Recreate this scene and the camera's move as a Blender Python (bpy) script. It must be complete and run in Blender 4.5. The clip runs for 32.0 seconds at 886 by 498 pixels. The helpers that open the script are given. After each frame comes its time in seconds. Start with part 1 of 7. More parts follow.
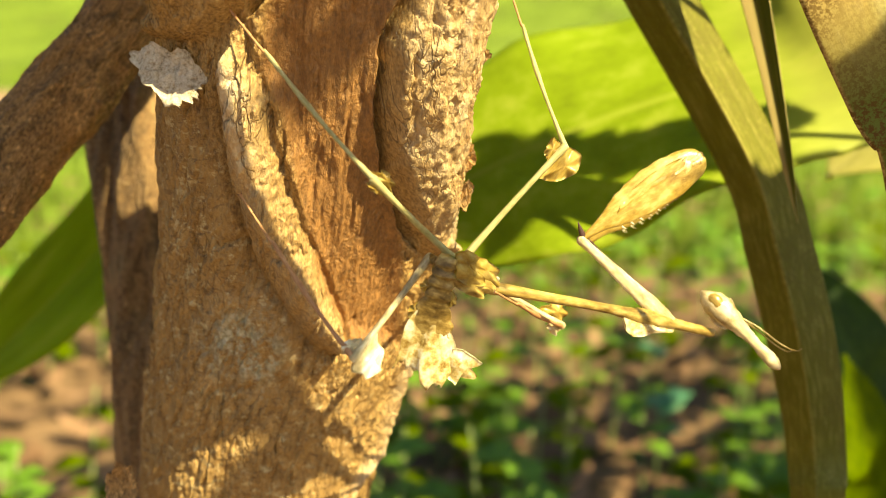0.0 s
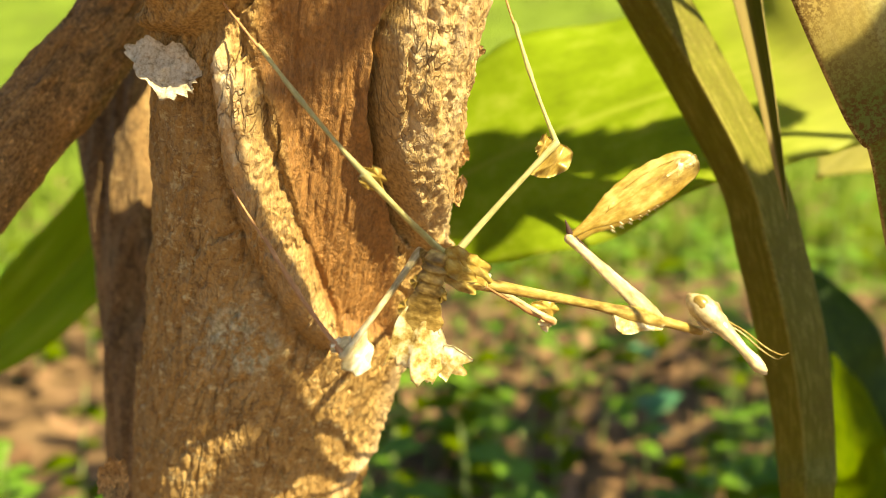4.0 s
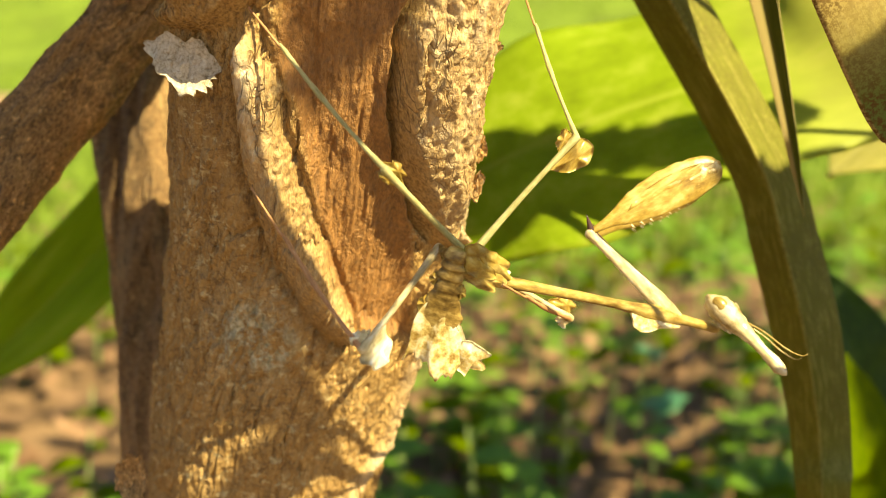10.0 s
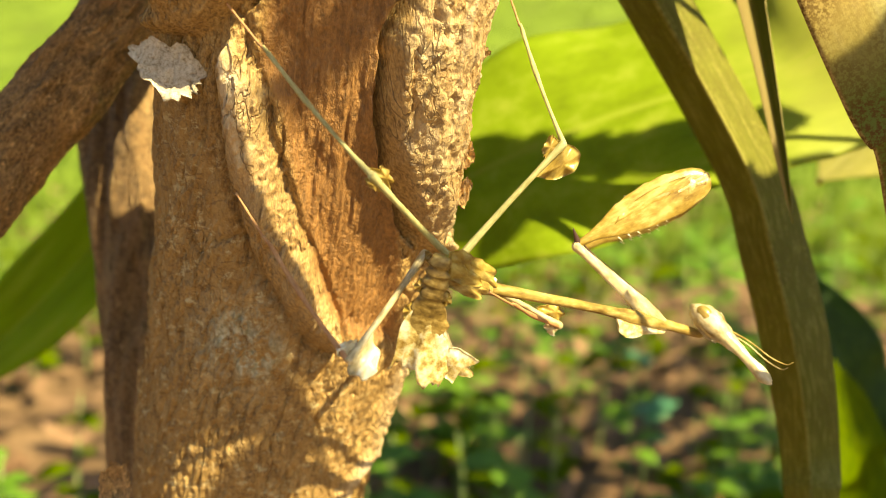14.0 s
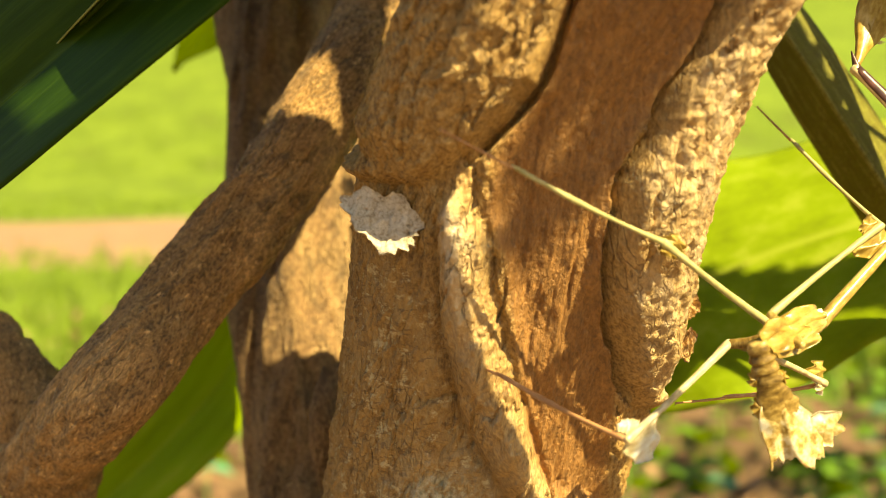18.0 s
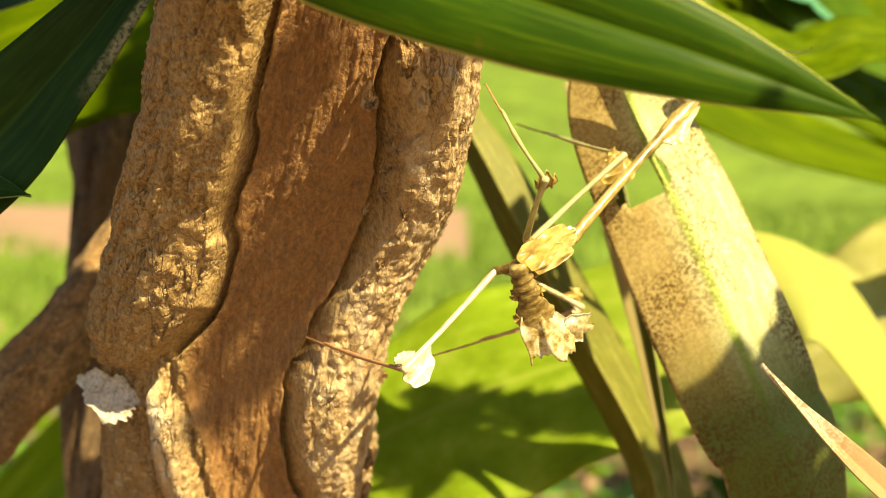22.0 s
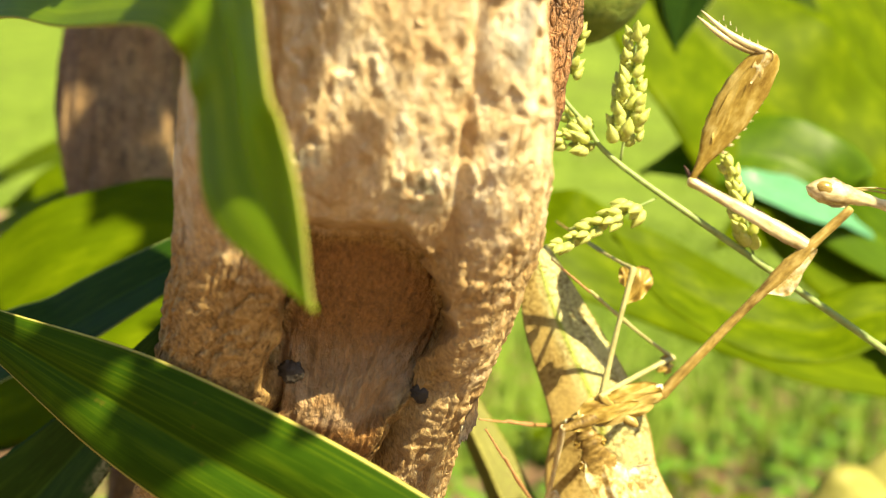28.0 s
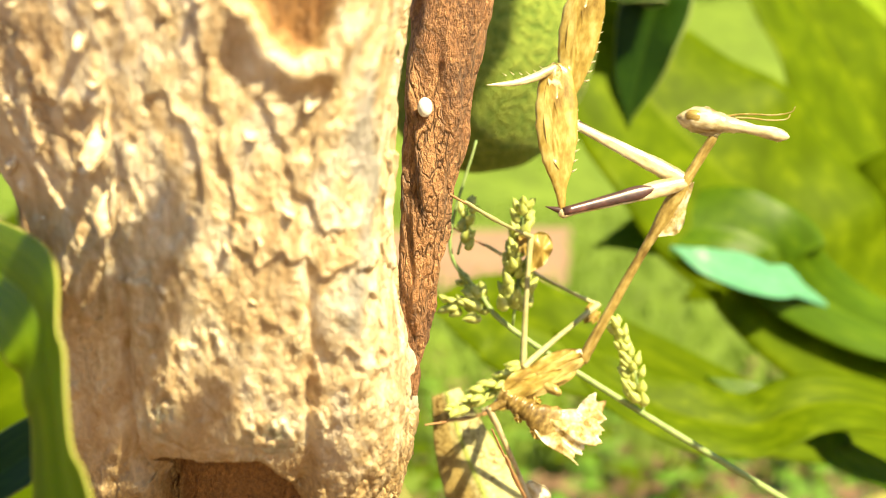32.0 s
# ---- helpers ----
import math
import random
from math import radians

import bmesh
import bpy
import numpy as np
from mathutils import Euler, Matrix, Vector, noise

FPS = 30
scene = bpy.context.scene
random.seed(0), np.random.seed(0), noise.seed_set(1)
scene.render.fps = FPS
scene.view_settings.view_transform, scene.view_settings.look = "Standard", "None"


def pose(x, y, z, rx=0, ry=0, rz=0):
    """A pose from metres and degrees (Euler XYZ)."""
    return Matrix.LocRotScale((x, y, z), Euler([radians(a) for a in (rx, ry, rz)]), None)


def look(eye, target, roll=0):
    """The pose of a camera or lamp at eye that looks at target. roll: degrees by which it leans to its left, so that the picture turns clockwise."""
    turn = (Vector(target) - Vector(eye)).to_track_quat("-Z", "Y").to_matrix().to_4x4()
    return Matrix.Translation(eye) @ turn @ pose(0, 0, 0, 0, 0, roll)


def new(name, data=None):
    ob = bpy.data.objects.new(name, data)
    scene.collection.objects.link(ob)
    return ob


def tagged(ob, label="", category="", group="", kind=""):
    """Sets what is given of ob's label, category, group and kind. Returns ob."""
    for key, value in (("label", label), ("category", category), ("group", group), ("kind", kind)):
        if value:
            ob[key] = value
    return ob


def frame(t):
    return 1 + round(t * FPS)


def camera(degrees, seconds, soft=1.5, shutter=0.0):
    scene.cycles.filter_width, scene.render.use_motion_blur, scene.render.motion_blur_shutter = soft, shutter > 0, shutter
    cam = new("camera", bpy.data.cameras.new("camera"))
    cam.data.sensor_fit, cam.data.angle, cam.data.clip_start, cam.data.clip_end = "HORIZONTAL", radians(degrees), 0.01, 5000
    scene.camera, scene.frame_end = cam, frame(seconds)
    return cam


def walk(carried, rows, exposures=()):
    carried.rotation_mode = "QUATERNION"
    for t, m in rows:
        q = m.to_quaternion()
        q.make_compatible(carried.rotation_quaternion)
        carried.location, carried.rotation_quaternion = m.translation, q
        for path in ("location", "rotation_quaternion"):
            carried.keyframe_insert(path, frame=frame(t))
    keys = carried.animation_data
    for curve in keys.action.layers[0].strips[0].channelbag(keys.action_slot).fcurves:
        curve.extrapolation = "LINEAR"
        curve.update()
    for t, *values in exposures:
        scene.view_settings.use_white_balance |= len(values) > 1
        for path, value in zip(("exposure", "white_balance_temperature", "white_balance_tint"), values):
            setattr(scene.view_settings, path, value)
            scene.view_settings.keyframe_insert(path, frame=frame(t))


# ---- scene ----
cam = camera(45.4, 32.0, 0.85)
cam.data.dof.use_dof, cam.data.dof.focus_distance, cam.data.dof.aperture_fstop = True, 0.187, 15.0
METRES, EYE, TILT, LEAN, TURN = 0.32, 0.42, -8.0, 0.0, 0.0
ROWS = [
    (0.0, 0.0, 0.0, 0.0, 0.0, 0.0, -0.0),
    (0.5, -0.0029, -0.0164, -0.0023, -0.02, -0.12, -0.07),
    (1.0, -0.005, -0.0034, -0.0036, -0.01, -0.04, -0.13),
    (1.5, -0.0026, -0.0026, -0.0042, -0.03, -0.12, -0.14),
    (2.0, -0.0036, -0.0059, -0.0037, 0.03, -0.04, -0.15),
    (2.5, -0.0048, -0.0075, -0.0028, -0.1, 0.04, -0.14),
    (3.0, -0.004, -0.005, -0.0039, -0.26, 0.13, -0.16),
    (3.5, -0.0013, -0.0034, -0.0044, -0.43, 0.1, -0.23),
    (5.5, -0.0035, -0.0017, -0.0043, -0.61, 0.33, -0.22),
    (6.0, -0.0036, -0.0022, -0.0049, -0.54, 0.38, -0.14),
    (6.5, -0.0063, -0.0017, -0.0059, -0.58, 0.35, -0.11),
    (7.0, -0.004, -0.0009, -0.0063, -0.67, 0.34, -0.14),
    (7.5, -0.0064, -0.001, -0.0073, -0.54, 0.34, -0.04),
    (8.0, -0.0081, 0.0005, -0.0079, -0.61, 0.35, -0.11),
    (8.5, -0.008, -0.0013, -0.0078, -0.55, 0.39, -0.03),
    (9.0, -0.0103, -0.0027, -0.0089, -0.49, 0.35, -0.07),
    (9.5, -0.0102, -0.002, -0.0089, -0.53, 0.28, -0.15),
    (10.0, -0.0101, -0.0028, -0.0086, -0.32, 0.28, -0.14),
    (10.5, -0.0082, -0.0027, -0.0074, -0.47, 0.34, -0.21),
    (11.0, -0.0066, -0.004, -0.0056, -0.55, 0.43, -0.19),
    (11.5, -0.0083, -0.0043, -0.0062, -0.51, 0.5, -0.13),
    (12.0, -0.0078, -0.0018, -0.0065, -0.61, 0.53, -0.22),
    (12.5, -0.0076, -0.0035, -0.0068, -0.61, 0.51, -0.24),
    (13.0, -0.0089, -0.0052, -0.0063, -0.64, 0.59, -0.18),
    (13.5, -0.0075, -0.0017, -0.0071, -0.78, 0.56, -0.23),
    (15.5, -0.0217, 0.0132, -0.0157, -0.75, 0.76, -0.02),
    (16.0, -0.0453, 0.0366, -0.022, 0.18, 1.53, 0.53),
    (16.5, -0.0869, 0.0696, -0.0216, 0.87, 2.58, 0.44),
    (17.0, -0.1102, 0.0927, -0.022, 0.99, 3.28, -0.0),
    (17.5, -0.1096, 0.0776, -0.001, 1.24, 5.52, 0.41),
    (18.0, -0.1057, 0.0441, 0.017, 1.44, 6.74, 0.53),
    (18.5, -0.0863, 0.0268, 0.0135, 1.29, 5.79, 0.19),
    (19.0, -0.0467, -0.0083, 0.0343, 0.87, 5.35, -0.13),
    (19.5, -0.0186, -0.0281, 0.0417, 0.55, 5.07, -0.43),
    (20.0, 0.0122, -0.0479, 0.0631, 0.61, 5.44, -0.84),
    (20.5, 0.0253, -0.0582, 0.0754, 0.53, 5.96, -0.93),
    (21.0, 0.0418, -0.0753, 0.0898, 0.71, 6.36, -1.0),
    (21.5, 0.0589, -0.0965, 0.1068, 0.66, 6.36, -1.19),
    (22.0, 0.0759, -0.1082, 0.1196, 0.86, 6.3, -1.49),
    (22.5, 0.0771, -0.1152, 0.1211, 0.89, 6.31, -1.54),
    (23.0, 0.0779, -0.1165, 0.1228, 0.88, 6.34, -1.39),
    (23.5, 0.0836, -0.1143, 0.1227, 1.09, 6.07, -1.43),
    (24.0, 0.0858, -0.1147, 0.1294, 1.42, 5.88, -1.4),
    (24.5, 0.0925, -0.1213, 0.1483, 1.88, 6.82, -1.19),
    (26.5, 0.0981, -0.1469, 0.2518, 3.92, 7.69, -2.1),
    (27.0, 0.1094, -0.1532, 0.2961, 4.66, 7.39, -2.54),
    (27.5, 0.1286, -0.1609, 0.3381, 4.99, 7.18, -2.92),
    (28.0, 0.1443, -0.1744, 0.3671, 5.62, 6.7, -3.18),
    (28.5, 0.1607, -0.178, 0.3821, 5.64, 6.61, -2.89),
    (29.0, 0.1798, -0.1748, 0.394, 5.67, 6.63, -2.35),
    (29.5, 0.1938, -0.1648, 0.3971, 5.32, 6.41, -2.28),
    (30.0, 0.1985, -0.1699, 0.4216, 5.33, 6.91, -1.86),
    (30.5, 0.2012, -0.1908, 0.4516, 5.82, 6.96, -1.87),
    (31.0, 0.2122, -0.2012, 0.465, 6.03, 6.6, -1.95),
    (31.5, 0.2205, -0.2099, 0.4765, 6.57, 6.48, -1.7),
    (32.0, 0.2225, -0.2123, 0.4794, 6.86, 6.18, -1.85),
]
EXPOSURES = [(0.0, 1.42, 7050, 6), (13.5, 1.42, 7050, 6), (17.0, 1.45, 7800, 6), (18.5, 1.42, 7700, 6), (21.0, 1.36, 6900, 7), (24.5, 1.26, 6400, 7), (27.5, 1.46, 6500, 8), (32.0, 1.47, 6350, 10)]
walk(cam, [(t, pose(0, 0, EYE, TILT, LEAN, TURN) @ pose(METRES * x, METRES * y, METRES * z, 90 + pitch, roll, yaw)) for t, x, y, z, yaw, pitch, roll in ROWS], EXPOSURES)

# ---- light: a warm sun from the upper right, behind the camera ----
TO_SUN = Vector((0.52, -0.52, 0.68)).normalized()
sky_world = bpy.data.worlds.new("world")
scene.world = sky_world
sky_world.use_nodes = True
_nt = sky_world.node_tree
_sky = _nt.nodes.new("ShaderNodeTexSky")
_sky.sky_type, _sky.sun_disc = "NISHITA", False
_sky.sun_elevation = math.asin(TO_SUN.z)
_sky.sun_rotation = math.atan2(TO_SUN.x, TO_SUN.y)
_nt.links.new(_sky.outputs["Color"], _nt.nodes["Background"].inputs["Color"])
_nt.nodes["Background"].inputs["Strength"].default_value = 0.055
sun = new("sun", bpy.data.lights.new("sun", "SUN"))
sun.data.energy, sun.data.angle, sun.data.color = 5.3, radians(0.5), (1.0, 0.85, 0.50)
sun.matrix_world = look(tuple(TO_SUN * 5), (0, 0, 0))


# ---- materials ----
def node_mat(name):
    m = bpy.data.materials.new(name)
    m.use_nodes = True
    nt = m.node_tree
    return m, nt, nt.nodes["Principled BSDF"]


def put(nt, kind, ins=None, **props):
    n = nt.nodes.new(kind)
    for k, v in props.items():
        setattr(n, k, v)
    for k, v in (ins or {}).items():
        if isinstance(v, bpy.types.NodeSocket):
            nt.links.new(v, n.inputs[k])
        else:
            n.inputs[k].default_value = v
    return n


def ramp(nt, fac, stops):
    n = put(nt, "ShaderNodeValToRGB", {"Fac": fac})
    e = n.color_ramp.elements
    while len(e) < len(stops):
        e.new(0.5)
    for el, (p, c) in zip(e, stops):
        el.position, el.color = p, (*c, 1)
    return n.outputs["Color"]


def mixc(nt, fac, a, b, mode="MIX"):
    n = put(nt, "ShaderNodeMix", data_type="RGBA", blend_type=mode)
    for s, v in ((0, fac), (6, a), (7, b)):
        if isinstance(v, bpy.types.NodeSocket):
            nt.links.new(v, n.inputs[s])
        else:
            n.inputs[s].default_value = v if s == 0 else (*v, 1)
    return n.outputs[2]


def noise_tex(nt, scale, detail=4.0, stretch=(1, 1, 1), rough=0.6, distort=0.0):
    co = put(nt, "ShaderNodeTexCoord").outputs["Object"]
    mp = put(nt, "ShaderNodeMapping", {"Vector": co, "Scale": stretch})
    return put(nt, "ShaderNodeTexNoise", {"Vector": mp.outputs[0], "Scale": scale, "Detail": detail, "Roughness": rough, "Distortion": distort}).outputs["Fac"]


def attr(nt, name):
    return put(nt, "ShaderNodeAttribute", attribute_name=name).outputs["Fac"]


def bump(nt, bsdf, height, strength, dist):
    b = put(nt, "ShaderNodeBump", {"Height": height, "Strength": strength, "Distance": dist})
    nt.links.new(b.outputs[0], bsdf.inputs["Normal"])


def bark_material(name, pale, mid, dark, wood=(0.36, 0.15, 0.05), zones=False):
    m, nt, b = node_mat(name)
    big = noise_tex(nt, 70, 3, (1, 1, 0.35))
    fine = noise_tex(nt, 420, 6, (1, 1, 0.3), 0.7)
    grit = noise_tex(nt, 1500, 3, (1, 1, 0.6), 0.7)
    c = ramp(nt, fine, [(0.28, dark), (0.5, mid), (0.72, pale)])
    c = mixc(nt, 0.5 if zones else 0.62, c, ramp(nt, big, [(0.35, dark), (0.55, mid), (0.7, pale)] if zones else [(0.42, dark), (0.50, mid), (0.60, pale)]))
    c = mixc(nt, 0.5, c, ramp(nt, grit, [(0.36, (0.035, 0.018, 0.008)), (0.5, mid), (0.66, pale)]))
    if not zones:                                         # dark crust and pale flecks
        c = mixc(nt, ramp(nt, noise_tex(nt, 300, 5, (1, 1, 0.6), 0.7, 0.5), [(0.53, (0, 0, 0)), (0.60, (0.55, 0.55, 0.55))]), c, tuple(0.8 * v for v in dark))
        c = mixc(nt, ramp(nt, noise_tex(nt, 520, 4, (1, 1, 0.7), 0.7), [(0.60, (0, 0, 0)), (0.66, (0.8, 0.8, 0.8))]), c, tuple(min(1, 1.15 * v) for v in pale))
    if zones:
        fib = noise_tex(nt, 900, 4, (1, 1, 0.06), 0.6)
        wc = ramp(nt, fib, [(0.3, tuple(0.45 * v for v in wood)), (0.55, wood), (0.75, tuple(min(1, 1.5 * v) for v in wood))])
        wc = mixc(nt, 0.35, wc, ramp(nt, grit, [(0.35, tuple(0.3 * v for v in wood)), (0.65, tuple(min(1, 1.5 * v) for v in wood))]))
        c = mixc(nt, attr(nt, "bare_wood"), c, wc)
        smooth = mixc(nt, 0.45, ramp(nt, noise_tex(nt, 260, 5, (1, 1, 0.5), 0.65), [(0.3, (0.15, 0.080, 0.024)), (0.5, (0.37, 0.225, 0.075)), (0.75, (0.56, 0.39, 0.17))]), c)
        pits = ramp(nt, noise_tex(nt, 620, 3, (0.6, 0.6, 1.5), 0.6, 0.6), [(0.38, (1, 1, 1)), (0.43, (0, 0, 0))])
        smooth = mixc(nt, put(nt, "ShaderNodeMath", {0: pits, 1: 0.5}, operation="MULTIPLY").outputs[0], smooth, (0.12, 0.065, 0.026))
        scurf = ramp(nt, noise_tex(nt, 380, 5, (0.8, 0.8, 1.2), 0.75), [(0.56, (0, 0, 0)), (0.63, (0.8, 0.8, 0.8))])
        smooth = mixc(nt, scurf, smooth, (0.60, 0.50, 0.28))
        c = mixc(nt, attr(nt, "smooth_bark"), c, smooth)
        # pale bark, with the sun's brightness mixed into its colour
        pale_sunlit = ramp(nt, fine, [(0.28, (0.38, 0.22, 0.095)), (0.46, (0.69, 0.49, 0.27)), (0.68, (0.88, 0.75, 0.54))])
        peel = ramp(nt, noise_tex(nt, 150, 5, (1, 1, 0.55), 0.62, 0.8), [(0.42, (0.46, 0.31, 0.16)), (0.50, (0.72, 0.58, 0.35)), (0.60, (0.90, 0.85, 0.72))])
        pale_sunlit = mixc(nt, 0.5, pale_sunlit, peel)
        c = mixc(nt, put(nt, "ShaderNodeMath", {0: attr(nt, "pale_and_sunlit"), 1: 0.85}, operation="MULTIPLY").outputs[0], c, pale_sunlit)
        lich = ramp(nt, noise_tex(nt, 700, 5), [(0.4, (0.30, 0.30, 0.20)), (0.6, (0.62, 0.60, 0.45))])
        lm = put(nt, "ShaderNodeMath", {0: attr(nt, "lichen"), 1: ramp(nt, noise_tex(nt, 330, 5, (1, 1, 1), 0.7), [(0.42, (0, 0, 0)), (0.55, (1, 1, 1))])}, operation="MULTIPLY")
        c = mixc(nt, lm.outputs[0], c, lich)
        grey = ramp(nt, noise_tex(nt, 200, 4), [(0.35, (0.22, 0.20, 0.18)), (0.7, (0.48, 0.45, 0.41))])
        c = mixc(nt, attr(nt, "grey_streak"), c, grey)
    co = put(nt, "ShaderNodeMapping", {"Vector": put(nt, "ShaderNodeTexCoord").outputs["Object"], "Scale": (1, 1, 0.28)})
    warp = put(nt, "ShaderNodeTexNoise", {"Vector": co.outputs[0], "Scale": 240.0, "Detail": 3.0})
    wv = put(nt, "ShaderNodeVectorMath", {0: warp.outputs["Color"], 1: (0.013, 0.013, 0.013)}, operation="MULTIPLY")
    wa = put(nt, "ShaderNodeVectorMath", {0: co.outputs[0], 1: wv.outputs[0]}, operation="ADD")
    vor = put(nt, "ShaderNodeTexVoronoi", {"Vector": wa.outputs[0], "Scale": 210.0}, feature="DISTANCE_TO_EDGE")
    crack = ramp(nt, vor.outputs["Distance"], [(0.0, (1, 1, 1)), (0.06, (0, 0, 0))])
    keep = ramp(nt, big, [(0.46, (0, 0, 0)), (0.64, (0.55, 0.55, 0.55))])
    ck = put(nt, "ShaderNodeMath", {0: crack, 1: keep}, operation="MULTIPLY").outputs[0]
    if zones:                                             # bare wood has few cracks
        ck = put(nt, "ShaderNodeMath", {0: ck, 1: ramp(nt, attr(nt, "bare_wood"), [(0.2, (1, 1, 1)), (0.8, (0.15, 0.15, 0.15))])}, operation="MULTIPLY").outputs[0]
    c = mixc(nt, ck, c, tuple(0.8 * v for v in dark))
    nt.links.new(c, b.inputs["Base Color"])
    b.inputs["Roughness"].default_value = 0.78
    h = mixc(nt, ck, mixc(nt, 0.5, fine, grit), (0, 0, 0))
    bump(nt, b, h, 1.0, 0.0013 if zones else 0.0032)
    b.inputs["Specular IOR Level"].default_value = 0.6
    b.inputs["Roughness"].default_value = 0.62
    return m


def leaf_material(name, base, vein, edge=None, translucency=0.45, stripes=60.0, gloss=0.35, speckle=None, spots=0.0, half=None, ribc=None, streak=0.0, spec=0.15, scar=None, far=None, mottle=0.4, margin=None):
    """A leaf: stripes along its veins, light that shines through, a glossy skin."""
    m, nt, b = node_mat(name)
    ac, al = attr(nt, "across"), attr(nt, "along")
    wav = put(nt, "ShaderNodeCombineXYZ", {"X": ac, "Y": put(nt, "ShaderNodeMath", {0: al, 1: 0.12}, operation="MULTIPLY").outputs[0]})
    st = put(nt, "ShaderNodeTexNoise", {"Vector": wav.outputs[0], "Scale": stripes / 4, "Detail": 4.0, "Roughness": 0.65}).outputs["Fac"]
    c = ramp(nt, st, [(0.32, tuple(0.72 * v for v in base)), (0.5, base), (0.72, vein)])
    blot = noise_tex(nt, 45, 4)
    c = mixc(nt, mottle, c, ramp(nt, blot, [(0.3, tuple(0.6 * v for v in base)), (0.7, tuple(min(1, 1.25 * v) for v in base))]))
    aa = put(nt, "ShaderNodeMath", {0: ac}, operation="ABSOLUTE").outputs[0]
    rib = ramp(nt, aa, [(0.0, (1, 1, 1)), (0.05, (0, 0, 0))])
    c = mixc(nt, put(nt, "ShaderNodeMath", {0: rib, 1: 0.6}, operation="MULTIPLY").outputs[0], c, vein)
    if half:
        hm = ramp(nt, put(nt, "ShaderNodeMath", {0: ac, 1: 0.5, 2: 0.5}, operation="MULTIPLY_ADD").outputs[0], [(0.50, (0, 0, 0)), (0.70, (0.85, 0.85, 0.85))])
        c = mixc(nt, hm, c, half)
    if ribc:
        c = mixc(nt, ramp(nt, aa, [(0.02, (0.8, 0.8, 0.8)), (0.10, (0, 0, 0))]), c, ribc)
    if streak:
        sk = put(nt, "ShaderNodeTexNoise", {"Vector": put(nt, "ShaderNodeCombineXYZ", {"X": ac, "Y": put(nt, "ShaderNodeMath", {0: al, 1: 0.02}, operation="MULTIPLY").outputs[0]}).outputs[0], "Scale": 16.0, "Detail": 3.0}).outputs["Fac"]
        c = mixc(nt, ramp(nt, sk, [(0.54, (0, 0, 0)), (0.62, (streak, streak, streak))]), c, vein)
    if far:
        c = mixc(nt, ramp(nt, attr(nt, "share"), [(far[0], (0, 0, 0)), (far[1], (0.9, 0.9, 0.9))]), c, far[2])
    if edge:
        em = ramp(nt, aa, [(0.955, (0, 0, 0)), (0.985, (1, 1, 1))])
        c = mixc(nt, em, c, edge)
    if speckle:
        sp = ramp(nt, noise_tex(nt, 1300, 3, (1, 1, 1), 0.75), [(0.44, (1, 1, 1)), (0.56, (0, 0, 0))])
        md = ramp(nt, noise_tex(nt, 60, 3), [(0.36, (0.25, 0.25, 0.25)), (0.62, (1, 1, 1))])
        c = mixc(nt, put(nt, "ShaderNodeMath", {0: sp, 1: md}, operation="MULTIPLY").outputs[0], c, speckle)
    if margin:                                            # a dry margin along one side only
        side = ramp(nt, put(nt, "ShaderNodeMath", {0: ac, 1: 0.5, 2: 0.5}, operation="MULTIPLY_ADD").outputs[0], [(0.80, (0, 0, 0)), (0.87, (1, 1, 1))])
        fleck = ramp(nt, noise_tex(nt, 900, 3, (1, 1, 1), 0.7), [(0.40, (0.15, 0.15, 0.15)), (0.58, (0.9, 0.9, 0.9))])
        fleck = put(nt, "ShaderNodeMath", {0: fleck, 1: ramp(nt, attr(nt, "share"), [(0.50, (0, 0, 0)), (0.60, (1, 1, 1))])}, operation="MULTIPLY").outputs[0]
        c = mixc(nt, put(nt, "ShaderNodeMath", {0: side, 1: fleck}, operation="MULTIPLY").outputs[0], c, margin)
    if spots:
        sm = ramp(nt, noise_tex(nt, 150, 3), [(0.68, (0, 0, 0)), (0.72, (spots, spots, spots))])
        c = mixc(nt, sm, c, (0.32, 0.12, 0.04))
    if scar:                                              # a dry patch: along, across, and its half sizes
        da = put(nt, "ShaderNodeMath", {0: attr(nt, "share"), 1: 1 / scar[2], 2: -scar[0] / scar[2]}, operation="MULTIPLY_ADD").outputs[0]
        db = put(nt, "ShaderNodeMath", {0: ac, 1: 1 / scar[3], 2: -scar[1] / scar[3]}, operation="MULTIPLY_ADD").outputs[0]
        rr = put(nt, "ShaderNodeVectorMath", {0: put(nt, "ShaderNodeCombineXYZ", {"X": da, "Y": db, "Z": put(nt, "ShaderNodeMath", {0: noise_tex(nt, 300, 3), 1: 0.6}, operation="MULTIPLY").outputs[0]}).outputs[0]}, operation="LENGTH").outputs["Value"]
        c = mixc(nt, ramp(nt, rr, [(0.75, (1, 1, 1)), (0.95, (0, 0, 0))]), c, (0.30, 0.10, 0.03))
        c = mixc(nt, ramp(nt, rr, [(0.40, (1, 1, 1)), (0.62, (0, 0, 0))]), c, (0.46, 0.27, 0.12))
    nt.links.new(c, b.inputs["Base Color"])
    b.inputs["Roughness"].default_value = gloss
    b.inputs["Specular IOR Level"].default_value = spec
    bump(nt, b, st, 0.35, 0.0004)
    tr = put(nt, "ShaderNodeBsdfTranslucent", {"Color": mixc(nt, 1.0, c, (1.0, 1.0, 0.3), "MULTIPLY")})
    mx = put(nt, "ShaderNodeMixShader", {0: translucency, 1: b.outputs[0], 2: tr.outputs[0]})
    nt.links.new(mx.outputs[0], nt.nodes["Material Output"].inputs["Surface"])
    return m


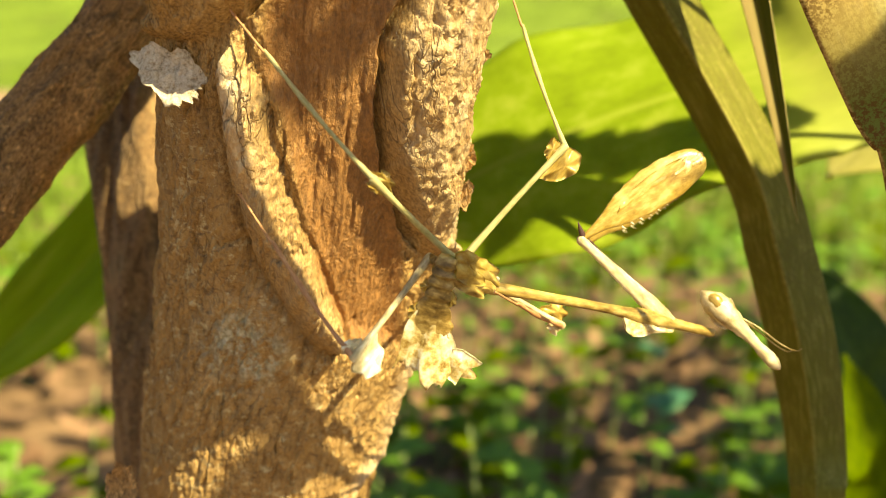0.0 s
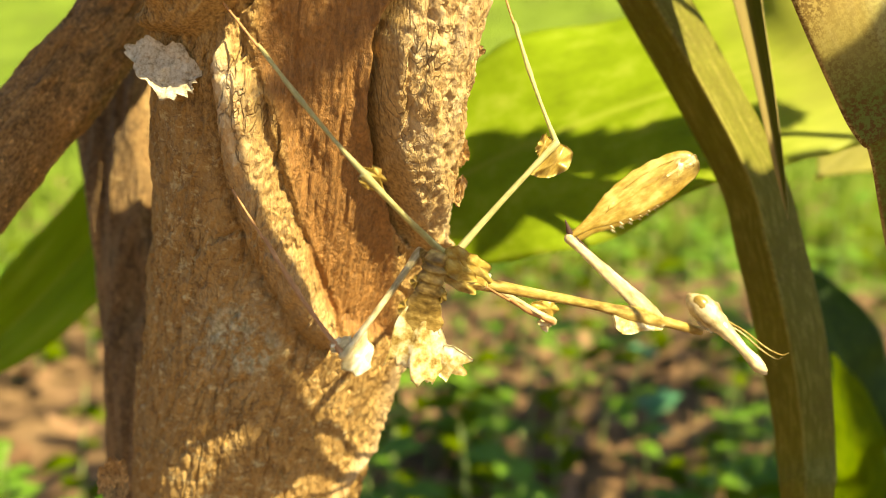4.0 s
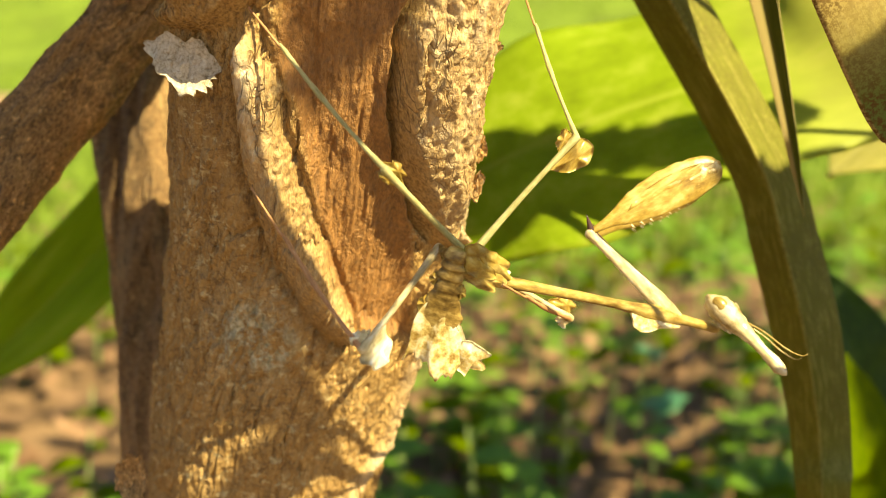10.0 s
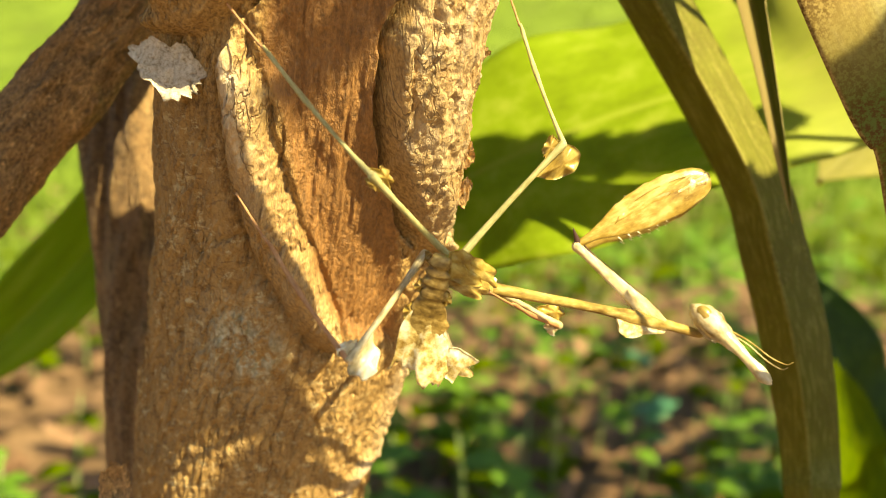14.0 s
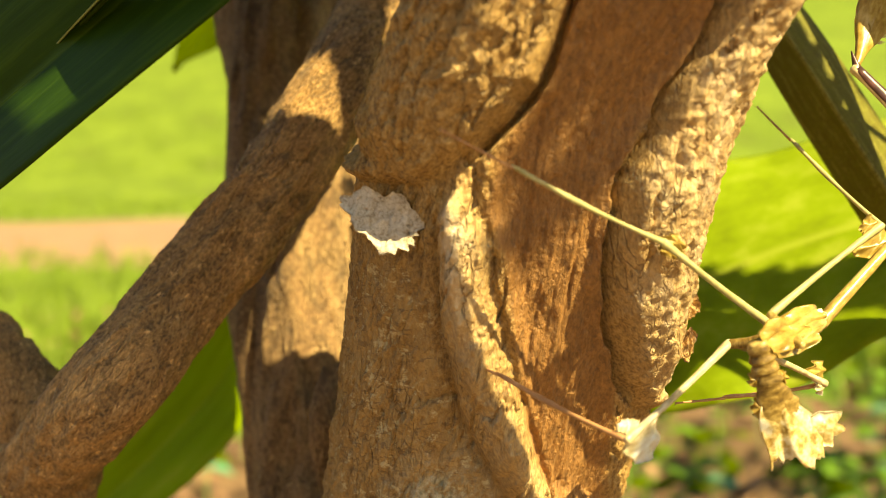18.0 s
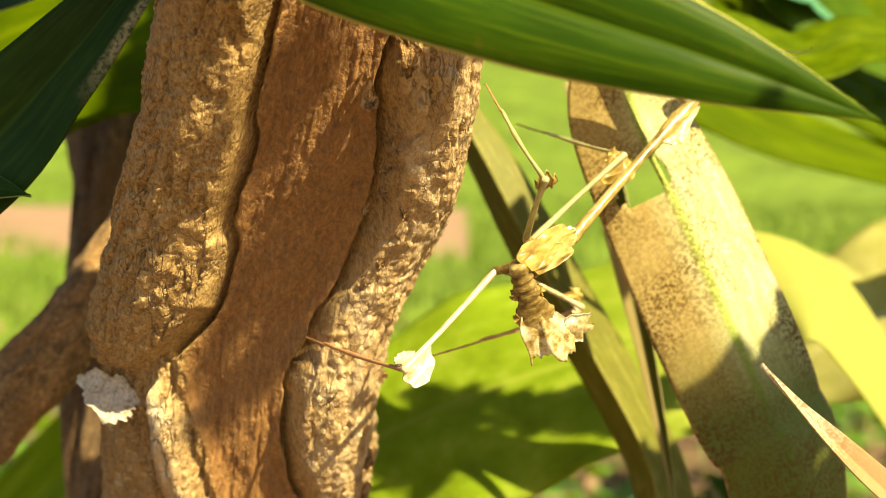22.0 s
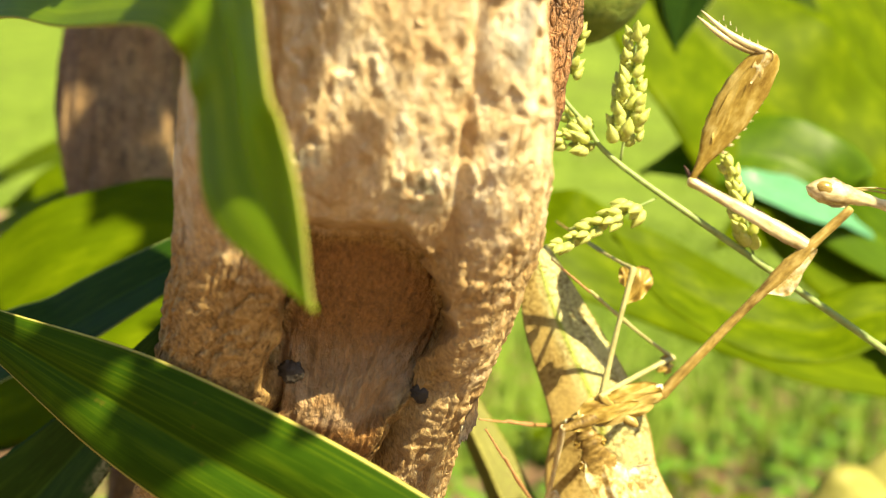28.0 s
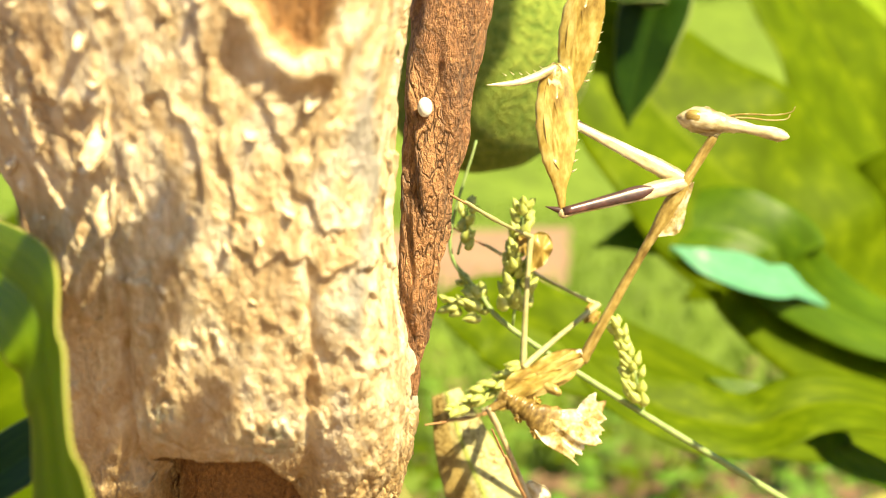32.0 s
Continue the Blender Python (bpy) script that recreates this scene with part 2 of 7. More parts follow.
def plain_material(name, stops, scale, rough=0.6, stretch=(1, 1, 1), bumps=0.3, dist=0.0003, translucency=0.0):
    m, nt, b = node_mat(name)
    n = noise_tex(nt, scale, 5, stretch, 0.65)
    c = mixc(nt, 0.35, ramp(nt, n, stops), ramp(nt, noise_tex(nt, scale * 4, 4, stretch, 0.7), stops))
    nt.links.new(c, b.inputs["Base Color"])
    b.inputs["Roughness"].default_value = rough
    bump(nt, b, n, bumps, dist)
    if translucency:
        tr = put(nt, "ShaderNodeBsdfTranslucent", {"Color": c})
        mx = put(nt, "ShaderNodeMixShader", {0: translucency, 1: b.outputs[0], 2: tr.outputs[0]})
        nt.links.new(mx.outputs[0], nt.nodes["Material Output"].inputs["Surface"])
    return m


BARK = bark_material("trunk_bark", (0.68, 0.47, 0.19), (0.40, 0.240, 0.074), (0.11, 0.055, 0.017), wood=(0.32, 0.158, 0.046), zones=True)
BARK_DARK = bark_material("stem_bark", (0.62, 0.42, 0.19), (0.34, 0.195, 0.080), (0.08, 0.045, 0.020))
BRANCH = bark_material("branch_bark", (0.88, 0.56, 0.23), (0.54, 0.30, 0.10), (0.080, 0.052, 0.020))
SLAB = bark_material("loose_bark", (0.55, 0.29, 0.12), (0.31, 0.135, 0.05), (0.09, 0.04, 0.015))
LICHEN = plain_material("grey_lichen_bark", [(0.34, (0.24, 0.18, 0.11)), (0.48, (0.54, 0.46, 0.34)), (0.70, (0.76, 0.70, 0.58))], 420, 0.85, bumps=0.9, dist=0.0012)
YOUNG = leaf_material("young_green_leaf", (0.21, 0.35, 0.006), (0.36, 0.50, 0.012), (0.60, 0.60, 0.14), 0.5, 14, 0.4, streak=0.4)
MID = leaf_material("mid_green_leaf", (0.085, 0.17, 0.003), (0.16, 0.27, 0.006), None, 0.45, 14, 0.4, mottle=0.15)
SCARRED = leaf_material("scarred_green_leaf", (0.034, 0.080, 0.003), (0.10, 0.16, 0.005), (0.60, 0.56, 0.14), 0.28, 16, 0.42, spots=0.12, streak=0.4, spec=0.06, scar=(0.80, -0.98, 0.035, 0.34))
# skins of shaded leaves: the shade is put into their dark base colours
DARK_GREEN = leaf_material("shade_dark_leaf", (0.022, 0.060, 0.003), (0.06, 0.12, 0.008), (0.30, 0.36, 0.12), 0.2, 40, 0.45)
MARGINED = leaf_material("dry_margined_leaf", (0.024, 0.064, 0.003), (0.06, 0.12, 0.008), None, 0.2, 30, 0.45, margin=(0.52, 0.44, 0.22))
# skins of sunlit leaves: the sun's brightness is part of the base colour
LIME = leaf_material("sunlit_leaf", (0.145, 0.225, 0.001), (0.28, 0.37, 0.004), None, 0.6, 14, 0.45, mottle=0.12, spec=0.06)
PALE = leaf_material("sun_pale_leaf", (0.34, 0.50, 0.012), (0.50, 0.60, 0.05), None, 0.55, 14, 0.45, mottle=0.12)
CREAM = leaf_material("sun_pale_yellowing_leaf", (0.60, 0.58, 0.18), (0.74, 0.70, 0.34), None, 0.5, 20, 0.4)
WIDE = leaf_material("pale_yellowing_leaf", (0.32, 0.45, 0.02), (0.50, 0.58, 0.08), None, 0.5, 14, 0.45, mottle=0.15, far=(0.48, 0.66, (0.52, 0.52, 0.13)))
# the bluish base colour stands for the sky's reflection on the leaf
TEAL = leaf_material("bluish_leaf", (0.13, 0.36, 0.20), (0.20, 0.44, 0.28), None, 0.3, 24, 0.3)
OLIVE = leaf_material("olive_strap_leaf", (0.145, 0.150, 0.016), (0.38, 0.35, 0.10), None, 0.04, 40, 0.5, speckle=(0.12, 0.11, 0.015))
# far half is greener, and darkened in colour where shade falls on it
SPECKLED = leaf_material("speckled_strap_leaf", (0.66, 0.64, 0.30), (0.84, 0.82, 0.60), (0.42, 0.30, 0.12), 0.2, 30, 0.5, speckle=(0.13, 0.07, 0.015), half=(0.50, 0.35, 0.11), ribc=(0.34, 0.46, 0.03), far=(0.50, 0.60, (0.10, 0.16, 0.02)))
NARROW = leaf_material("tan_edged_leaf", (0.09, 0.12, 0.012), (0.30, 0.29, 0.08), (0.66, 0.54, 0.26), 0.25, 30, 0.5, half=(0.50, 0.40, 0.17))
DRY = leaf_material("dry_pale_leaf", (0.68, 0.60, 0.46), (0.87, 0.84, 0.76), None, 0.3, 30, 0.6, spots=0.5, speckle=(0.40, 0.24, 0.10), far=(0.20, 0.38, (0.42, 0.27, 0.11)))
FLOOR = plain_material("forest_floor", [(0.3, (0.05, 0.03, 0.014)), (0.5, (0.13, 0.075, 0.035)), (0.7, (0.30, 0.19, 0.10))], 14, 0.9)
LITTER = plain_material("dry_leaf", [(0.3, (0.12, 0.06, 0.025)), (0.7, (0.38, 0.23, 0.13))], 9, 0.8)
HERB = plain_material("seedling_green", [(0.3, (0.08, 0.19, 0.01)), (0.7, (0.24, 0.44, 0.04))], 30, 0.5, translucency=0.4)
LAWN = plain_material("lawn_grass", [(0.25, (0.14, 0.155, 0.03)), (0.45, (0.14, 0.22, 0.015)), (0.7, (0.26, 0.37, 0.035))], 2.2, 0.8, translucency=0.3)
SAND = plain_material("sandy_path", [(0.3, (0.23, 0.135, 0.08)), (0.7, (0.35, 0.22, 0.135))], 4, 0.9)
FOLIAGE = plain_material("far_foliage", [(0.3, (0.05, 0.13, 0.015)), (0.7, (0.20, 0.38, 0.05))], 3, 0.6, translucency=0.4)
STALK = plain_material("grass_stalk_green", [(0.3, (0.20, 0.32, 0.08)), (0.7, (0.42, 0.50, 0.20))], 300, 0.5, translucency=0.2)
SEED = plain_material("green_seed_husk", [(0.3, (0.42, 0.50, 0.05)), (0.7, (0.82, 0.82, 0.34))], 500, 0.5, translucency=0.3)
FRUIT = plain_material("fuzzy_green_fruit", [(0.35, (0.07, 0.14, 0.008)), (0.65, (0.30, 0.36, 0.05))], 420, 0.95, bumps=1.0, dist=0.0020)
EGG = plain_material("white_egg_shell", [(0.3, (0.75, 0.72, 0.66)), (0.7, (0.86, 0.84, 0.80))], 300, 0.4)
RESIN = plain_material("orange_resin", [(0.3, (0.45, 0.18, 0.08)), (0.7, (0.70, 0.38, 0.20))], 500, 0.4)
SOOT = plain_material("black_knot", [(0.3, (0.012, 0.010, 0.008)), (0.7, (0.06, 0.045, 0.035))], 900, 0.6, bumps=0.8)


# ---- mesh helpers ----
def mesh_ob(name, verts, faces, mat, parent=None, smooth=True, label=""):
    me = bpy.data.meshes.new(name)
    me.from_pydata([tuple(v) for v in verts], [], [tuple(f) for f in faces])
    me.materials.append(mat)
    if smooth:
        me.polygons.foreach_set("use_smooth", [True] * len(me.polygons))
    me.update()
    ob = new(name, me)
    if parent:
        ob.parent = parent
    if label:
        ob["label"] = label
    return ob


def part(name, bm, material, parent, label=""):
    me = bpy.data.meshes.new(name)
    bm.to_mesh(me)
    bm.free()
    me.materials.append(material)
    me.polygons.foreach_set("use_smooth", [True] * len(me.polygons))
    ob = new(name, me)
    ob.parent = parent
    if label:
        ob["label"] = label
    return ob


def float_attr(ob, name, values):
    a = ob.data.attributes.new(name, "FLOAT", "POINT")
    a.data.foreach_set("value", np.asarray(values, dtype=np.float32).ravel())


_TAB = [np.random.RandomState(s).rand(32, 32, 32) for s in (3, 7, 11, 19)]


def vnoise(x, y, z, k=0):
    """Smooth value noise in -1..1 on arrays."""
    t = _TAB[k]
    xi, yi, zi = (np.floor(v).astype(int) for v in (x, y, z))
    fx, fy, fz = x - xi, y - yi, z - zi
    fx, fy, fz = (f * f * (3 - 2 * f) for f in (fx, fy, fz))
    out = 0
    for a in (0, 1):
        for b in (0, 1):
            for c in (0, 1):
                w = (fx if a else 1 - fx) * (fy if b else 1 - fy) * (fz if c else 1 - fz)
                out = out + w * t[(xi + a) % 32, (yi + b) % 32, (zi + c) % 32]
    return 2 * out - 1


def fbm(x, y, z, octaves=4, k=0):
    s, amp, tot = 0, 1.0, 0
    for o in range(octaves):
        s, tot = s + amp * vnoise(x * 2 ** o + 5 * o, y * 2 ** o, z * 2 ** o, (k + o) % 4), tot + amp
        amp *= 0.55
    return s / tot


def step(e0, e1, v):
    t = np.clip((v - e0) / (e1 - e0), 0, 1)
    return t * t * (3 - 2 * t)


def spline(pts, n):
    """n points along a smooth line through pts (Catmull-Rom)."""
    p = np.array(pts, float)
    p = np.vstack([2 * p[0] - p[1], p, 2 * p[-1] - p[-2]])
    out = []
    for s in np.linspace(0, len(pts) - 1, n):
        i = min(int(s), len(pts) - 2)
        f = s - i
        a, b, c, d = p[i:i + 4]
        out.append(0.5 * (2 * b + (c - a) * f + (2 * a - 5 * b + 4 * c - d) * f * f + (3 * b - a - 3 * c + d) * f ** 3))
    return np.array(out)


def tube(name, pts, radii, mat, parent=None, n=60, m=24, rough=0.0, freq=60.0, label="", flat=1.0, grain=0.6):
    """A limb: a round, uneven, closed tube along a smooth line."""
    c = spline(pts, n)
    r = np.interp(np.linspace(0, 1, n), np.linspace(0, 1, len(radii)), radii)
    tan = np.gradient(c, axis=0)
    tan /= np.linalg.norm(tan, axis=1)[:, None]
    side = np.cross(tan, (0.13, -0.9, 0.4))
    side /= np.linalg.norm(side, axis=1)[:, None]
    up = np.cross(side, tan)
    a = np.linspace(0, 2 * np.pi, m, endpoint=False)
    ring = side[:, None, :] * np.cos(a)[None, :, None] + flat * up[:, None, :] * np.sin(a)[None, :, None]
    pos = c[:, None, :] + ring * r[:, None, None]
    if rough:
        d = fbm(pos[..., 0] * freq, pos[..., 1] * freq, pos[..., 2] * freq * grain) * rough
        pos = pos + ring * d[..., None]
    v = np.vstack([pos.reshape(-1, 3), c[:1], c[-1:]])
    f = [(i * m + j, i * m + (j + 1) % m, (i + 1) * m + (j + 1) % m, (i + 1) * m + j) for i in range(n - 1) for j in range(m)]
    f += [(n * m, (j + 1) % m, j) for j in range(m)] + [(n * m + 1, (n - 1) * m + j, (n - 1) * m + (j + 1) % m) for j in range(m)]
    return mesh_ob(name, v, f, mat, parent, label=label)


def blade_mesh(name, pts, widths, facing, mat, fold=0.25, wave=0.0, thick=0.0003, n=48, k=14, parent=None, label="", bites=(), curl=0.12):
    """A leaf blade: a folded, slightly wavy sheet with two skins, round a smooth midrib."""
    c = spline(pts, n)
    w = np.clip(spline([(x, 0, 0) for x in widths], n)[:, 0], 0.00012, None)
    tan = np.gradient(c, axis=0)
    tan /= np.linalg.norm(tan, axis=1)[:, None] + 1e-12
    nrm = np.array(facing, float) - tan * (tan @ np.array(facing, float))[:, None]
    nrm /= np.linalg.norm(nrm, axis=1)[:, None]
    side = np.cross(tan, nrm)
    s = np.linspace(-1, 1, 2 * k + 1)
    L = np.linspace(0, 1, n)
    W, S = np.meshgrid(w, s, indexing="ij")
    lift = fold * W * np.abs(S) - curl * W * S * S
    ph = pts[0][0] * 900
    lift = lift + wave * W * np.sin(9 * L[:, None] * np.pi + ph + 1.3 * np.sign(S)) * S * S
    pos = c[:, None, :] + side[:, None, :] * (W * S)[..., None] + nrm[:, None, :] * lift[..., None]
    m = 2 * k + 1
    keep = np.ones((n - 1, m - 1), bool)
    for (l0, s0, rl, rs) in bites:
        ll, ss = np.meshgrid((L[:-1] + L[1:]) / 2, (s[:-1] + s[1:]) / 2, indexing="ij")
        rr = ((ll - l0) / rl) ** 2 + ((ss - s0) / rs) ** 2 + 0.35 * vnoise(ll * 90, ss * 14, ll * 0, 1)
        keep &= rr > 1
    up = pos + nrm[:, None, :] * thick / 2
    dn = pos - nrm[:, None, :] * thick / 2
    v = np.vstack([up.reshape(-1, 3), dn.reshape(-1, 3)])
    o = n * m
    f = []
    for i in range(n - 1):
        for j in range(m - 1):
            if not keep[i, j]:
                continue
            a, b, cc, d = i * m + j, i * m + j + 1, (i + 1) * m + j + 1, (i + 1) * m + j
            f += [(a, b, cc, d), (o + d, o + cc, o + b, o + a)]
            for on, p, q in ((i == 0 or not keep[i - 1, j], a, b), (i == n - 2 or not keep[min(i + 1, n - 2), j], cc, d),
                             (j == 0 or not keep[i, j - 1], d, a), (j == m - 2 or not keep[i, min(j + 1, m - 2)], b, cc)):
                if on:
                    f.append((q, p, o + p, o + q))
    ob = mesh_ob(name, v, f, mat, parent, label=label)
    al = np.repeat(L * np.linalg.norm(np.diff(c, axis=0), axis=1).sum() / 0.02, m)
    float_attr(ob, "across", np.tile(np.tile(s, n), 2))
    float_attr(ob, "along", np.tile(al, 2))
    float_attr(ob, "share", np.tile(np.repeat(L, m), 2))
    return ob


def leaf(name, label, pts, widths, facing, mat, fold=0.25, wave=0.0, rib=0.0006, n=48, k=12, group="", thick=0.0003, bites=(), curl=0.12):
    """A leaf thing: its blade and the midrib that stands out on its back."""
    root = tagged(new(name), label, "leaf", group)
    root.location = pts[0]
    q = [tuple(np.array(p) - np.array(pts[0])) for p in pts]
    blade_mesh("blade", q, widths, facing, mat, fold, wave, thick, n, k, root, bites=bites, curl=curl)
    back = np.array(facing, float) / np.linalg.norm(facing) * rib * 0.7
    tube("midrib", [tuple(np.array(p) - back) for p in q], [rib, rib * 0.8, rib * 0.3], mat, root, n, 6)
    return root


# ---- the ground, rising gently behind ----
def ground_z(x, y):
    rise = 0.085 * np.clip(y - 1.0, 0, 8) + 0.36 * np.clip(y - 9, 0, 14) + 0.02 * np.clip(y - 23, 0, 400)
    return rise + 0.012 * np.sin(3.1 * x + 1) * np.cos(2.7 * y)


def build_ground():
    ys = np.concatenate([np.linspace(-40, -1, 14), np.linspace(-0.9, 8, 90), np.linspace(8.5, 60, 40), np.linspace(70, 1500, 20)])
    xs = np.concatenate([np.linspace(-1200, -30, 12), np.linspace(-25, -4, 16), np.linspace(-3.8, 3.8, 70), np.linspace(4, 25, 16), np.linspace(30, 1200, 12)])
    X, Y = np.meshgrid(xs, ys)
    Z = ground_z(X, Y)
    near = np.exp(-((X / 3) ** 2 + ((Y - 1) / 3) ** 2))
    Z = Z + near * 0.015 * fbm(X * 6, Y * 6, X * 0, 3)
    nx = len(xs)
    f = [(i * nx + j, i * nx + j + 1, (i + 1) * nx + j + 1, (i + 1) * nx + j) for i in range(len(ys) - 1) for j in range(nx - 1)]
    ob = mesh_ob("ground", np.column_stack([X.ravel(), Y.ravel(), Z.ravel()]), f, FLOOR)
    ob.data.materials.append(LAWN)
    ob.data.materials.append(SAND)
    mid = [((Y.ravel()[p[0]] + Y.ravel()[p[2]]) / 2, (X.ravel()[p[0]] + X.ravel()[p[2]]) / 2) for p in f]
    idx = [0 if y < 2.0 + 0.25 * math.sin(3 * x) else (2 if x < 0.05 and 4.4 + 0.25 * math.sin(x) < y < 7.0 + 0.3 * math.sin(0.7 * x) else 1) for y, x in mid]
    ob.data.polygons.foreach_set("material_index", idx)
    tagged(ob, "brown forest floor with leaf litter that turns into sunlit lawn", "ground", kind="structure")


build_ground()

# ---- the main trunk ----
TRUNK = [(0.300, -0.0451, 0.2404, 0.0258),
    (0.325, -0.0451, 0.2404, 0.0258),
    (0.350, -0.0400, 0.2360, 0.0281),
    (0.375, -0.0318, 0.2296, 0.0308),
    (0.400, -0.0271, 0.2187, 0.0310),
    (0.420, -0.0239, 0.2078, 0.0305),
    (0.440, -0.0215, 0.2018, 0.0314),
    (0.460, -0.0125, 0.1942, 0.0350),
    (0.480, -0.0048, 0.1762, 0.0318),
    (0.495, -0.0021, 0.1688, 0.0303),
    (0.510, 0.0034, 0.1565, 0.0295),
    (0.525, 0.0092, 0.1476, 0.0306),
    (0.540, 0.0153, 0.1374, 0.0306),
    (0.560, 0.0179, 0.1236, 0.0276),
    (0.575, 0.0205, 0.1142, 0.0258),
    (0.595, 0.0187, 0.1135, 0.0345)]


def trunk_axis(z):
    """Centre and half width of the leaning trunk at each height."""
    tz = [0.0, 0.15, 0.25] + [r[0] for r in TRUNK[1:]] + [0.63, 0.70, 1.0]
    cols = []
    for i, lo, hi in ((1, (-0.075, -0.062, -0.052), (0.024, 0.034, 0.09)), (2, (0.315, 0.285, 0.262), (0.102, 0.078, -0.02)), (3, (0.040, 0.030, 0.027), (0.037, 0.036, 0.033))):
        fine = np.linspace(-0.05, 1.05, 2200)
        v = np.interp(fine, tz, list(lo) + [r[i] for r in TRUNK[1:]] + list(hi))
        ker = np.exp(-0.5 * (np.arange(-40, 41) / 14.0) ** 2)
        v = np.convolve(np.pad(v, 40, mode="edge"), ker / ker.sum(), mode="valid")
        cols.append(np.interp(z, fine, v))
    return cols


R0 = 0.031


def polygon_depth(u, z, poly):
    """Signed distance in metres on the unrolled bark to a closed outline (inside: plus)."""
    p = np.array([(a * R0, b) for a, b in poly])
    x, y = u * R0, z
    dist = np.full(x.shape, 1e9)
    inside = np.zeros(x.shape, bool)
    for (x0, y0), (x1, y1) in zip(p, np.roll(p, -1, axis=0)):
        dx, dy = x1 - x0, y1 - y0
        t = np.clip(((x - x0) * dx + (y - y0) * dy) / (dx * dx + dy * dy + 1e-12), 0, 1)
        dist = np.minimum(dist, np.hypot(x - x0 - t * dx, y - y0 - t * dy))
        cross = (y0 > y) != (y1 > y)
        inside ^= cross & (x < dx * (y - y0) / (dy if abs(dy) > 1e-12 else 1e-12) + x0)
    return np.where(inside, dist, -dist)


def line_near(u, z, line):
    """Distance to an open line on the unrolled bark, and how far along it, 0 to 1."""
    p = np.array([(a * R0, b) for a, b in line])
    x, y = u * R0, z
    best, along = np.full(x.shape, 1e9), np.zeros(x.shape)
    for i in range(len(p) - 1):
        d = p[i + 1] - p[i]
        t = np.clip(((x - p[i, 0]) * d[0] + (y - p[i, 1]) * d[1]) / (d @ d), 0, 1)
        h = np.hypot(x - p[i, 0] - t * d[0], y - p[i, 1] - t * d[1])
        along = np.where(h < best, (i + t) / (len(p) - 1), along)
        best = np.minimum(best, h)
    return best, along


# outlines on the bark: angle round the trunk (0 faces the path) and height
LOBE = [(-0.297, 0.5435), (-0.167, 0.5374), (-0.102, 0.5294), (-0.097, 0.5207), (-0.225, 0.4910), (-0.241, 0.4814), (-0.196, 0.4700), (-0.200, 0.4618), (-0.142, 0.4532), (-0.123, 0.4444), (-0.320, 0.4361), (-0.622, 0.4297), (-1.3, 0.432), (-2.2, 0.44), (-2.2, 0.605), (-0.38, 0.605)]
RIDGE_R = [(0.62, 0.605), (0.512, 0.5356), (0.650, 0.5262), (0.695, 0.5171), (0.507, 0.4853), (0.605, 0.4752), (0.592, 0.4766), (0.614, 0.4645), (0.631, 0.4512), (0.568, 0.4418), (0.479, 0.4299), (0.481, 0.4200), (0.504, 0.4149), (0.580, 0.4076), (0.762, 0.3963), (0.938, 0.3899), (1.9, 0.385), (2.2, 0.45), (2.2, 0.605)]
CHANNEL = [(-0.174, 0.5426), (0.024, 0.5425), (0.271, 0.5422), (0.512, 0.5356), (0.650, 0.5262), (0.507, 0.4853), (0.592, 0.4766), (0.631, 0.4512), (0.479, 0.4299), (0.504, 0.4149), (0.762, 0.3963), (1.034, 0.3679), (0.432, 0.3716), (0.163, 0.3855), (-0.041, 0.4025), (-0.160, 0.4159), (-0.312, 0.4255), (-0.281, 0.4344), (-0.123, 0.4444), (-0.200, 0.4618), (-0.241, 0.4814), (-0.222, 0.4931), (-0.096, 0.5294)]
HOLE = [(-0.198, 0.5429), (-0.076, 0.5434), (0.031, 0.5424), (0.269, 0.5428), (0.449, 0.5382), (0.634, 0.5272), (0.640, 0.5160), (0.400, 0.5095), (0.000, 0.5100), (-0.125, 0.5170), (-0.096, 0.5294)]
HOLE_TOP = [(0.307, 0.6068), (0.371, 0.6024), (0.475, 0.6003), (0.580, 0.6014), (0.640, 0.6070), (0.64, 0.625), (0.56, 0.64), (0.15, 0.64)]
ROPE = [(-0.399, 0.4315), (-0.412, 0.4246), (-0.338, 0.4148), (-0.237, 0.4046), (-0.095, 0.3936), (0.097, 0.3844), (0.269, 0.3763), (0.406, 0.3714)]
LOW_EDGE = [(1.114, 0.3648), (1.218, 0.3573), (1.235, 0.3418), (0.956, 0.3325), (0.45, 0.30)]
SMOOTH = [(-0.592, 0.4178), (-0.309, 0.3968), (0.040, 0.3807), (0.440, 0.3678), (1.033, 0.3571), (0.856, 0.3347), (0.3, 0.28), (-2.0, 0.28), (-2.0, 0.42), (-1.022, 0.4198)]
LICHEN_SPOTS = [((-0.264, 0.3731), 0.0075), ((-0.067, 0.3683), 0.006), ((0.357, 0.5482), 0.0035), ((-0.133, 0.5512), 0.003), ((0.323, 0.5470), 0.003)]
GREY = [(0.754, 0.6001), (0.719, 0.5875), (0.867, 0.5838), (0.645, 0.5634), (0.778, 0.5633), (1.047, 0.5847), (0.929, 0.5953), (0.837, 0.6011)]
RIND = [(0.300, 0.6050), (0.371, 0.6005), (0.475, 0.5983), (0.600, 0.5990), (0.700, 0.6040)]


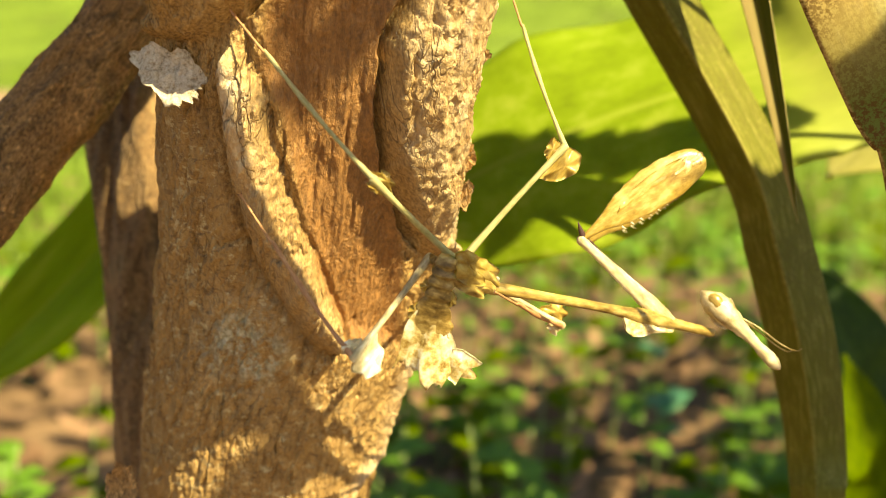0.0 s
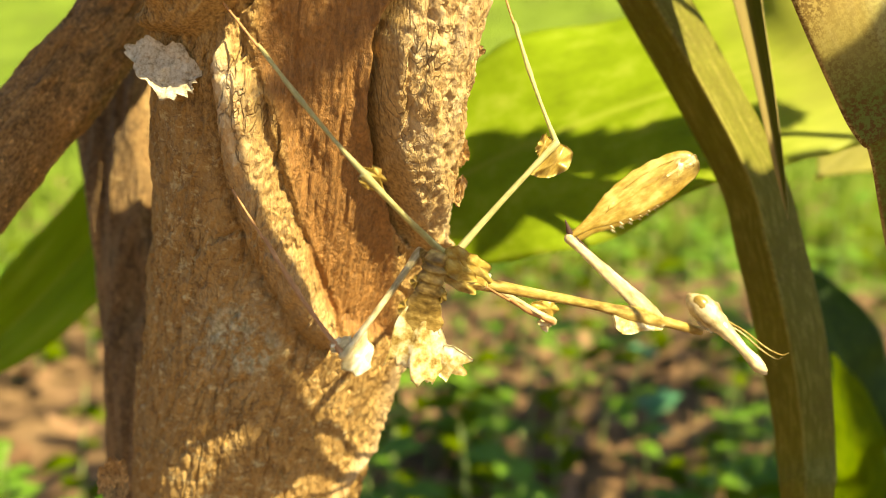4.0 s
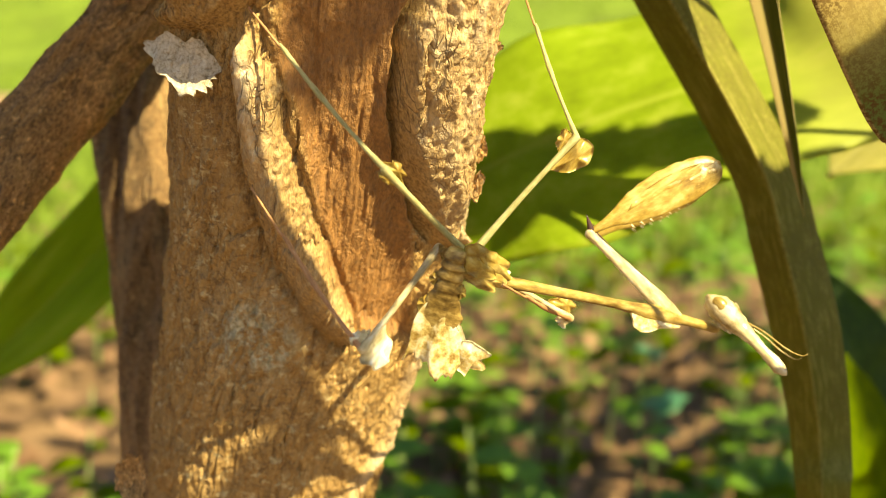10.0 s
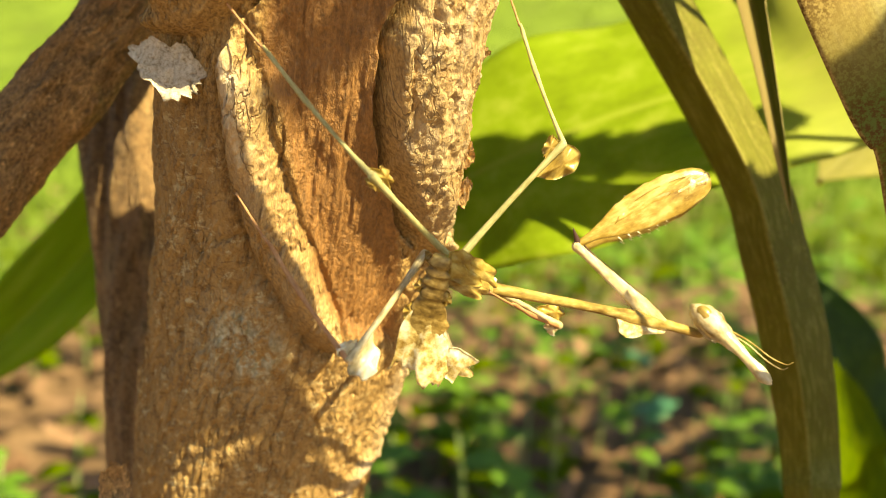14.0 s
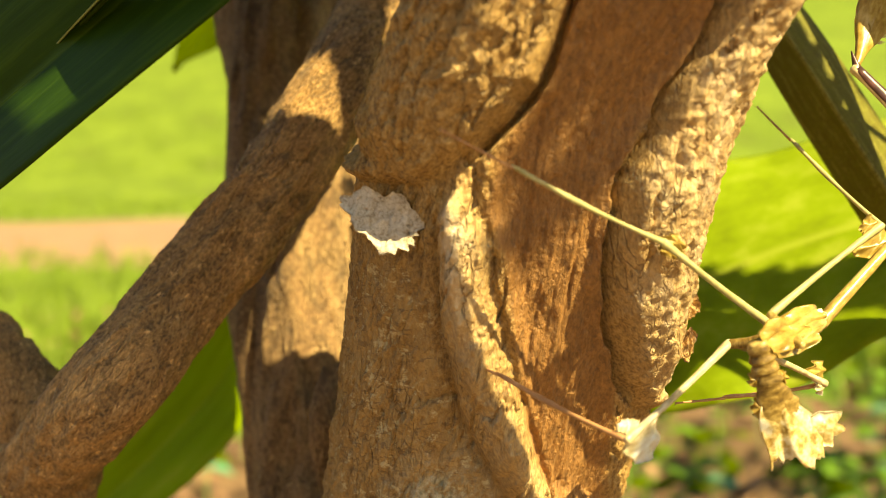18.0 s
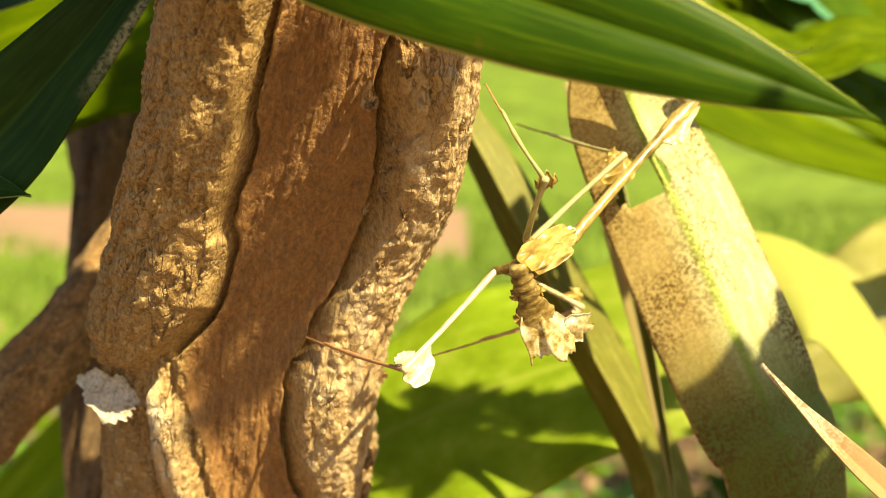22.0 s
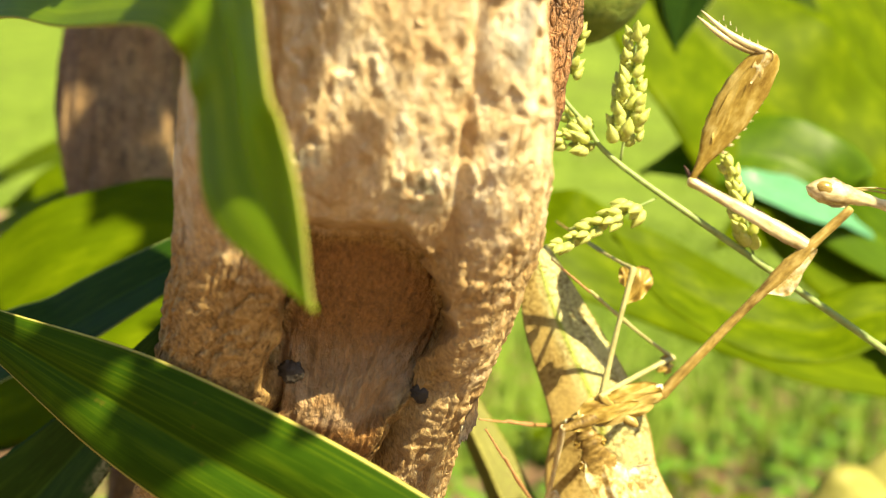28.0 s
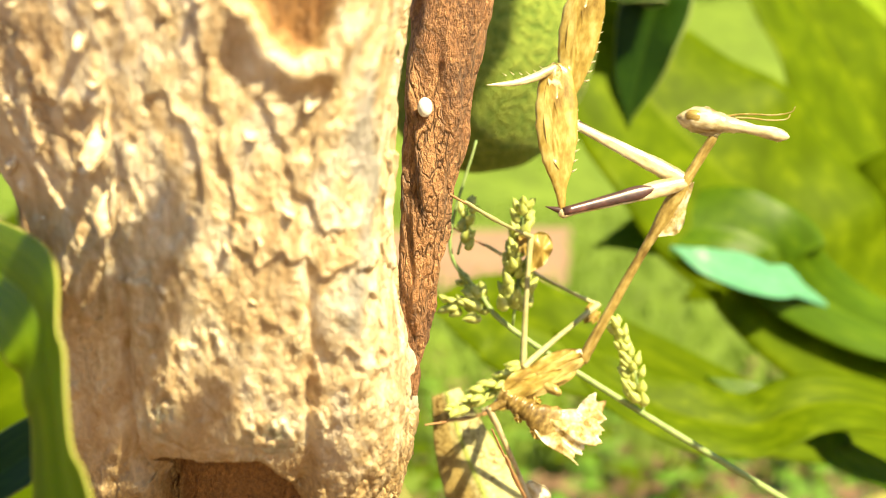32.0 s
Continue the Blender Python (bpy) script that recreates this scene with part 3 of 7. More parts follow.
def build_trunk():
    us = np.concatenate([np.linspace(-np.pi, -1.95, 26)[:-1], np.linspace(-1.95, 1.95, 440), np.linspace(1.95, np.pi, 26)[1:-1]])
    zs = np.concatenate([np.linspace(-0.03, 0.30, 50)[:-1], np.linspace(0.30, 0.628, 920), np.linspace(0.63, 1.0, 60)])
    Z, U = np.meshgrid(zs, us, indexing="ij")
    xc, yc, R = trunk_axis(Z)
    ca, sa = np.cos(U), np.sin(U)
    px, py = sa * R0, -ca * R0          # for noise that closes round the back
    up = step(0.532, 0.552, Z)
    lobe = polygon_depth(U, Z, LOBE)
    ridge = polygon_depth(U, Z, RIDGE_R)
    chan = polygon_depth(U, Z, CHANNEL)
    hole = polygon_depth(U, Z, HOLE)
    hole2 = polygon_depth(U, Z, HOLE_TOP)
    wob = 0.0011 * fbm(px * 220, py * 220, Z * 160, 3, 1)
    D = np.zeros(U.shape)
    lobe_in, ridge_in = lobe + wob, ridge + wob
    merge = 1 - step(0.552, 0.592, Z)
    D += merge * (0.0042 * step(-0.0003, 0.0018, lobe_in) + 0.0028 * step(0.001, 0.009, lobe_in)) + (1 - merge) * up * 0.0022 * (1 - step(1.0, 1.6, np.abs(U)))
    D += merge * (0.0040 * step(-0.0003, 0.0018, ridge_in) + 0.0022 * step(0.001, 0.007, ridge_in))
    D += up * merge * 0.0040 * (1 - step(-0.002, 0.0016, np.maximum(ridge_in, lobe_in)))
    D -= merge * 0.0078 * step(0.75, 1.5, U) * step(0.0, 0.006, ridge_in) + merge * 0.0098 * step(0.75, 1.5, -U) * step(0.0, 0.006, lobe_in)
    D -= 0.0028 * step(0.0, 0.005, chan + 0.5 * wob)
    front = (chan > -0.002) * step(0.385, 0.40, Z)
    D -= 0.0052 * np.exp(-((ridge_in + 0.0006) / 0.0008) ** 2) * front * (1 - 0.85 * np.exp(-((Z - 0.513) / 0.007) ** 2))
    D -= 0.0046 * np.exp(-((lobe_in + 0.0006) / 0.0008) ** 2) * front
    D += (0.0016 + 0.0016 * fbm(px * 160, py * 160, Z * 160, 3, 2)) * np.exp(-((Z - 0.507 + 1.5 * wob) / 0.0065) ** 2) * step(0.0, 0.004, chan)
    D -= 0.0028 * step(-0.0005, 0.003, hole2 + wob)
    cave = step(-0.0012, -0.0002, hole + 0.8 * wob) * step(0.5095, 0.5230, Z + 1.5 * wob)
    D = D * (1 - cave) - cave * 0.001
    back = cave * (0.0030 * step(0.499, 0.513, Z + wob) + 0.0080 * step(0.513, 0.526, Z + 2.5 * wob) + 0.0012 * fbm(px * 120, py * 120, Z * 60, 3, 1))
    d, a = line_near(U, Z, ROPE)
    wid = np.interp(a, [0, 0.2, 0.6, 0.9, 1], [0.0014, 0.0028, 0.0032, 0.0024, 0.0012])
    d = d + 0.5 * wob
    rope = np.exp(-(d / wid) ** 2) * step(0.0, 0.16, a)
    D += rope * (0.0044 + 0.0012 * fbm(px * 520, py * 520, Z * 110, 4, 2)) - 0.0018 * np.exp(-((d - 1.7 * wid) / 0.0009) ** 2) * step(0.05, 0.2, a)
    d2, a2 = line_near(U, Z, LOW_EDGE)
    low = np.exp(-(d2 / 0.0024) ** 2)
    D += 0.0026 * low
    d3, a3 = line_near(U, Z, RIND)
    D += 0.0016 * np.exp(-(d3 / 0.0016) ** 2)
    # the lip over the hollow and the swelling above it
    D += 0.0007 * np.exp(-((Z - 0.549) / 0.007) ** 2) * step(-0.9, -0.1, U) * (1 - step(0.7, 1.1, U)) * (1 - step(0.0, 0.002, hole))
    smooth = step(-0.002, 0.003, polygon_depth(U, Z, SMOOTH)) * (1 - rope)
    wood = np.clip(step(0.0005, 0.0025, chan + 0.5 * wob), 0, 1) * (1 - 0.85 * rope) * (1 - step(0.0, 0.002, np.maximum(ridge, lobe)))
    wood = np.maximum(wood, step(0.0005, 0.002, hole2 + wob))
    rough = (1 - 0.72 * wood) * (1 - 0.40 * smooth)
    n1 = fbm(px * 130, py * 130, Z * 75, 4)
    n2 = fbm(px * 420, py * 420, Z * 170, 4, 2)
    n3 = fbm(px * 1100, py * 1100, Z * 600, 3, 1)
    high = step(0.42, 0.45, Z)
    wrinkled = fbm(px * 330, py * 330, Z * 820, 3, 0)
    D += rough * (1 - up) * (0.0013 * n1 + (0.0013 - 0.0006 * high) * n2 + 0.0006 * n3 + (1 - smooth) * high * 0.0006 * wrinkled)
    # above the hollow: peeling sheets with curled lips, wrinkled low down
    sheets = 2.4 * fbm(px * 52, py * 52, Z * 36, 3, 3) + 0.5 * fbm(px * 300, py * 300, Z * 200, 3, 1)
    saw = sheets - np.floor(sheets)
    lip = saw ** 2 * (1 - step(0.93, 1.0, saw))
    wrinkle = 1 - 0.65 * step(0.565, 0.595, Z)
    n6 = fbm(px * 620, py * 620, Z * 420, 3, 0)
    D += rough * up * (0.0006 * n1 + 0.0008 * lip + (0.35 + 0.65 * wrinkle) * 0.0006 * n6 + 0.0003 * n2 + 0.0002 * n3)
    crease = np.abs(fbm(px * 260, py * 260, Z * 70, 3, 3))
    D -= rough * (1 - 0.9 * up) * 0.0010 * np.exp(-(crease / 0.05) ** 2)
    crumb = fbm(px * 620, py * 620, Z * 1250, 3, 1)
    D += (1 - smooth) * (1 - 0.9 * up) * (1 - 0.5 * wood) * (0.00034 * np.clip(crumb, -0.3, 1) + 0.0003 * np.clip(fbm(px * 380, py * 380, Z * 700, 2, 2), 0, 1)) * np.where(wood > 0.5, step(0.40, 0.425, Z), 1.0)
    D += smooth * (0.00045 * fbm(px * 800, py * 800, Z * 620, 3, 2) + 0.0005 * np.clip(fbm(px * 260, py * 260, Z * 120, 3, 1), 0, 1))
    fibre = fbm(px * 1500, py * 1500, Z * 90, 3, 3)
    D += wood * (0.0006 * fibre + 0.0009 * n1)
    ring = np.hypot((U - LICHEN_SPOTS[1][0][0]) * R0, (Z - LICHEN_SPOTS[1][0][1])) / 0.0042
    D += 0.0006 * np.exp(-((ring - 1) / 0.35) ** 2)
    # higher up the right flank draws in, where the slab of loose bark stands off
    D -= step(0.6, 1.4, U) * (1 - step(2.4, 3.0, U)) * np.interp(Z, [0.56, 0.572, 0.60, 0.64, 0.75, 0.85], [0, 0.003, 0.011, 0.013, 0.012, 0])
    # the left flank draws in beside the bulge
    D -= step(0.55, 1.3, -U) * (1 - step(2.3, 2.9, -U)) * np.interp(Z, [0.44, 0.46, 0.485, 0.545, 0.575], [0, 0.0042, 0.0052, 0.0046, 0])
    rr = R + D
    flatter = 1 - 0.42 * step(0.555, 0.60, Z)
    cf = np.sign(ca) * np.abs(ca) ** flatter
    pos = np.stack([xc + sa * rr - (0.44 - 0.50 * step(0.0, 0.5, U)) * back, yc - cf * (0.85 * R + D) + 0.95 * back, Z], -1)
    nu, nz = len(us), len(zs)
    idx = np.arange(nu * nz).reshape(nz, nu)
    quads = np.stack([idx[:-1], np.roll(idx, -1, 1)[:-1], np.roll(idx, -1, 1)[1:], idx[1:]], -1)
    kind = np.zeros(U.shape, int)
    kind[(chan > 0.0008) & (Z > 0.385)] = 1
    kind[(ridge_in > -0.0004) & (Z > 0.39) & (Z < 0.546)] = 2
    kind[(lobe_in > -0.0004) & (U > -2.0) & (Z < 0.552)] = 3
    kind[rope > 0.45] = 4
    kind[hole > 0.0004] = 5
    kind[hole2 > 0.0002] = 6
    kind = kind[:-1]
    lich = np.zeros(U.shape)
    for (u0, z0), rad in LICHEN_SPOTS:
        lich = np.maximum(lich, np.exp(-((np.hypot((U - u0) * R0, Z - z0)) / rad) ** 2))
    # upper bark's own paleness plus sunlight; rope, ridge and foot edge paled as sunlit
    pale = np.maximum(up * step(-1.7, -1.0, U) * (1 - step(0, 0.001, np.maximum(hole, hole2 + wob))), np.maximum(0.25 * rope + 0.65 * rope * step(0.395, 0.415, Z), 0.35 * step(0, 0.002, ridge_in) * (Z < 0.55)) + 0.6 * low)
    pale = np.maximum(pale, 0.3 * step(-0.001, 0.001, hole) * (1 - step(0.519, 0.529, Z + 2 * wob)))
    fields = {"bare_wood": wood, "smooth_bark": smooth, "lichen": lich, "pale_and_sunlit": pale,
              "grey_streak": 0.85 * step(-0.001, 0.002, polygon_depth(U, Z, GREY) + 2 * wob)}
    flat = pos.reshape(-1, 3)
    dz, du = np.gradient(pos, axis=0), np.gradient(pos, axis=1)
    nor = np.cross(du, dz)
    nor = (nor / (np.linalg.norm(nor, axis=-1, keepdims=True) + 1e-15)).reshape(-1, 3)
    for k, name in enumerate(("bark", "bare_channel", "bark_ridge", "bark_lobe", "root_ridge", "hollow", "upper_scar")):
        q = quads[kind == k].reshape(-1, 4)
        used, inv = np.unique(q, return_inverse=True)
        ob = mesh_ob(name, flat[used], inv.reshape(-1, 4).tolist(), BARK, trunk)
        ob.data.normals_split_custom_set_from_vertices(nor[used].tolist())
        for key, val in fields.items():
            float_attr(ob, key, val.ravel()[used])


trunk = tagged(new("tree"), "leaning trunk with fluted tan bark, a bare channel and a hollow", "tree trunk")
build_trunk()
tube("bark_slab", [(0.0522, 0.1429, 0.6359), (0.0488, 0.1420, 0.6198), (0.0469, 0.1412, 0.5997), (0.0448, 0.1413, 0.5796), (0.0436, 0.1416, 0.5634), (0.0429, 0.1421, 0.5490)], [0.0074, 0.0068, 0.0058, 0.0042, 0.0026, 0.0006], SLAB, trunk, 170, 60, 0.0026, 420, "reddish brown slab of loose bark", grain=0.15)


# ---- other stems ----
second = tagged(new("second_tree"), "dark brown ridged stem standing close behind the main trunk", "tree trunk")
tube("stem", [(-0.077, 0.280, -0.02), (-0.067, 0.276, 0.20), (-0.0704, 0.2791, 0.3320), (-0.0732, 0.2870, 0.3653), (-0.0776, 0.2958, 0.4070), (-0.0833, 0.3153, 0.4802), (-0.1058, 0.3302, 0.5557), (-0.1144, 0.3410, 0.6083), (-0.097, 0.36, 0.75), (-0.087, 0.40, 1.0)],
     [0.023, 0.0194, 0.0184, 0.0184, 0.0194, 0.0204, 0.0215, 0.0215, 0.020, 0.019], BARK_DARK, second, 340, 170, 0.0042, 190, grain=0.10)
# added strip in the shape of a sunlit patch on the stem
tube("lit_patch_strip", [(-0.0658, 0.2641, 0.3901), (-0.0675, 0.2621, 0.3797), (-0.0683, 0.2622, 0.3695), (-0.0689, 0.2634, 0.3576)], [0.0030, 0.0042, 0.0032, 0.0004], BARK_DARK, second, 60, 24, 0.0014, 330, "raised bark strip standing in for a sunlit patch of the stem", grain=0.15)

third = tagged(new("forked_tree"), "orange-brown forked branch slanting up to the trunk", "tree branch")
tube("stem", [(-0.15, 0.24, -0.02), (-0.14, 0.235, 0.2), (-0.1279, 0.2469, 0.3405), (-0.1285, 0.2485, 0.3596), (-0.1285, 0.2499, 0.3764), (-0.1478, 0.2517, 0.4043), (-0.1603, 0.2619, 0.4249), (-0.17, 0.26, 0.7)],
     [0.012, 0.0105, 0.0098, 0.0098, 0.0098, 0.007, 0.006, 0.005], BRANCH, third, 300, 110, 0.0019, 420, grain=0.35)
along = Vector((0.081, 0.0095, 0.108)).to_track_quat("Z", "Y").to_matrix().to_4x4()
LIMB = [(-0.1309, 0.2493, 0.3692), (-0.1081, 0.2278, 0.3897), (-0.0953, 0.2348, 0.4070), (-0.0814, 0.2409, 0.4247), (-0.0693, 0.2458, 0.4417), (-0.0597, 0.2518, 0.4587), (-0.0498, 0.2588, 0.4772), (-0.02, 0.25, 0.53)]
limb = tube("limb", [tuple(along.inverted() @ Vector(p)) for p in LIMB], [0.0095, 0.0096, 0.0094, 0.0092, 0.0092, 0.0095, 0.0098, 0.0090], BRANCH, third, 420, 130, 0.0016, 420, grain=0.22)
limb.matrix_basis = along

# ---- leaves near the trunk ----
leaf("broad_leaf", "long green leaf blade with a brown-edged scar, crossing before the trunk",
     [(-0.13, 0.21, 0.50), (-0.0662, 0.1331, 0.5303), (-0.0487, 0.1254, 0.5259), (-0.0217, 0.1213, 0.5143), (0.0050, 0.1181, 0.5027), (0.0301, 0.1149, 0.4931), (0.0562, 0.1138, 0.4850), (0.0805, 0.1155, 0.4771)],
     [0.002, 0.003, 0.0028, 0.0088, 0.0112, 0.0096, 0.0062, 0.0], (-0.25, -0.9, 0.06), SCARRED, 0.42, 0.03, 0.0005, 90, 20, curl=0.46)
leaf("drooping_leaf", "green leaf arching over, its pointed tip hanging before the trunk",
     [(-0.13, 0.21, 0.56), (-0.050, 0.130, 0.578), (-0.018, 0.100, 0.5745), (0.0050, 0.0765, 0.5705), (0.0115, 0.0700, 0.5620), (0.0146, 0.0672, 0.5505), (0.0196, 0.0630, 0.5425), (0.0238, 0.0591, 0.5356)],
     [0.002, 0.006, 0.0065, 0.0070, 0.0082, 0.0084, 0.0044, 0.0], (-0.78, -0.52, 0.35), YOUNG, 0.25, 0.03, 0.0005, 80, 14)
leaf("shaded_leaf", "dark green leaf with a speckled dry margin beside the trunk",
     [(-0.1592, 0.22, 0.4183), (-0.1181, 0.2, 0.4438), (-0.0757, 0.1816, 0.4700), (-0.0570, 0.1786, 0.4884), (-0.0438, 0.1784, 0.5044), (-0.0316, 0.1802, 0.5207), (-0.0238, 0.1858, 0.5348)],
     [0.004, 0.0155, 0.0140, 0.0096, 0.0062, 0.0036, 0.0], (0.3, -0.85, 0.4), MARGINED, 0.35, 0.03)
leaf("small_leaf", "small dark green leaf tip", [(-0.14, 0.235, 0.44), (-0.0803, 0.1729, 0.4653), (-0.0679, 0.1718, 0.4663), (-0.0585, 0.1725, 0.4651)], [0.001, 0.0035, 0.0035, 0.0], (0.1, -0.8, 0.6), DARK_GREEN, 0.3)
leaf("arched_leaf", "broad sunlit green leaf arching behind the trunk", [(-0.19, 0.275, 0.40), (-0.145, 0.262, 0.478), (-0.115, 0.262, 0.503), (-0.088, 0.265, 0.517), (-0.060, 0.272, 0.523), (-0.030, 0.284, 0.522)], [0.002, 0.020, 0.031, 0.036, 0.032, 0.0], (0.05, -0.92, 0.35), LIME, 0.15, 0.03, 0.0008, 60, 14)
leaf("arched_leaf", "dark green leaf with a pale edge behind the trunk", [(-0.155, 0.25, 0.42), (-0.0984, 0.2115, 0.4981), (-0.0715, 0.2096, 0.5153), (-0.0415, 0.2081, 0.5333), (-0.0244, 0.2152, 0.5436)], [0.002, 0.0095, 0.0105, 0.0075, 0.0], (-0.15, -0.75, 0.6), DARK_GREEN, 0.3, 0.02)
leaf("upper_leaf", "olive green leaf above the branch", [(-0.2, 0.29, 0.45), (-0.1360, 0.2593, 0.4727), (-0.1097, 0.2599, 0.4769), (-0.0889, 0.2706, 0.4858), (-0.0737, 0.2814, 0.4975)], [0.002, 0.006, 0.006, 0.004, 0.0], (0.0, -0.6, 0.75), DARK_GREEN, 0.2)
# the branch shades this leaf; the PALE skin's bright colour stands for sunlight
leaf("low_leaf", "green leaf hanging behind the slanting branch, paled as if sunlit", [(-0.0960, 0.3680, 0.4140), (-0.1030, 0.3660, 0.3970), (-0.1186, 0.3630, 0.3702), (-0.1374, 0.3610, 0.3500), (-0.1580, 0.3680, 0.3320), (-0.1760, 0.3740, 0.3160)], [0.003, 0.010, 0.0150, 0.0155, 0.0110, 0.0], (0.3, -0.8, 0.5), PALE, 0.3, 0.02)
leaf("wide_leaf", "broad sunlit leaf, half in shade, behind the trunk", [(-0.0150, 0.2991, 0.3868), (0.0051, 0.2958, 0.3971), (0.0250, 0.2936, 0.4070), (0.0549, 0.2907, 0.4188), (0.0912, 0.2859, 0.4290), (0.1345, 0.2796, 0.4366), (0.20, 0.30, 0.30), (0.22, 0.32, 0.0)],
     [0.010, 0.0285, 0.0365, 0.0365, 0.0325, 0.021, 0.004, 0.003], (0.4, -0.6, 0.7), WIDE, 0.12, 0.06, 0.0009, 70, 16)
leaf("strap_leaf", "olive brown strap leaf folded along its middle", [(0.0148, 0.2647, 0.5044), (0.0294, 0.2562, 0.4791), (0.0448, 0.2487, 0.4507), (0.0714, 0.2478, 0.4063), (0.0781, 0.2450, 0.3852), (0.0835, 0.2420, 0.3627), (0.0876, 0.2408, 0.3383), (0.0895, 0.2402, 0.3103), (0.115, 0.29, 0.18), (0.12, 0.30, 0.0)],
     [0.003, 0.0062, 0.0074, 0.0076, 0.0080, 0.0080, 0.0070, 0.006, 0.005, 0.005], (-0.36, -0.90, 0.15), OLIVE, -0.9, 0.02, 0.0006, 90, 14, "strap leaves")
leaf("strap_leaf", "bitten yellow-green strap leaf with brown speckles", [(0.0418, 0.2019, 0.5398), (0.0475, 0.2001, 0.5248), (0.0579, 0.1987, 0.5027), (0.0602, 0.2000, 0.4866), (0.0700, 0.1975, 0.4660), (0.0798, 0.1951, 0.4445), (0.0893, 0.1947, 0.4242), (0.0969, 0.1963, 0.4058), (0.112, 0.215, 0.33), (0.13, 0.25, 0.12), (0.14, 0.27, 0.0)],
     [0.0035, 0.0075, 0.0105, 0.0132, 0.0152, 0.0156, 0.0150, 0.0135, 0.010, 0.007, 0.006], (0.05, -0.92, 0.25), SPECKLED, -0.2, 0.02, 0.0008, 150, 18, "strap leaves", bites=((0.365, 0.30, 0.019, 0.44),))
leaf("narrow_leaf", "narrow olive leaf with a tan edge, hanging point down", [(0.0526, 0.2484, 0.4997), (0.0602, 0.2424, 0.4766), (0.0659, 0.2384, 0.4533), (0.0712, 0.2365, 0.4305), (0.0764, 0.2350, 0.4060), (0.0790, 0.2345, 0.3930)], [0.003, 0.0042, 0.0036, 0.0024, 0.0012, 0.0], (-0.5, -0.8, 0.3), NARROW, 0.5)
leaf("dry_leaf_tip", "pale dry leaf tip, white at the point", [(0.0768, 0.1549, 0.4387), (0.0837, 0.1558, 0.4314), (0.0911, 0.1567, 0.4242), (0.1012, 0.1586, 0.4153), (0.1258, 0.1685, 0.3956), (0.16, 0.22, 0.25), (0.17, 0.25, 0.0)], [0.0, 0.0009, 0.0022, 0.0030, 0.0030, 0.003, 0.003], (0.1, -0.8, 0.55), DRY, 0.5, 0.0, 0.0005)

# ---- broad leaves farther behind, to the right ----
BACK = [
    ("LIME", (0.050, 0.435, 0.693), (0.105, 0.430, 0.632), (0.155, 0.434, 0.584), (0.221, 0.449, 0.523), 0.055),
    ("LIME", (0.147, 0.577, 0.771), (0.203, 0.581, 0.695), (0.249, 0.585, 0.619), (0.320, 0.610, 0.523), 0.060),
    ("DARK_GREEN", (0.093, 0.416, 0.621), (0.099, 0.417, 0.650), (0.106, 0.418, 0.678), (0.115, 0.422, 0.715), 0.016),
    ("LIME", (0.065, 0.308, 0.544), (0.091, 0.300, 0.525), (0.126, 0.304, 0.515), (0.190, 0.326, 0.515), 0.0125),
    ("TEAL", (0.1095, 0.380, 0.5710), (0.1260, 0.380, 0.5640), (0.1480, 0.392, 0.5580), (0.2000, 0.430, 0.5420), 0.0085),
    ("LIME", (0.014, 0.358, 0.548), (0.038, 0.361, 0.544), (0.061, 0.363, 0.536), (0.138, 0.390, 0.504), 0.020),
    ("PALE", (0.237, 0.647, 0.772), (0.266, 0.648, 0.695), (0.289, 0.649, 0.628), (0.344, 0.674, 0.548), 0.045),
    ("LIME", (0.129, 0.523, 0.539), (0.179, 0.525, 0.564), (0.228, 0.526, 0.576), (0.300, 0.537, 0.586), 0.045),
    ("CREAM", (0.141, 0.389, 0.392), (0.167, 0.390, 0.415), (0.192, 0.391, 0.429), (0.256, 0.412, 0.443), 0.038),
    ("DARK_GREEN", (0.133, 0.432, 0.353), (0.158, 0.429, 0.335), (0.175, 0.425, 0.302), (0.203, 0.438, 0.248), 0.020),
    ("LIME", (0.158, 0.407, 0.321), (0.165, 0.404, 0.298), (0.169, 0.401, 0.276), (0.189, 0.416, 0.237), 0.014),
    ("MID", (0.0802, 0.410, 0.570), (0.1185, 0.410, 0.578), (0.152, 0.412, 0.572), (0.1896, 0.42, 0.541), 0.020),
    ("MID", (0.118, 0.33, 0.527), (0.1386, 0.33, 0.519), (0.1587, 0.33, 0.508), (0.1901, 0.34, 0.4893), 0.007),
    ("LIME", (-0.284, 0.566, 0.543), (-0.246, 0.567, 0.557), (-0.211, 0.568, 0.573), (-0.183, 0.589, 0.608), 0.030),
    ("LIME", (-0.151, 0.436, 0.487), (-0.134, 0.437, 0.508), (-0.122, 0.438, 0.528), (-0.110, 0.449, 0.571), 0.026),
]


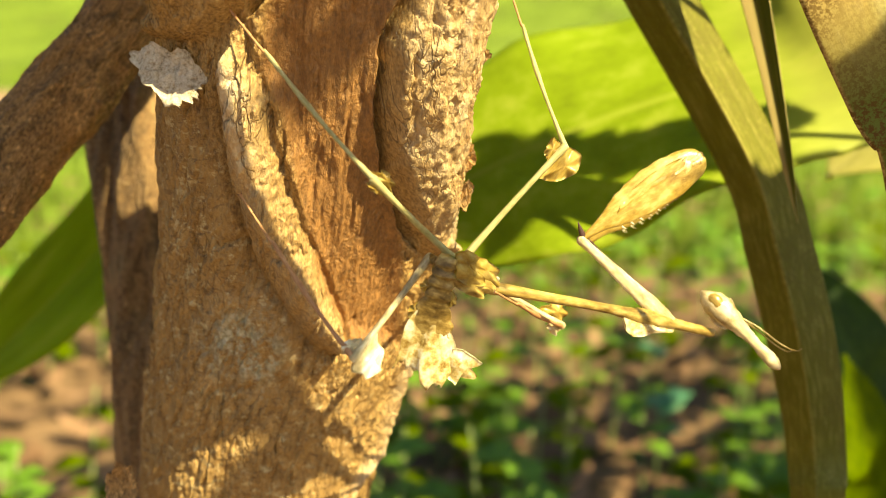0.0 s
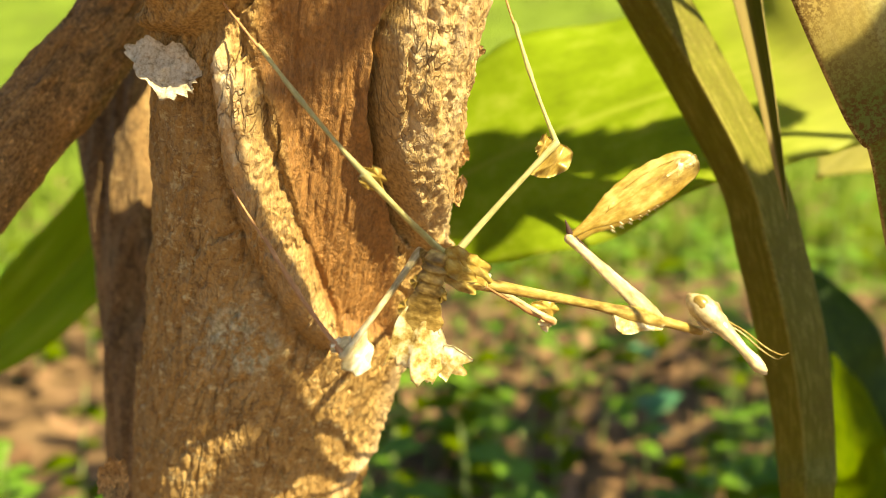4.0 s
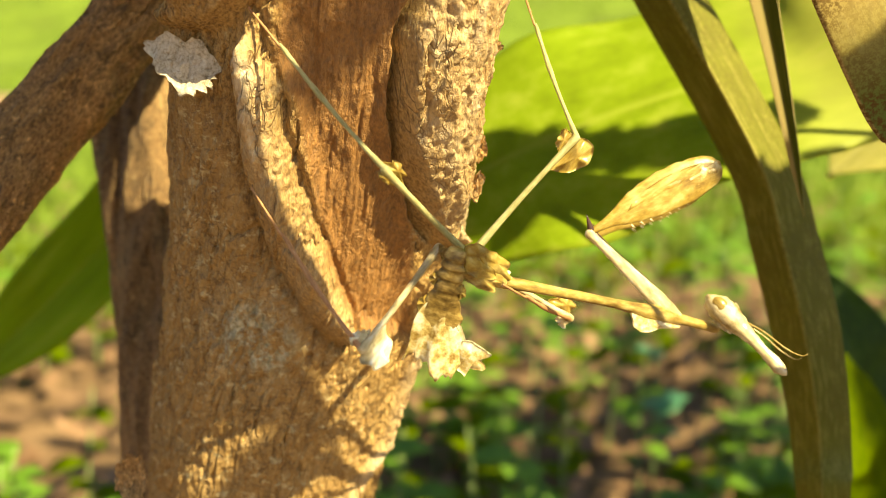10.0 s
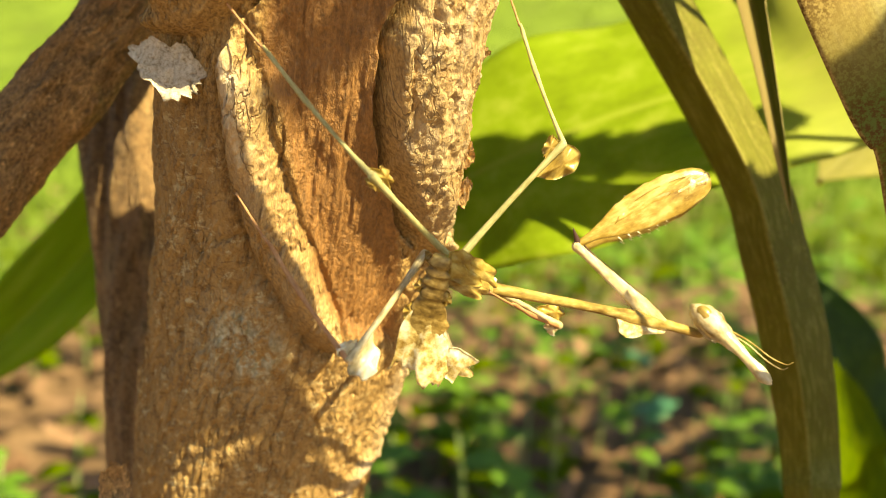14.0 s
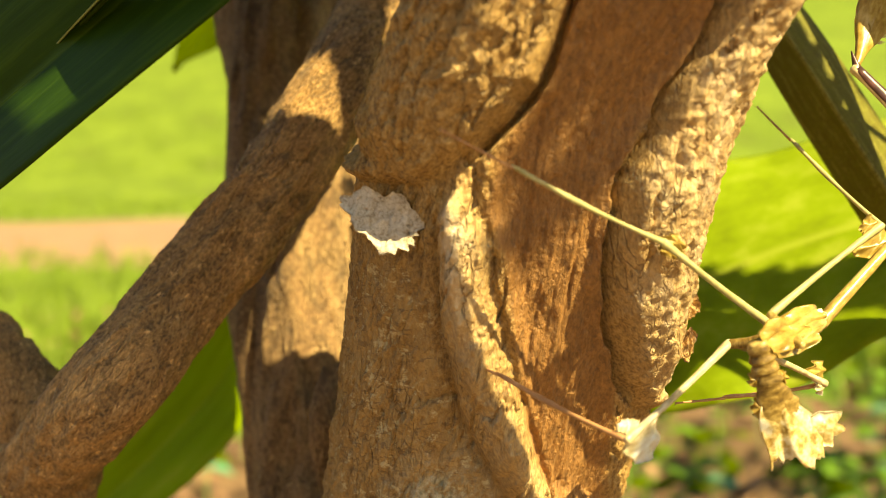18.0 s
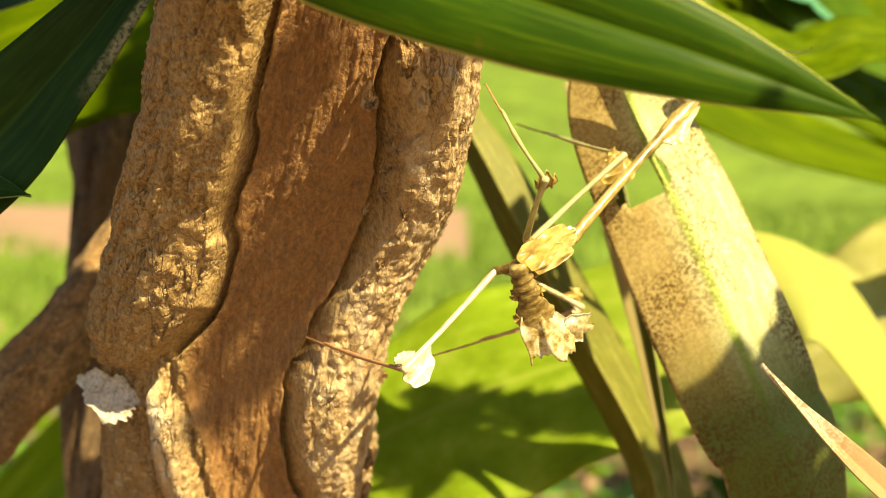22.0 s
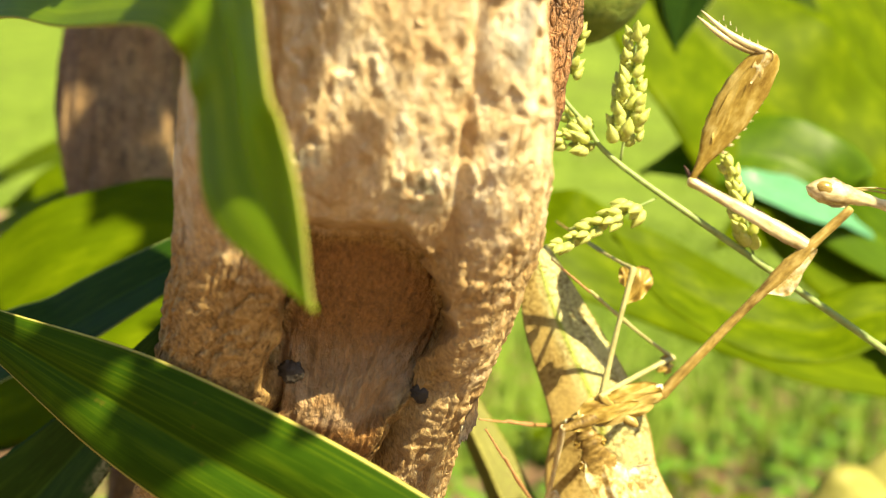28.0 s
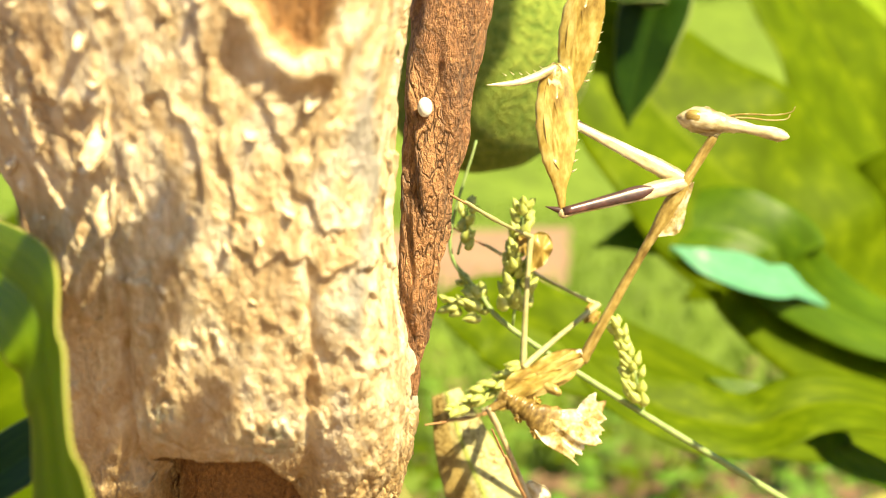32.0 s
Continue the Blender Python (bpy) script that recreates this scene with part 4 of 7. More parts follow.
def back_leaves():
    mats = {"LIME": (LIME, "broad yellow-green leaf, its colour lightened for the sun"), "DARK_GREEN": (DARK_GREEN, "pointed leaf coloured dark green for shade"), "PALE": (PALE, "wavy leaf coloured pale green for the sun on it"),
            "CREAM": (CREAM, "yellowing broad leaf, paled in colour for full sun"), "TEAL": (TEAL, "leaf coloured bluish green for the sky it reflects"), "MID": (MID, "mid-green broad leaf overlapping sunlit ones")}
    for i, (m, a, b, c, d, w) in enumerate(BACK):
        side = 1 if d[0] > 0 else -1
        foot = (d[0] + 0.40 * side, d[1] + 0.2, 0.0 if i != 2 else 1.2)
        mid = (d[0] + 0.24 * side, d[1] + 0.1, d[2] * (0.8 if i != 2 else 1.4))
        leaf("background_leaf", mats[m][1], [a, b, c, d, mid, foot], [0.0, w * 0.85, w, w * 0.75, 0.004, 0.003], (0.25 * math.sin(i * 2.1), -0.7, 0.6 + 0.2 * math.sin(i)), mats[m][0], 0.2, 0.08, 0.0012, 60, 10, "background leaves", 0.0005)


back_leaves()


def shade_canopy():
    """Unseen foliage added beside the path, to the right, to throw dappled shade on floor, trunk and leaves."""
    rnd = random.Random(31)
    a = Vector((0, 0, 1)).cross(TO_SUN).normalized()
    b = TO_SUN.cross(a)
    v, f = [], []
    # each spot is set out of view, sunward of a patch to be shaded
    spots = []
    for i in range(10):                                   # the edge of the shade on the strap leaves
        e = 0.187 + 0.0085 * i
        spots.append((e, min(0.3715 + 0.42 * (e - 0.187), 0.384) - 0.011, 0.44, 0.0125))
    for i in range(60):
        ea = rnd.uniform(0.202, 0.42)
        spots.append((ea, rnd.uniform(0.24, 0.352 if ea < 0.27 else 0.315), rnd.uniform(0.44, 0.50), 0.021))
    for i in range(520):
        eb = rnd.uniform(0.300, 0.3705)
        spots.append((rnd.uniform(0.181 if eb > 0.357 else 0.191, 0.262), eb, rnd.uniform(0.44, 0.50), 0.0075))
    for i in range(8):                                    # and on the wide leaf behind
        for j in range(5):
            spots.append((0.230 + 0.0025 * i + 0.0005 * j, 0.4125 - 0.0016 * i - 0.0003 * j, 0.45, 0.0065))
            spots.append((0.234 + 0.0025 * i + 0.0005 * j, 0.4070 - 0.0016 * i - 0.0003 * j, 0.45, 0.0080))
        spots.append((0.2205 + 0.0028 * i, 0.4370 - 0.0052 * i, 0.45, 0.0062))
        spots.append((0.2220 + 0.0028 * i, 0.4340 - 0.0052 * i, 0.45, 0.0062))
        spots.append((0.2185 + 0.0028 * i, 0.4310 - 0.0052 * i, 0.45, 0.0060))
        spots.append((0.2200 + 0.0028 * i, 0.4270 - 0.0052 * i, 0.45, 0.0062))
        spots.append((0.205 + 0.0008 * i, 0.441 - 0.0045 * i, 0.45, 0.0085))
    for i in range(200):
        ea = rnd.uniform(0.42, 1.3)
        spots.append((ea, rnd.uniform(0.2, 0.355 if ea < 0.65 else 0.60), rnd.uniform(1.1, 1.5), rnd.uniform(0.03, 0.055)))
    gaps = ((0.1133, 0.4196, 0.0030), (0.1030, 0.4262, 0.0025), (0.100, 0.4415, 0.0018))
    for i in range(820):                                  # sparse shade on the fluted front of the trunk, denser on the leaf before it
        ea, eb = rnd.uniform(0.040, 0.121), rnd.uniform(0.408, 0.475)
        if (ea < 0.072 and eb < 0.450) or (ea > 0.087 and eb > 0.431) or (ea > 0.104 and eb > 0.4215) or (ea > 0.076 and eb > 0.445) or eb > 0.460 or (ea > 0.086 and rnd.random() < 0.12):
            continue
        if eb < (0.4312 - 0.30 * (ea - 0.0835) if ea < 0.1075 else 0.410) or any(math.hypot(ea - g, eb - h) < r for g, h, r in gaps):
            continue
        spots.append((ea, eb, rnd.uniform(0.55, 0.60), 0.0055))
    for i in range(110):                                  # and on the smooth foot of the trunk
        spots.append((rnd.uniform(0.085, 0.106), rnd.uniform(0.30, 0.388), rnd.uniform(0.5, 0.56), 0.0085))
    for i in range(60):
        spots.append((rnd.uniform(0.1195, 0.1265), rnd.uniform(0.3665, 0.3745), rnd.uniform(0.5, 0.56), 0.0038))
        spots.append((rnd.uniform(0.104, 0.1115), rnd.uniform(0.3705, 0.3790), rnd.uniform(0.5, 0.56), 0.0045))
    for i in range(80):                                   # and on the stem behind, high up
        spots.append((rnd.uniform(0.135, 0.190), rnd.uniform(0.52, 0.70), rnd.uniform(0.7, 0.8), 0.022))
    for ea, eb, es, s in spots:
        c = a * ea + b * eb + TO_SUN * es
        d1 = (a * rnd.uniform(-1, 1) + b * rnd.uniform(-1, 1) + TO_SUN * rnd.uniform(-0.4, 0.4)).normalized()
        d2 = TO_SUN.cross(d1).normalized()
        k = len(v)
        for t, w in ((-1, 0), (-0.4, 0.42), (0.4, 0.4), (1, 0), (0.4, -0.4), (-0.4, -0.42)):
            v.append(tuple(c + d1 * t * s + d2 * w * s))
        f.append(tuple(range(k, k + 6)))
    tagged(mesh_ob("unseen_shade_foliage", v, f, FOLIAGE), "unseen green foliage added beside the path to throw dappled shade", "foliage", kind="stuff")


shade_canopy()

# ---- the grass stalk with its seed heads ----
def seed_head(root, base, tip, count, spread):
    """A side branch set with plump husks."""
    base, tip = np.array(base), np.array(tip)
    tube("side_branch", [tuple(base), tuple((base + tip) / 2 + np.array((0.0004, 0, 0.0003))), tuple(tip)], [0.0003, 0.00022, 0.00012], STALK, root, 12, 6)
    rnd = random.Random(int(abs(base[0]) * 1e5) + count)
    me = husk_mesh()
    ax = (tip - base) / np.linalg.norm(tip - base)
    for i in range(count):
        f = 0.12 + 0.9 * i / count
        out = Vector((rnd.uniform(-1, 1), rnd.uniform(-1, 1), rnd.uniform(-1, 1)))
        out = (out - Vector(ax) * out.dot(Vector(ax))).normalized()
        dirn = (Vector(ax) * 1.3 + out * rnd.uniform(0.5, 1.0)).normalized()
        s = rnd.uniform(0.75, 1.15) * (1.1 - 0.35 * f)
        ob = new("husk", me)
        ob.parent = root
        ob.matrix_basis = Matrix.LocRotScale(Vector(base + (tip - base) * f) + out * spread * (1.1 - 0.6 * f) * rnd.uniform(0.3, 1), dirn.to_track_quat("Z", "Y"), (s, s, s))


_HUSK = []


def husk_mesh():
    if not _HUSK:
        bm = bmesh.new()
        bmesh.ops.create_uvsphere(bm, u_segments=8, v_segments=6, radius=1)
        for v in bm.verts:
            t = (v.co.z + 1) / 2
            w = 0.00125 * (1.25 - 1.05 * t ** 1.6)
            v.co = Vector((v.co.x * w, v.co.y * w * 0.8, 0.0036 * t))
        me = bpy.data.meshes.new("husk")
        bm.to_mesh(me)
        bm.free()
        me.materials.append(SEED)
        me.polygons.foreach_set("use_smooth", [True] * len(me.polygons))
        _HUSK.append(me)
    return _HUSK[0]


grass = tagged(new("grass_stalk"), "thin green grass stalk with pale green seed heads", "grass")
tube("stalk", [(0.0505, 0.1769, 0.5975), (0.0453, 0.1759, 0.5756), (0.0519, 0.1764, 0.5651), (0.0585, 0.1769, 0.5580), (0.0815, 0.1810, 0.5432), (0.1164, 0.1912, 0.5216), (0.155, 0.2020, 0.4977), (0.200, 0.216, 0.468), (0.25, 0.26, 0.36), (0.28, 0.33, 0.0)],
     [0.00025, 0.0004, 0.0005, 0.0006, 0.0007, 0.0008, 0.0008, 0.0008, 0.0009, 0.001], STALK, grass, 110, 8)
for a, b, n, sp in (((0.0588, 0.1769, 0.5586), (0.0608, 0.1747, 0.5837), 84, 0.0030), ((0.0662, 0.1785, 0.5513), (0.0468, 0.1743, 0.5410), 46, 0.0018), ((0.0870, 0.1825, 0.5395), (0.0808, 0.1803, 0.5596), 34, 0.0016),
                    ((0.0546, 0.1766, 0.5615), (0.0447, 0.1776, 0.5627), 24, 0.0022), ((0.0470, 0.1760, 0.5734), (0.0493, 0.1735, 0.5843), 14, 0.0016), ((0.0531, 0.1764, 0.5635), (0.0473, 0.1800, 0.5682), 10, 0.0016)):
    seed_head(grass, a, b, n, sp)

# ---- fruit, egg, lichen flake, resin, knots ----
def ball(name, at, size, mat, label, category, rough=0.0, freq=60, parent=None, n=32):
    bm = bmesh.new()
    bmesh.ops.create_uvsphere(bm, u_segments=n * 2, v_segments=n, radius=1)
    for v in bm.verts:
        k = 1 + rough * noise.fractal(v.co * freq / 30, 1.0, 2.0, 3)
        v.co = Vector((v.co.x * size[0] * k, v.co.y * size[1] * k, v.co.z * size[2] * k))
    root = parent or tagged(new(name), label, category)
    if not parent:
        root.location = at
        return root, part("body", bm, mat, root)
    ob = part(name, bm, mat, parent, label)
    ob.location = at
    return root, ob


fruit, _ = ball("fruit", (0.0445, 0.2544, 0.6318), (0.0320, 0.030, 0.038), FRUIT, "fuzzy green round fruit hanging behind the trunk", "fruit", 0.03, 60, None, 48)
tube("fruit_stalk", [(0, 0, 0.033), (-0.004, 0.002, 0.06), (-0.02, -0.03, 0.12)], [0.002, 0.0018, 0.002], STALK, fruit, 12, 10)
egg, _ = ball("snail_egg", (0.0455, 0.1344, 0.6000), (0.0013, 0.0013, 0.0017), EGG, "tiny white round egg stuck to the bark", "egg", 0.02, 40, None, 14)


def bark_flake(name, label, centre, right, up, out, size, mat, seed, curl=0.25, parent=None, n=72, m=16):
    """A thin, curled plate of bark with a ragged rim."""
    r = np.random.RandomState(seed)
    t = np.arange(n) * 2 * np.pi / n
    rim = 1 + 0.10 * np.sin(3 * t + seed) + 0.08 * np.sin(7 * t + 2 * seed) + 0.05 * np.sin(17 * t + seed) + 0.035 * r.randn(n)
    c, e, u, o = (np.array(w, float) for w in (centre, right, up, out))
    e, u, o = e / np.linalg.norm(e), u / np.linalg.norm(u), o / np.linalg.norm(o)
    q, a = np.meshgrid(np.arange(m) / (m - 1), t, indexing="ij")
    x, y = q * rim[None] * size[0] * np.cos(a), q * rim[None] * size[1] * np.sin(a)
    z = curl * size[1] * q ** 2 * (0.6 + 0.5 * np.sin(2 * a + seed)) + 0.16 * size[1] * fbm(x * 420 + seed, y * 420, 0 * x, 4) + 0.05 * size[1] * np.sign(np.sin(x * 900 + 300 * y + seed))
    v, f = [], []
    for side in (1, -1):
        w = e * x[..., None] + u * y[..., None] + o * (z + 0.00028 * side)[..., None]
        v += w.reshape(-1, 3).tolist()
    k = n * m
    for h in (0, 1):
        for i in range(m - 1):
            for j in range(n):
                p = [h * k + i * n + j, h * k + i * n + (j + 1) % n, h * k + (i + 1) * n + (j + 1) % n, h * k + (i + 1) * n + j]
                f.append(p if h else p[::-1])
    f += [(k - n + j, k - n + (j + 1) % n, 2 * k - n + (j + 1) % n, 2 * k - n + j) for j in range(n)]
    if parent:
        ob = mesh_ob(name, v, f, mat, parent)
        ob.location = tuple(c)
        return ob
    root = tagged(new(name), label, "bark flake")
    root.location = tuple(c)
    mesh_ob("plate", v, f, mat, root)
    return root


bark_flake("bark_flake", "grey lichen-covered flake of bark peeling off the trunk", (-0.0477, 0.1870, 0.4244), (0.85, -0.12, -0.50), (0.45, 0.2, 0.85), (0.12, -0.92, 0.30), (0.0068, 0.0044), LICHEN, 5)
bark_flake("bark_flake", "small curled brown bark flake on the trunk edge", (0.0065, 0.2009, 0.4277), (0.8, -0.4, 0.2), (0.0, 0.2, 0.9), (0.4, -0.8, 0.2), (0.0018, 0.0016), BRANCH, 8, 0.8)
bark_flake("bark_flake", "small curled brown bark flake on the trunk edge", (0.0039, 0.2016, 0.4099), (0.8, -0.4, 0.2), (0.0, 0.2, 0.9), (0.4, -0.8, 0.2), (0.0016, 0.0038), BRANCH, 9, 0.5)
bark_flake("bark_flake", "small curled brown bark flake on the trunk edge", (0.0035, 0.2016, 0.4018), (0.8, -0.4, 0.2), (0.0, 0.2, 0.9), (0.4, -0.8, 0.2), (0.0020, 0.0026), BRANCH, 12, 0.5)
bark_flake("bark_flake", "white peeling bark chip below the hollow", (0.0326, 0.1400, 0.5121), (0.5, -0.5, 0.2), (0.1, 0.1, 0.9), (0.3, -0.9, 0.1), (0.0020, 0.0046), LICHEN, 14, 0.5)
bark_flake("bark_flake", "pale brown bark chip at the trunk foot", (-0.0668, 0.2125, 0.3398), (0.9, -0.2, 0.1), (0.0, 0.1, 0.9), (-0.2, -0.9, 0.2), (0.0036, 0.0050), BRANCH, 17, 0.4)
for px_, s_ in (((-0.0204, 0.1431, 0.4993), 1.0), ((-0.0274, 0.1469, 0.5026), 1.2)):
    ball("resin_drop", px_, (0.0019 * s_, 0.0016 * s_, 0.0030 * s_), RESIN, "pale orange resin drop on the bark", "resin", 0.15, 60, None, 14)
for px_, s_ in (((0.0258, 0.1328, 0.5164), 1.0), ((0.0053, 0.1267, 0.5197), 1.15)):
    ball("dark_knot", px_, (0.0018 * s_, 0.0007, 0.0015 * s_), SOOT, "small black knot at the lip of the hollow", "knot", 0.35, 80, None, 16)

SHED = plain_material("peeling_bark_scale", [(0.32, (0.30, 0.19, 0.09)), (0.5, (0.62, 0.48, 0.29)), (0.7, (0.86, 0.78, 0.62))], 260, 0.7, bumps=0.8, dist=0.0008)


def peeling_scales():
    """Small curled scales that lift off the bark, larger above the hollow."""
    rnd = random.Random(77)
    spots = [((-0.232, 0.5917), (0.0010, 0.0052), 0.5), ((-0.277, 0.5825), (0.0009, 0.0046), 0.5),
             ((0.338, 0.5528), (0.0030, 0.0012), 0.7), ((0.512, 0.4894), (0.0016, 0.0030), 0.8), ((0.378, 0.4819), (0.0014, 0.0026), 0.8), ((-0.554, 0.4594), (0.0014, 0.0020), 0.8)]
    for i in range(46):
        spots.append(((rnd.uniform(-1.0, 0.7), rnd.uniform(0.558, 0.622)), (rnd.uniform(0.0006, 0.0012), rnd.uniform(0.0009, 0.0022)), 0.45))
    for i in range(56):
        u = rnd.choice((rnd.uniform(-0.9, -0.5), rnd.uniform(0.5, 0.88)))
        spots.append(((u, rnd.uniform(0.44, 0.50)), (rnd.uniform(0.0005, 0.0011), rnd.uniform(0.0007, 0.0018)), 0.9))
    for k, ((u, z), size, curl) in enumerate(spots):
        if z > 0.597 and 0.2 < u:
            continue
        xc, yc, r = (float(w) for w in trunk_axis(np.array(z)))
        fl = 1 - 0.42 * float(step(0.555, 0.60, np.array(z)))
        lift = 0.0034 if z < 0.55 else 0.0020
        cu = math.copysign(abs(math.cos(u)) ** fl, math.cos(u))
        here = (xc + math.sin(u) * (r + lift), yc - cu * (0.85 * r + lift), z)
        out = Vector((math.sin(u), -math.cos(u), 0.35))
        right = Vector((math.cos(u), math.sin(u), rnd.uniform(-0.4, 0.4)))
        bark_flake("bark_scale", "", here, right, out.cross(right), out, size, SHED if z > 0.55 else BRANCH, 100 + k, curl, trunk, 28, 6)


peeling_scales()

# ---- the blurred floor: litter, seedlings, lawn, far shrubs ----
def scatter():
    rnd = random.Random(4)
    v, f = [], []
    for _ in range(1900):
        y = 0.45 + 2.6 * rnd.random() ** 1.3
        x = rnd.uniform(-1, 1) * (0.35 + 0.6 * y)
        z = float(ground_z(np.array(x), np.array(y))) + 0.012 + 0.01 * rnd.random()
        a, s, t = rnd.uniform(0, 6.28), rnd.uniform(0.012, 0.035), rnd.uniform(-0.4, 0.4)
        i = len(v)
        for du, dv in ((-1, 0), (-0.3, 0.4), (0.5, 0.3), (1, 0), (0.5, -0.3), (-0.3, -0.4)):
            v.append((x + s * (du * math.cos(a) - dv * math.sin(a)), y + s * (du * math.sin(a) + dv * math.cos(a)), z + s * (t * du + 0.3 * du * du)))
        f.append((i, i + 1, i + 2, i + 3, i + 4, i + 5))
    tagged(mesh_ob("leaf_litter", v, f, LITTER), "dry brown fallen leaves on the forest floor", "leaf litter", kind="stuff")


scatter()


def seedling(i, x, y, h, mat):
    """A small weed: a stem with pairs of pointed leaves."""
    rnd = random.Random(i)
    z = float(ground_z(np.array(x), np.array(y)))
    root = tagged(new("seedling"), "small bright green seedling on the forest floor", "plant", "seedlings")
    root.location = (x, y, z - 0.005)
    lean = rnd.uniform(-0.15, 0.15)
    tube("stem", [(0, 0, 0), (lean * h * 0.5, 0, h * 0.5), (lean * h, 0.01, h)], [0.0016, 0.0013, 0.0006], STALK, root, 8, 6)
    for k in range(rnd.randint(6, 11)):
        t = rnd.uniform(0.35, 1.0)
        a = k * 2.4 + rnd.uniform(-0.3, 0.3)
        L = rnd.uniform(0.022, 0.05)
        b = Vector((lean * h * t, 0, h * t))
        d = Vector((math.cos(a), math.sin(a), rnd.uniform(-0.1, 0.6)))
        blade_mesh("leaflet", [tuple(b), tuple(b + d * L * 0.5), tuple(b + d * L - Vector((0, 0, L * 0.25)))], [0.001, L * 0.28, 0.0], (0.1, -0.3, 1), mat, 0.2, 0.05, 0.0004, 9, 3, root)


rs = random.Random(12)
for i in range(125):
    y = 0.55 + 1.4 * rs.random()
    x = rs.uniform(-1, 1) * (0.12 + 0.42 * y)
    seedling(i, x, y, rs.uniform(0.05, 0.20) + 0.04 * (y < 0.9), rs.choice((HERB, HERB, LIME, TEAL) if i % 5 == 0 else (HERB, LIME)))

for i in range(95):
    y = 0.60 + 1.5 * rs.random()
    seedling(200 + i, rs.uniform(-0.10, 0.46) * y, y, rs.uniform(0.06, 0.24), rs.choice((HERB, HERB, LIME)))


def lawn_tufts():
    rnd = random.Random(9)
    v, f = [], []
    for _ in range(16000):
        y = 2.0 + 10 * rnd.random() ** 1.4
        x = rnd.uniform(-1, 1) * (0.3 + 0.6 * y)
        if x < 0.05 and 4.5 < y < 6.9:
            continue
        z = float(ground_z(np.array(x), np.array(y)))
        s, h, a = rnd.uniform(0.006, 0.014), rnd.uniform(0.03, 0.11), rnd.uniform(0, 3.14)
        i = len(v)
        v += [(x - s * math.cos(a), y - s * math.sin(a), z - 0.01), (x + s * math.cos(a), y + s * math.sin(a), z - 0.01), (x + rnd.uniform(-0.04, 0.04), y + rnd.uniform(-0.04, 0.04), z + h)]
        f.append((i, i + 1, i + 2))
    tagged(mesh_ob("lawn", v, f, LAWN), "sunlit yellow-green lawn behind the path", "grass", kind="stuff")


lawn_tufts()


def far_shrubs():
    rnd = random.Random(21)
    v, f = [], []
    for _ in range(9000):
        y = rnd.uniform(20, 25)
        x = rnd.uniform(-22, 22)
        z = float(ground_z(np.array(x), np.array(y))) + 7.0 * rnd.random() ** 1.3
        s = rnd.uniform(0.25, 0.6)
        i = len(v)
        d1 = Vector((rnd.uniform(-1, 1), rnd.uniform(-1, 1), rnd.uniform(-1, 1))).normalized() * s
        d2 = Vector((rnd.uniform(-1, 1), rnd.uniform(-1, 1), rnd.uniform(-1, 1))).normalized() * s * 0.5
        c = Vector((x, y, z))
        v += [tuple(c - d1), tuple(c + d2), tuple(c + d1), tuple(c - d2)]
        f.append((i, i + 1, i + 2, i + 3))
    tagged(mesh_ob("far_shrubs", v, f, FOLIAGE), "sunlit green shrubs at the far side of the lawn", "shrubs", kind="stuff")


far_shrubs()

# ---- the mantis ----
STRAW = plain_material("straw_shell", [(0.34, (0.12, 0.07, 0.015)), (0.5, (0.42, 0.30, 0.08)), (0.66, (0.76, 0.64, 0.30))], 150, 0.30, (1, 1, 0.35), 0.6, 0.0004, 0.1)
BONE = plain_material("pale_shell", [(0.34, (0.22, 0.14, 0.04)), (0.5, (0.70, 0.60, 0.36)), (0.60, (0.87, 0.84, 0.72))], 130, 0.3, (1, 1, 0.3), 0.4, 0.0002, 0.15)
LEAFY = plain_material("leafy_lobe_shell", [(0.34, (0.22, 0.13, 0.025)), (0.48, (0.47, 0.33, 0.07)), (0.66, (0.76, 0.64, 0.26))], 100, 0.3, (1.6, 1, 0.6), 0.7, 0.0005, 0.3)
PALE_LOBE = plain_material("pale_abdomen_shell", [(0.38, (0.28, 0.17, 0.035)), (0.49, (0.70, 0.55, 0.22)), (0.60, (0.88, 0.85, 0.68))], 190, 0.35, (1, 1, 1), 0.6, 0.0005, 0.35)
GREENISH = plain_material("olive_limb_shell", [(0.3, (0.27, 0.25, 0.09)), (0.6, (0.52, 0.49, 0.24)), (0.75, (0.76, 0.73, 0.48))], 500, 0.45, (1, 1, 0.3), 0.4, 0.0002, 0.1)
RUSTY = plain_material("rusty_shin_shell", [(0.3, (0.28, 0.13, 0.05)), (0.6, (0.48, 0.26, 0.12)), (0.75, (0.70, 0.50, 0.32))], 420, 0.5, (1, 1, 0.4), 0.4, 0.0002)
BLACKISH = plain_material("dark_arm_shell", [(0.35, (0.022, 0.014, 0.013)), (0.55, (0.09, 0.040, 0.035)), (0.7, (0.26, 0.09, 0.07))], 160, 0.3, (1, 1, 0.6))
BROWN = plain_material("brown_belly_shell", [(0.34, (0.07, 0.04, 0.01)), (0.5, (0.25, 0.16, 0.04)), (0.66, (0.58, 0.44, 0.16))], 150, 0.32, (1, 1, 2.0), 0.6, 0.0004, 0.2)
MM = 0.001


def bone(x0, y0, z0, x1, y1, z1):
    """A part's pose: its base at the first point, its length towards the second, its flat face forwards."""
    d = Vector((x1 - x0, y1 - y0, z1 - z0)).normalized()
    f = Vector((0.12, -1.0, 0.18))
    f = (f - d * f.dot(d)).normalized()
    m = Matrix((d.cross(f) * -1, f, d)).transposed().to_4x4()
    m.col[0] = (*f.cross(d), 0)
    return Matrix.Translation((x0 * MM, y0 * MM, z0 * MM)) @ m


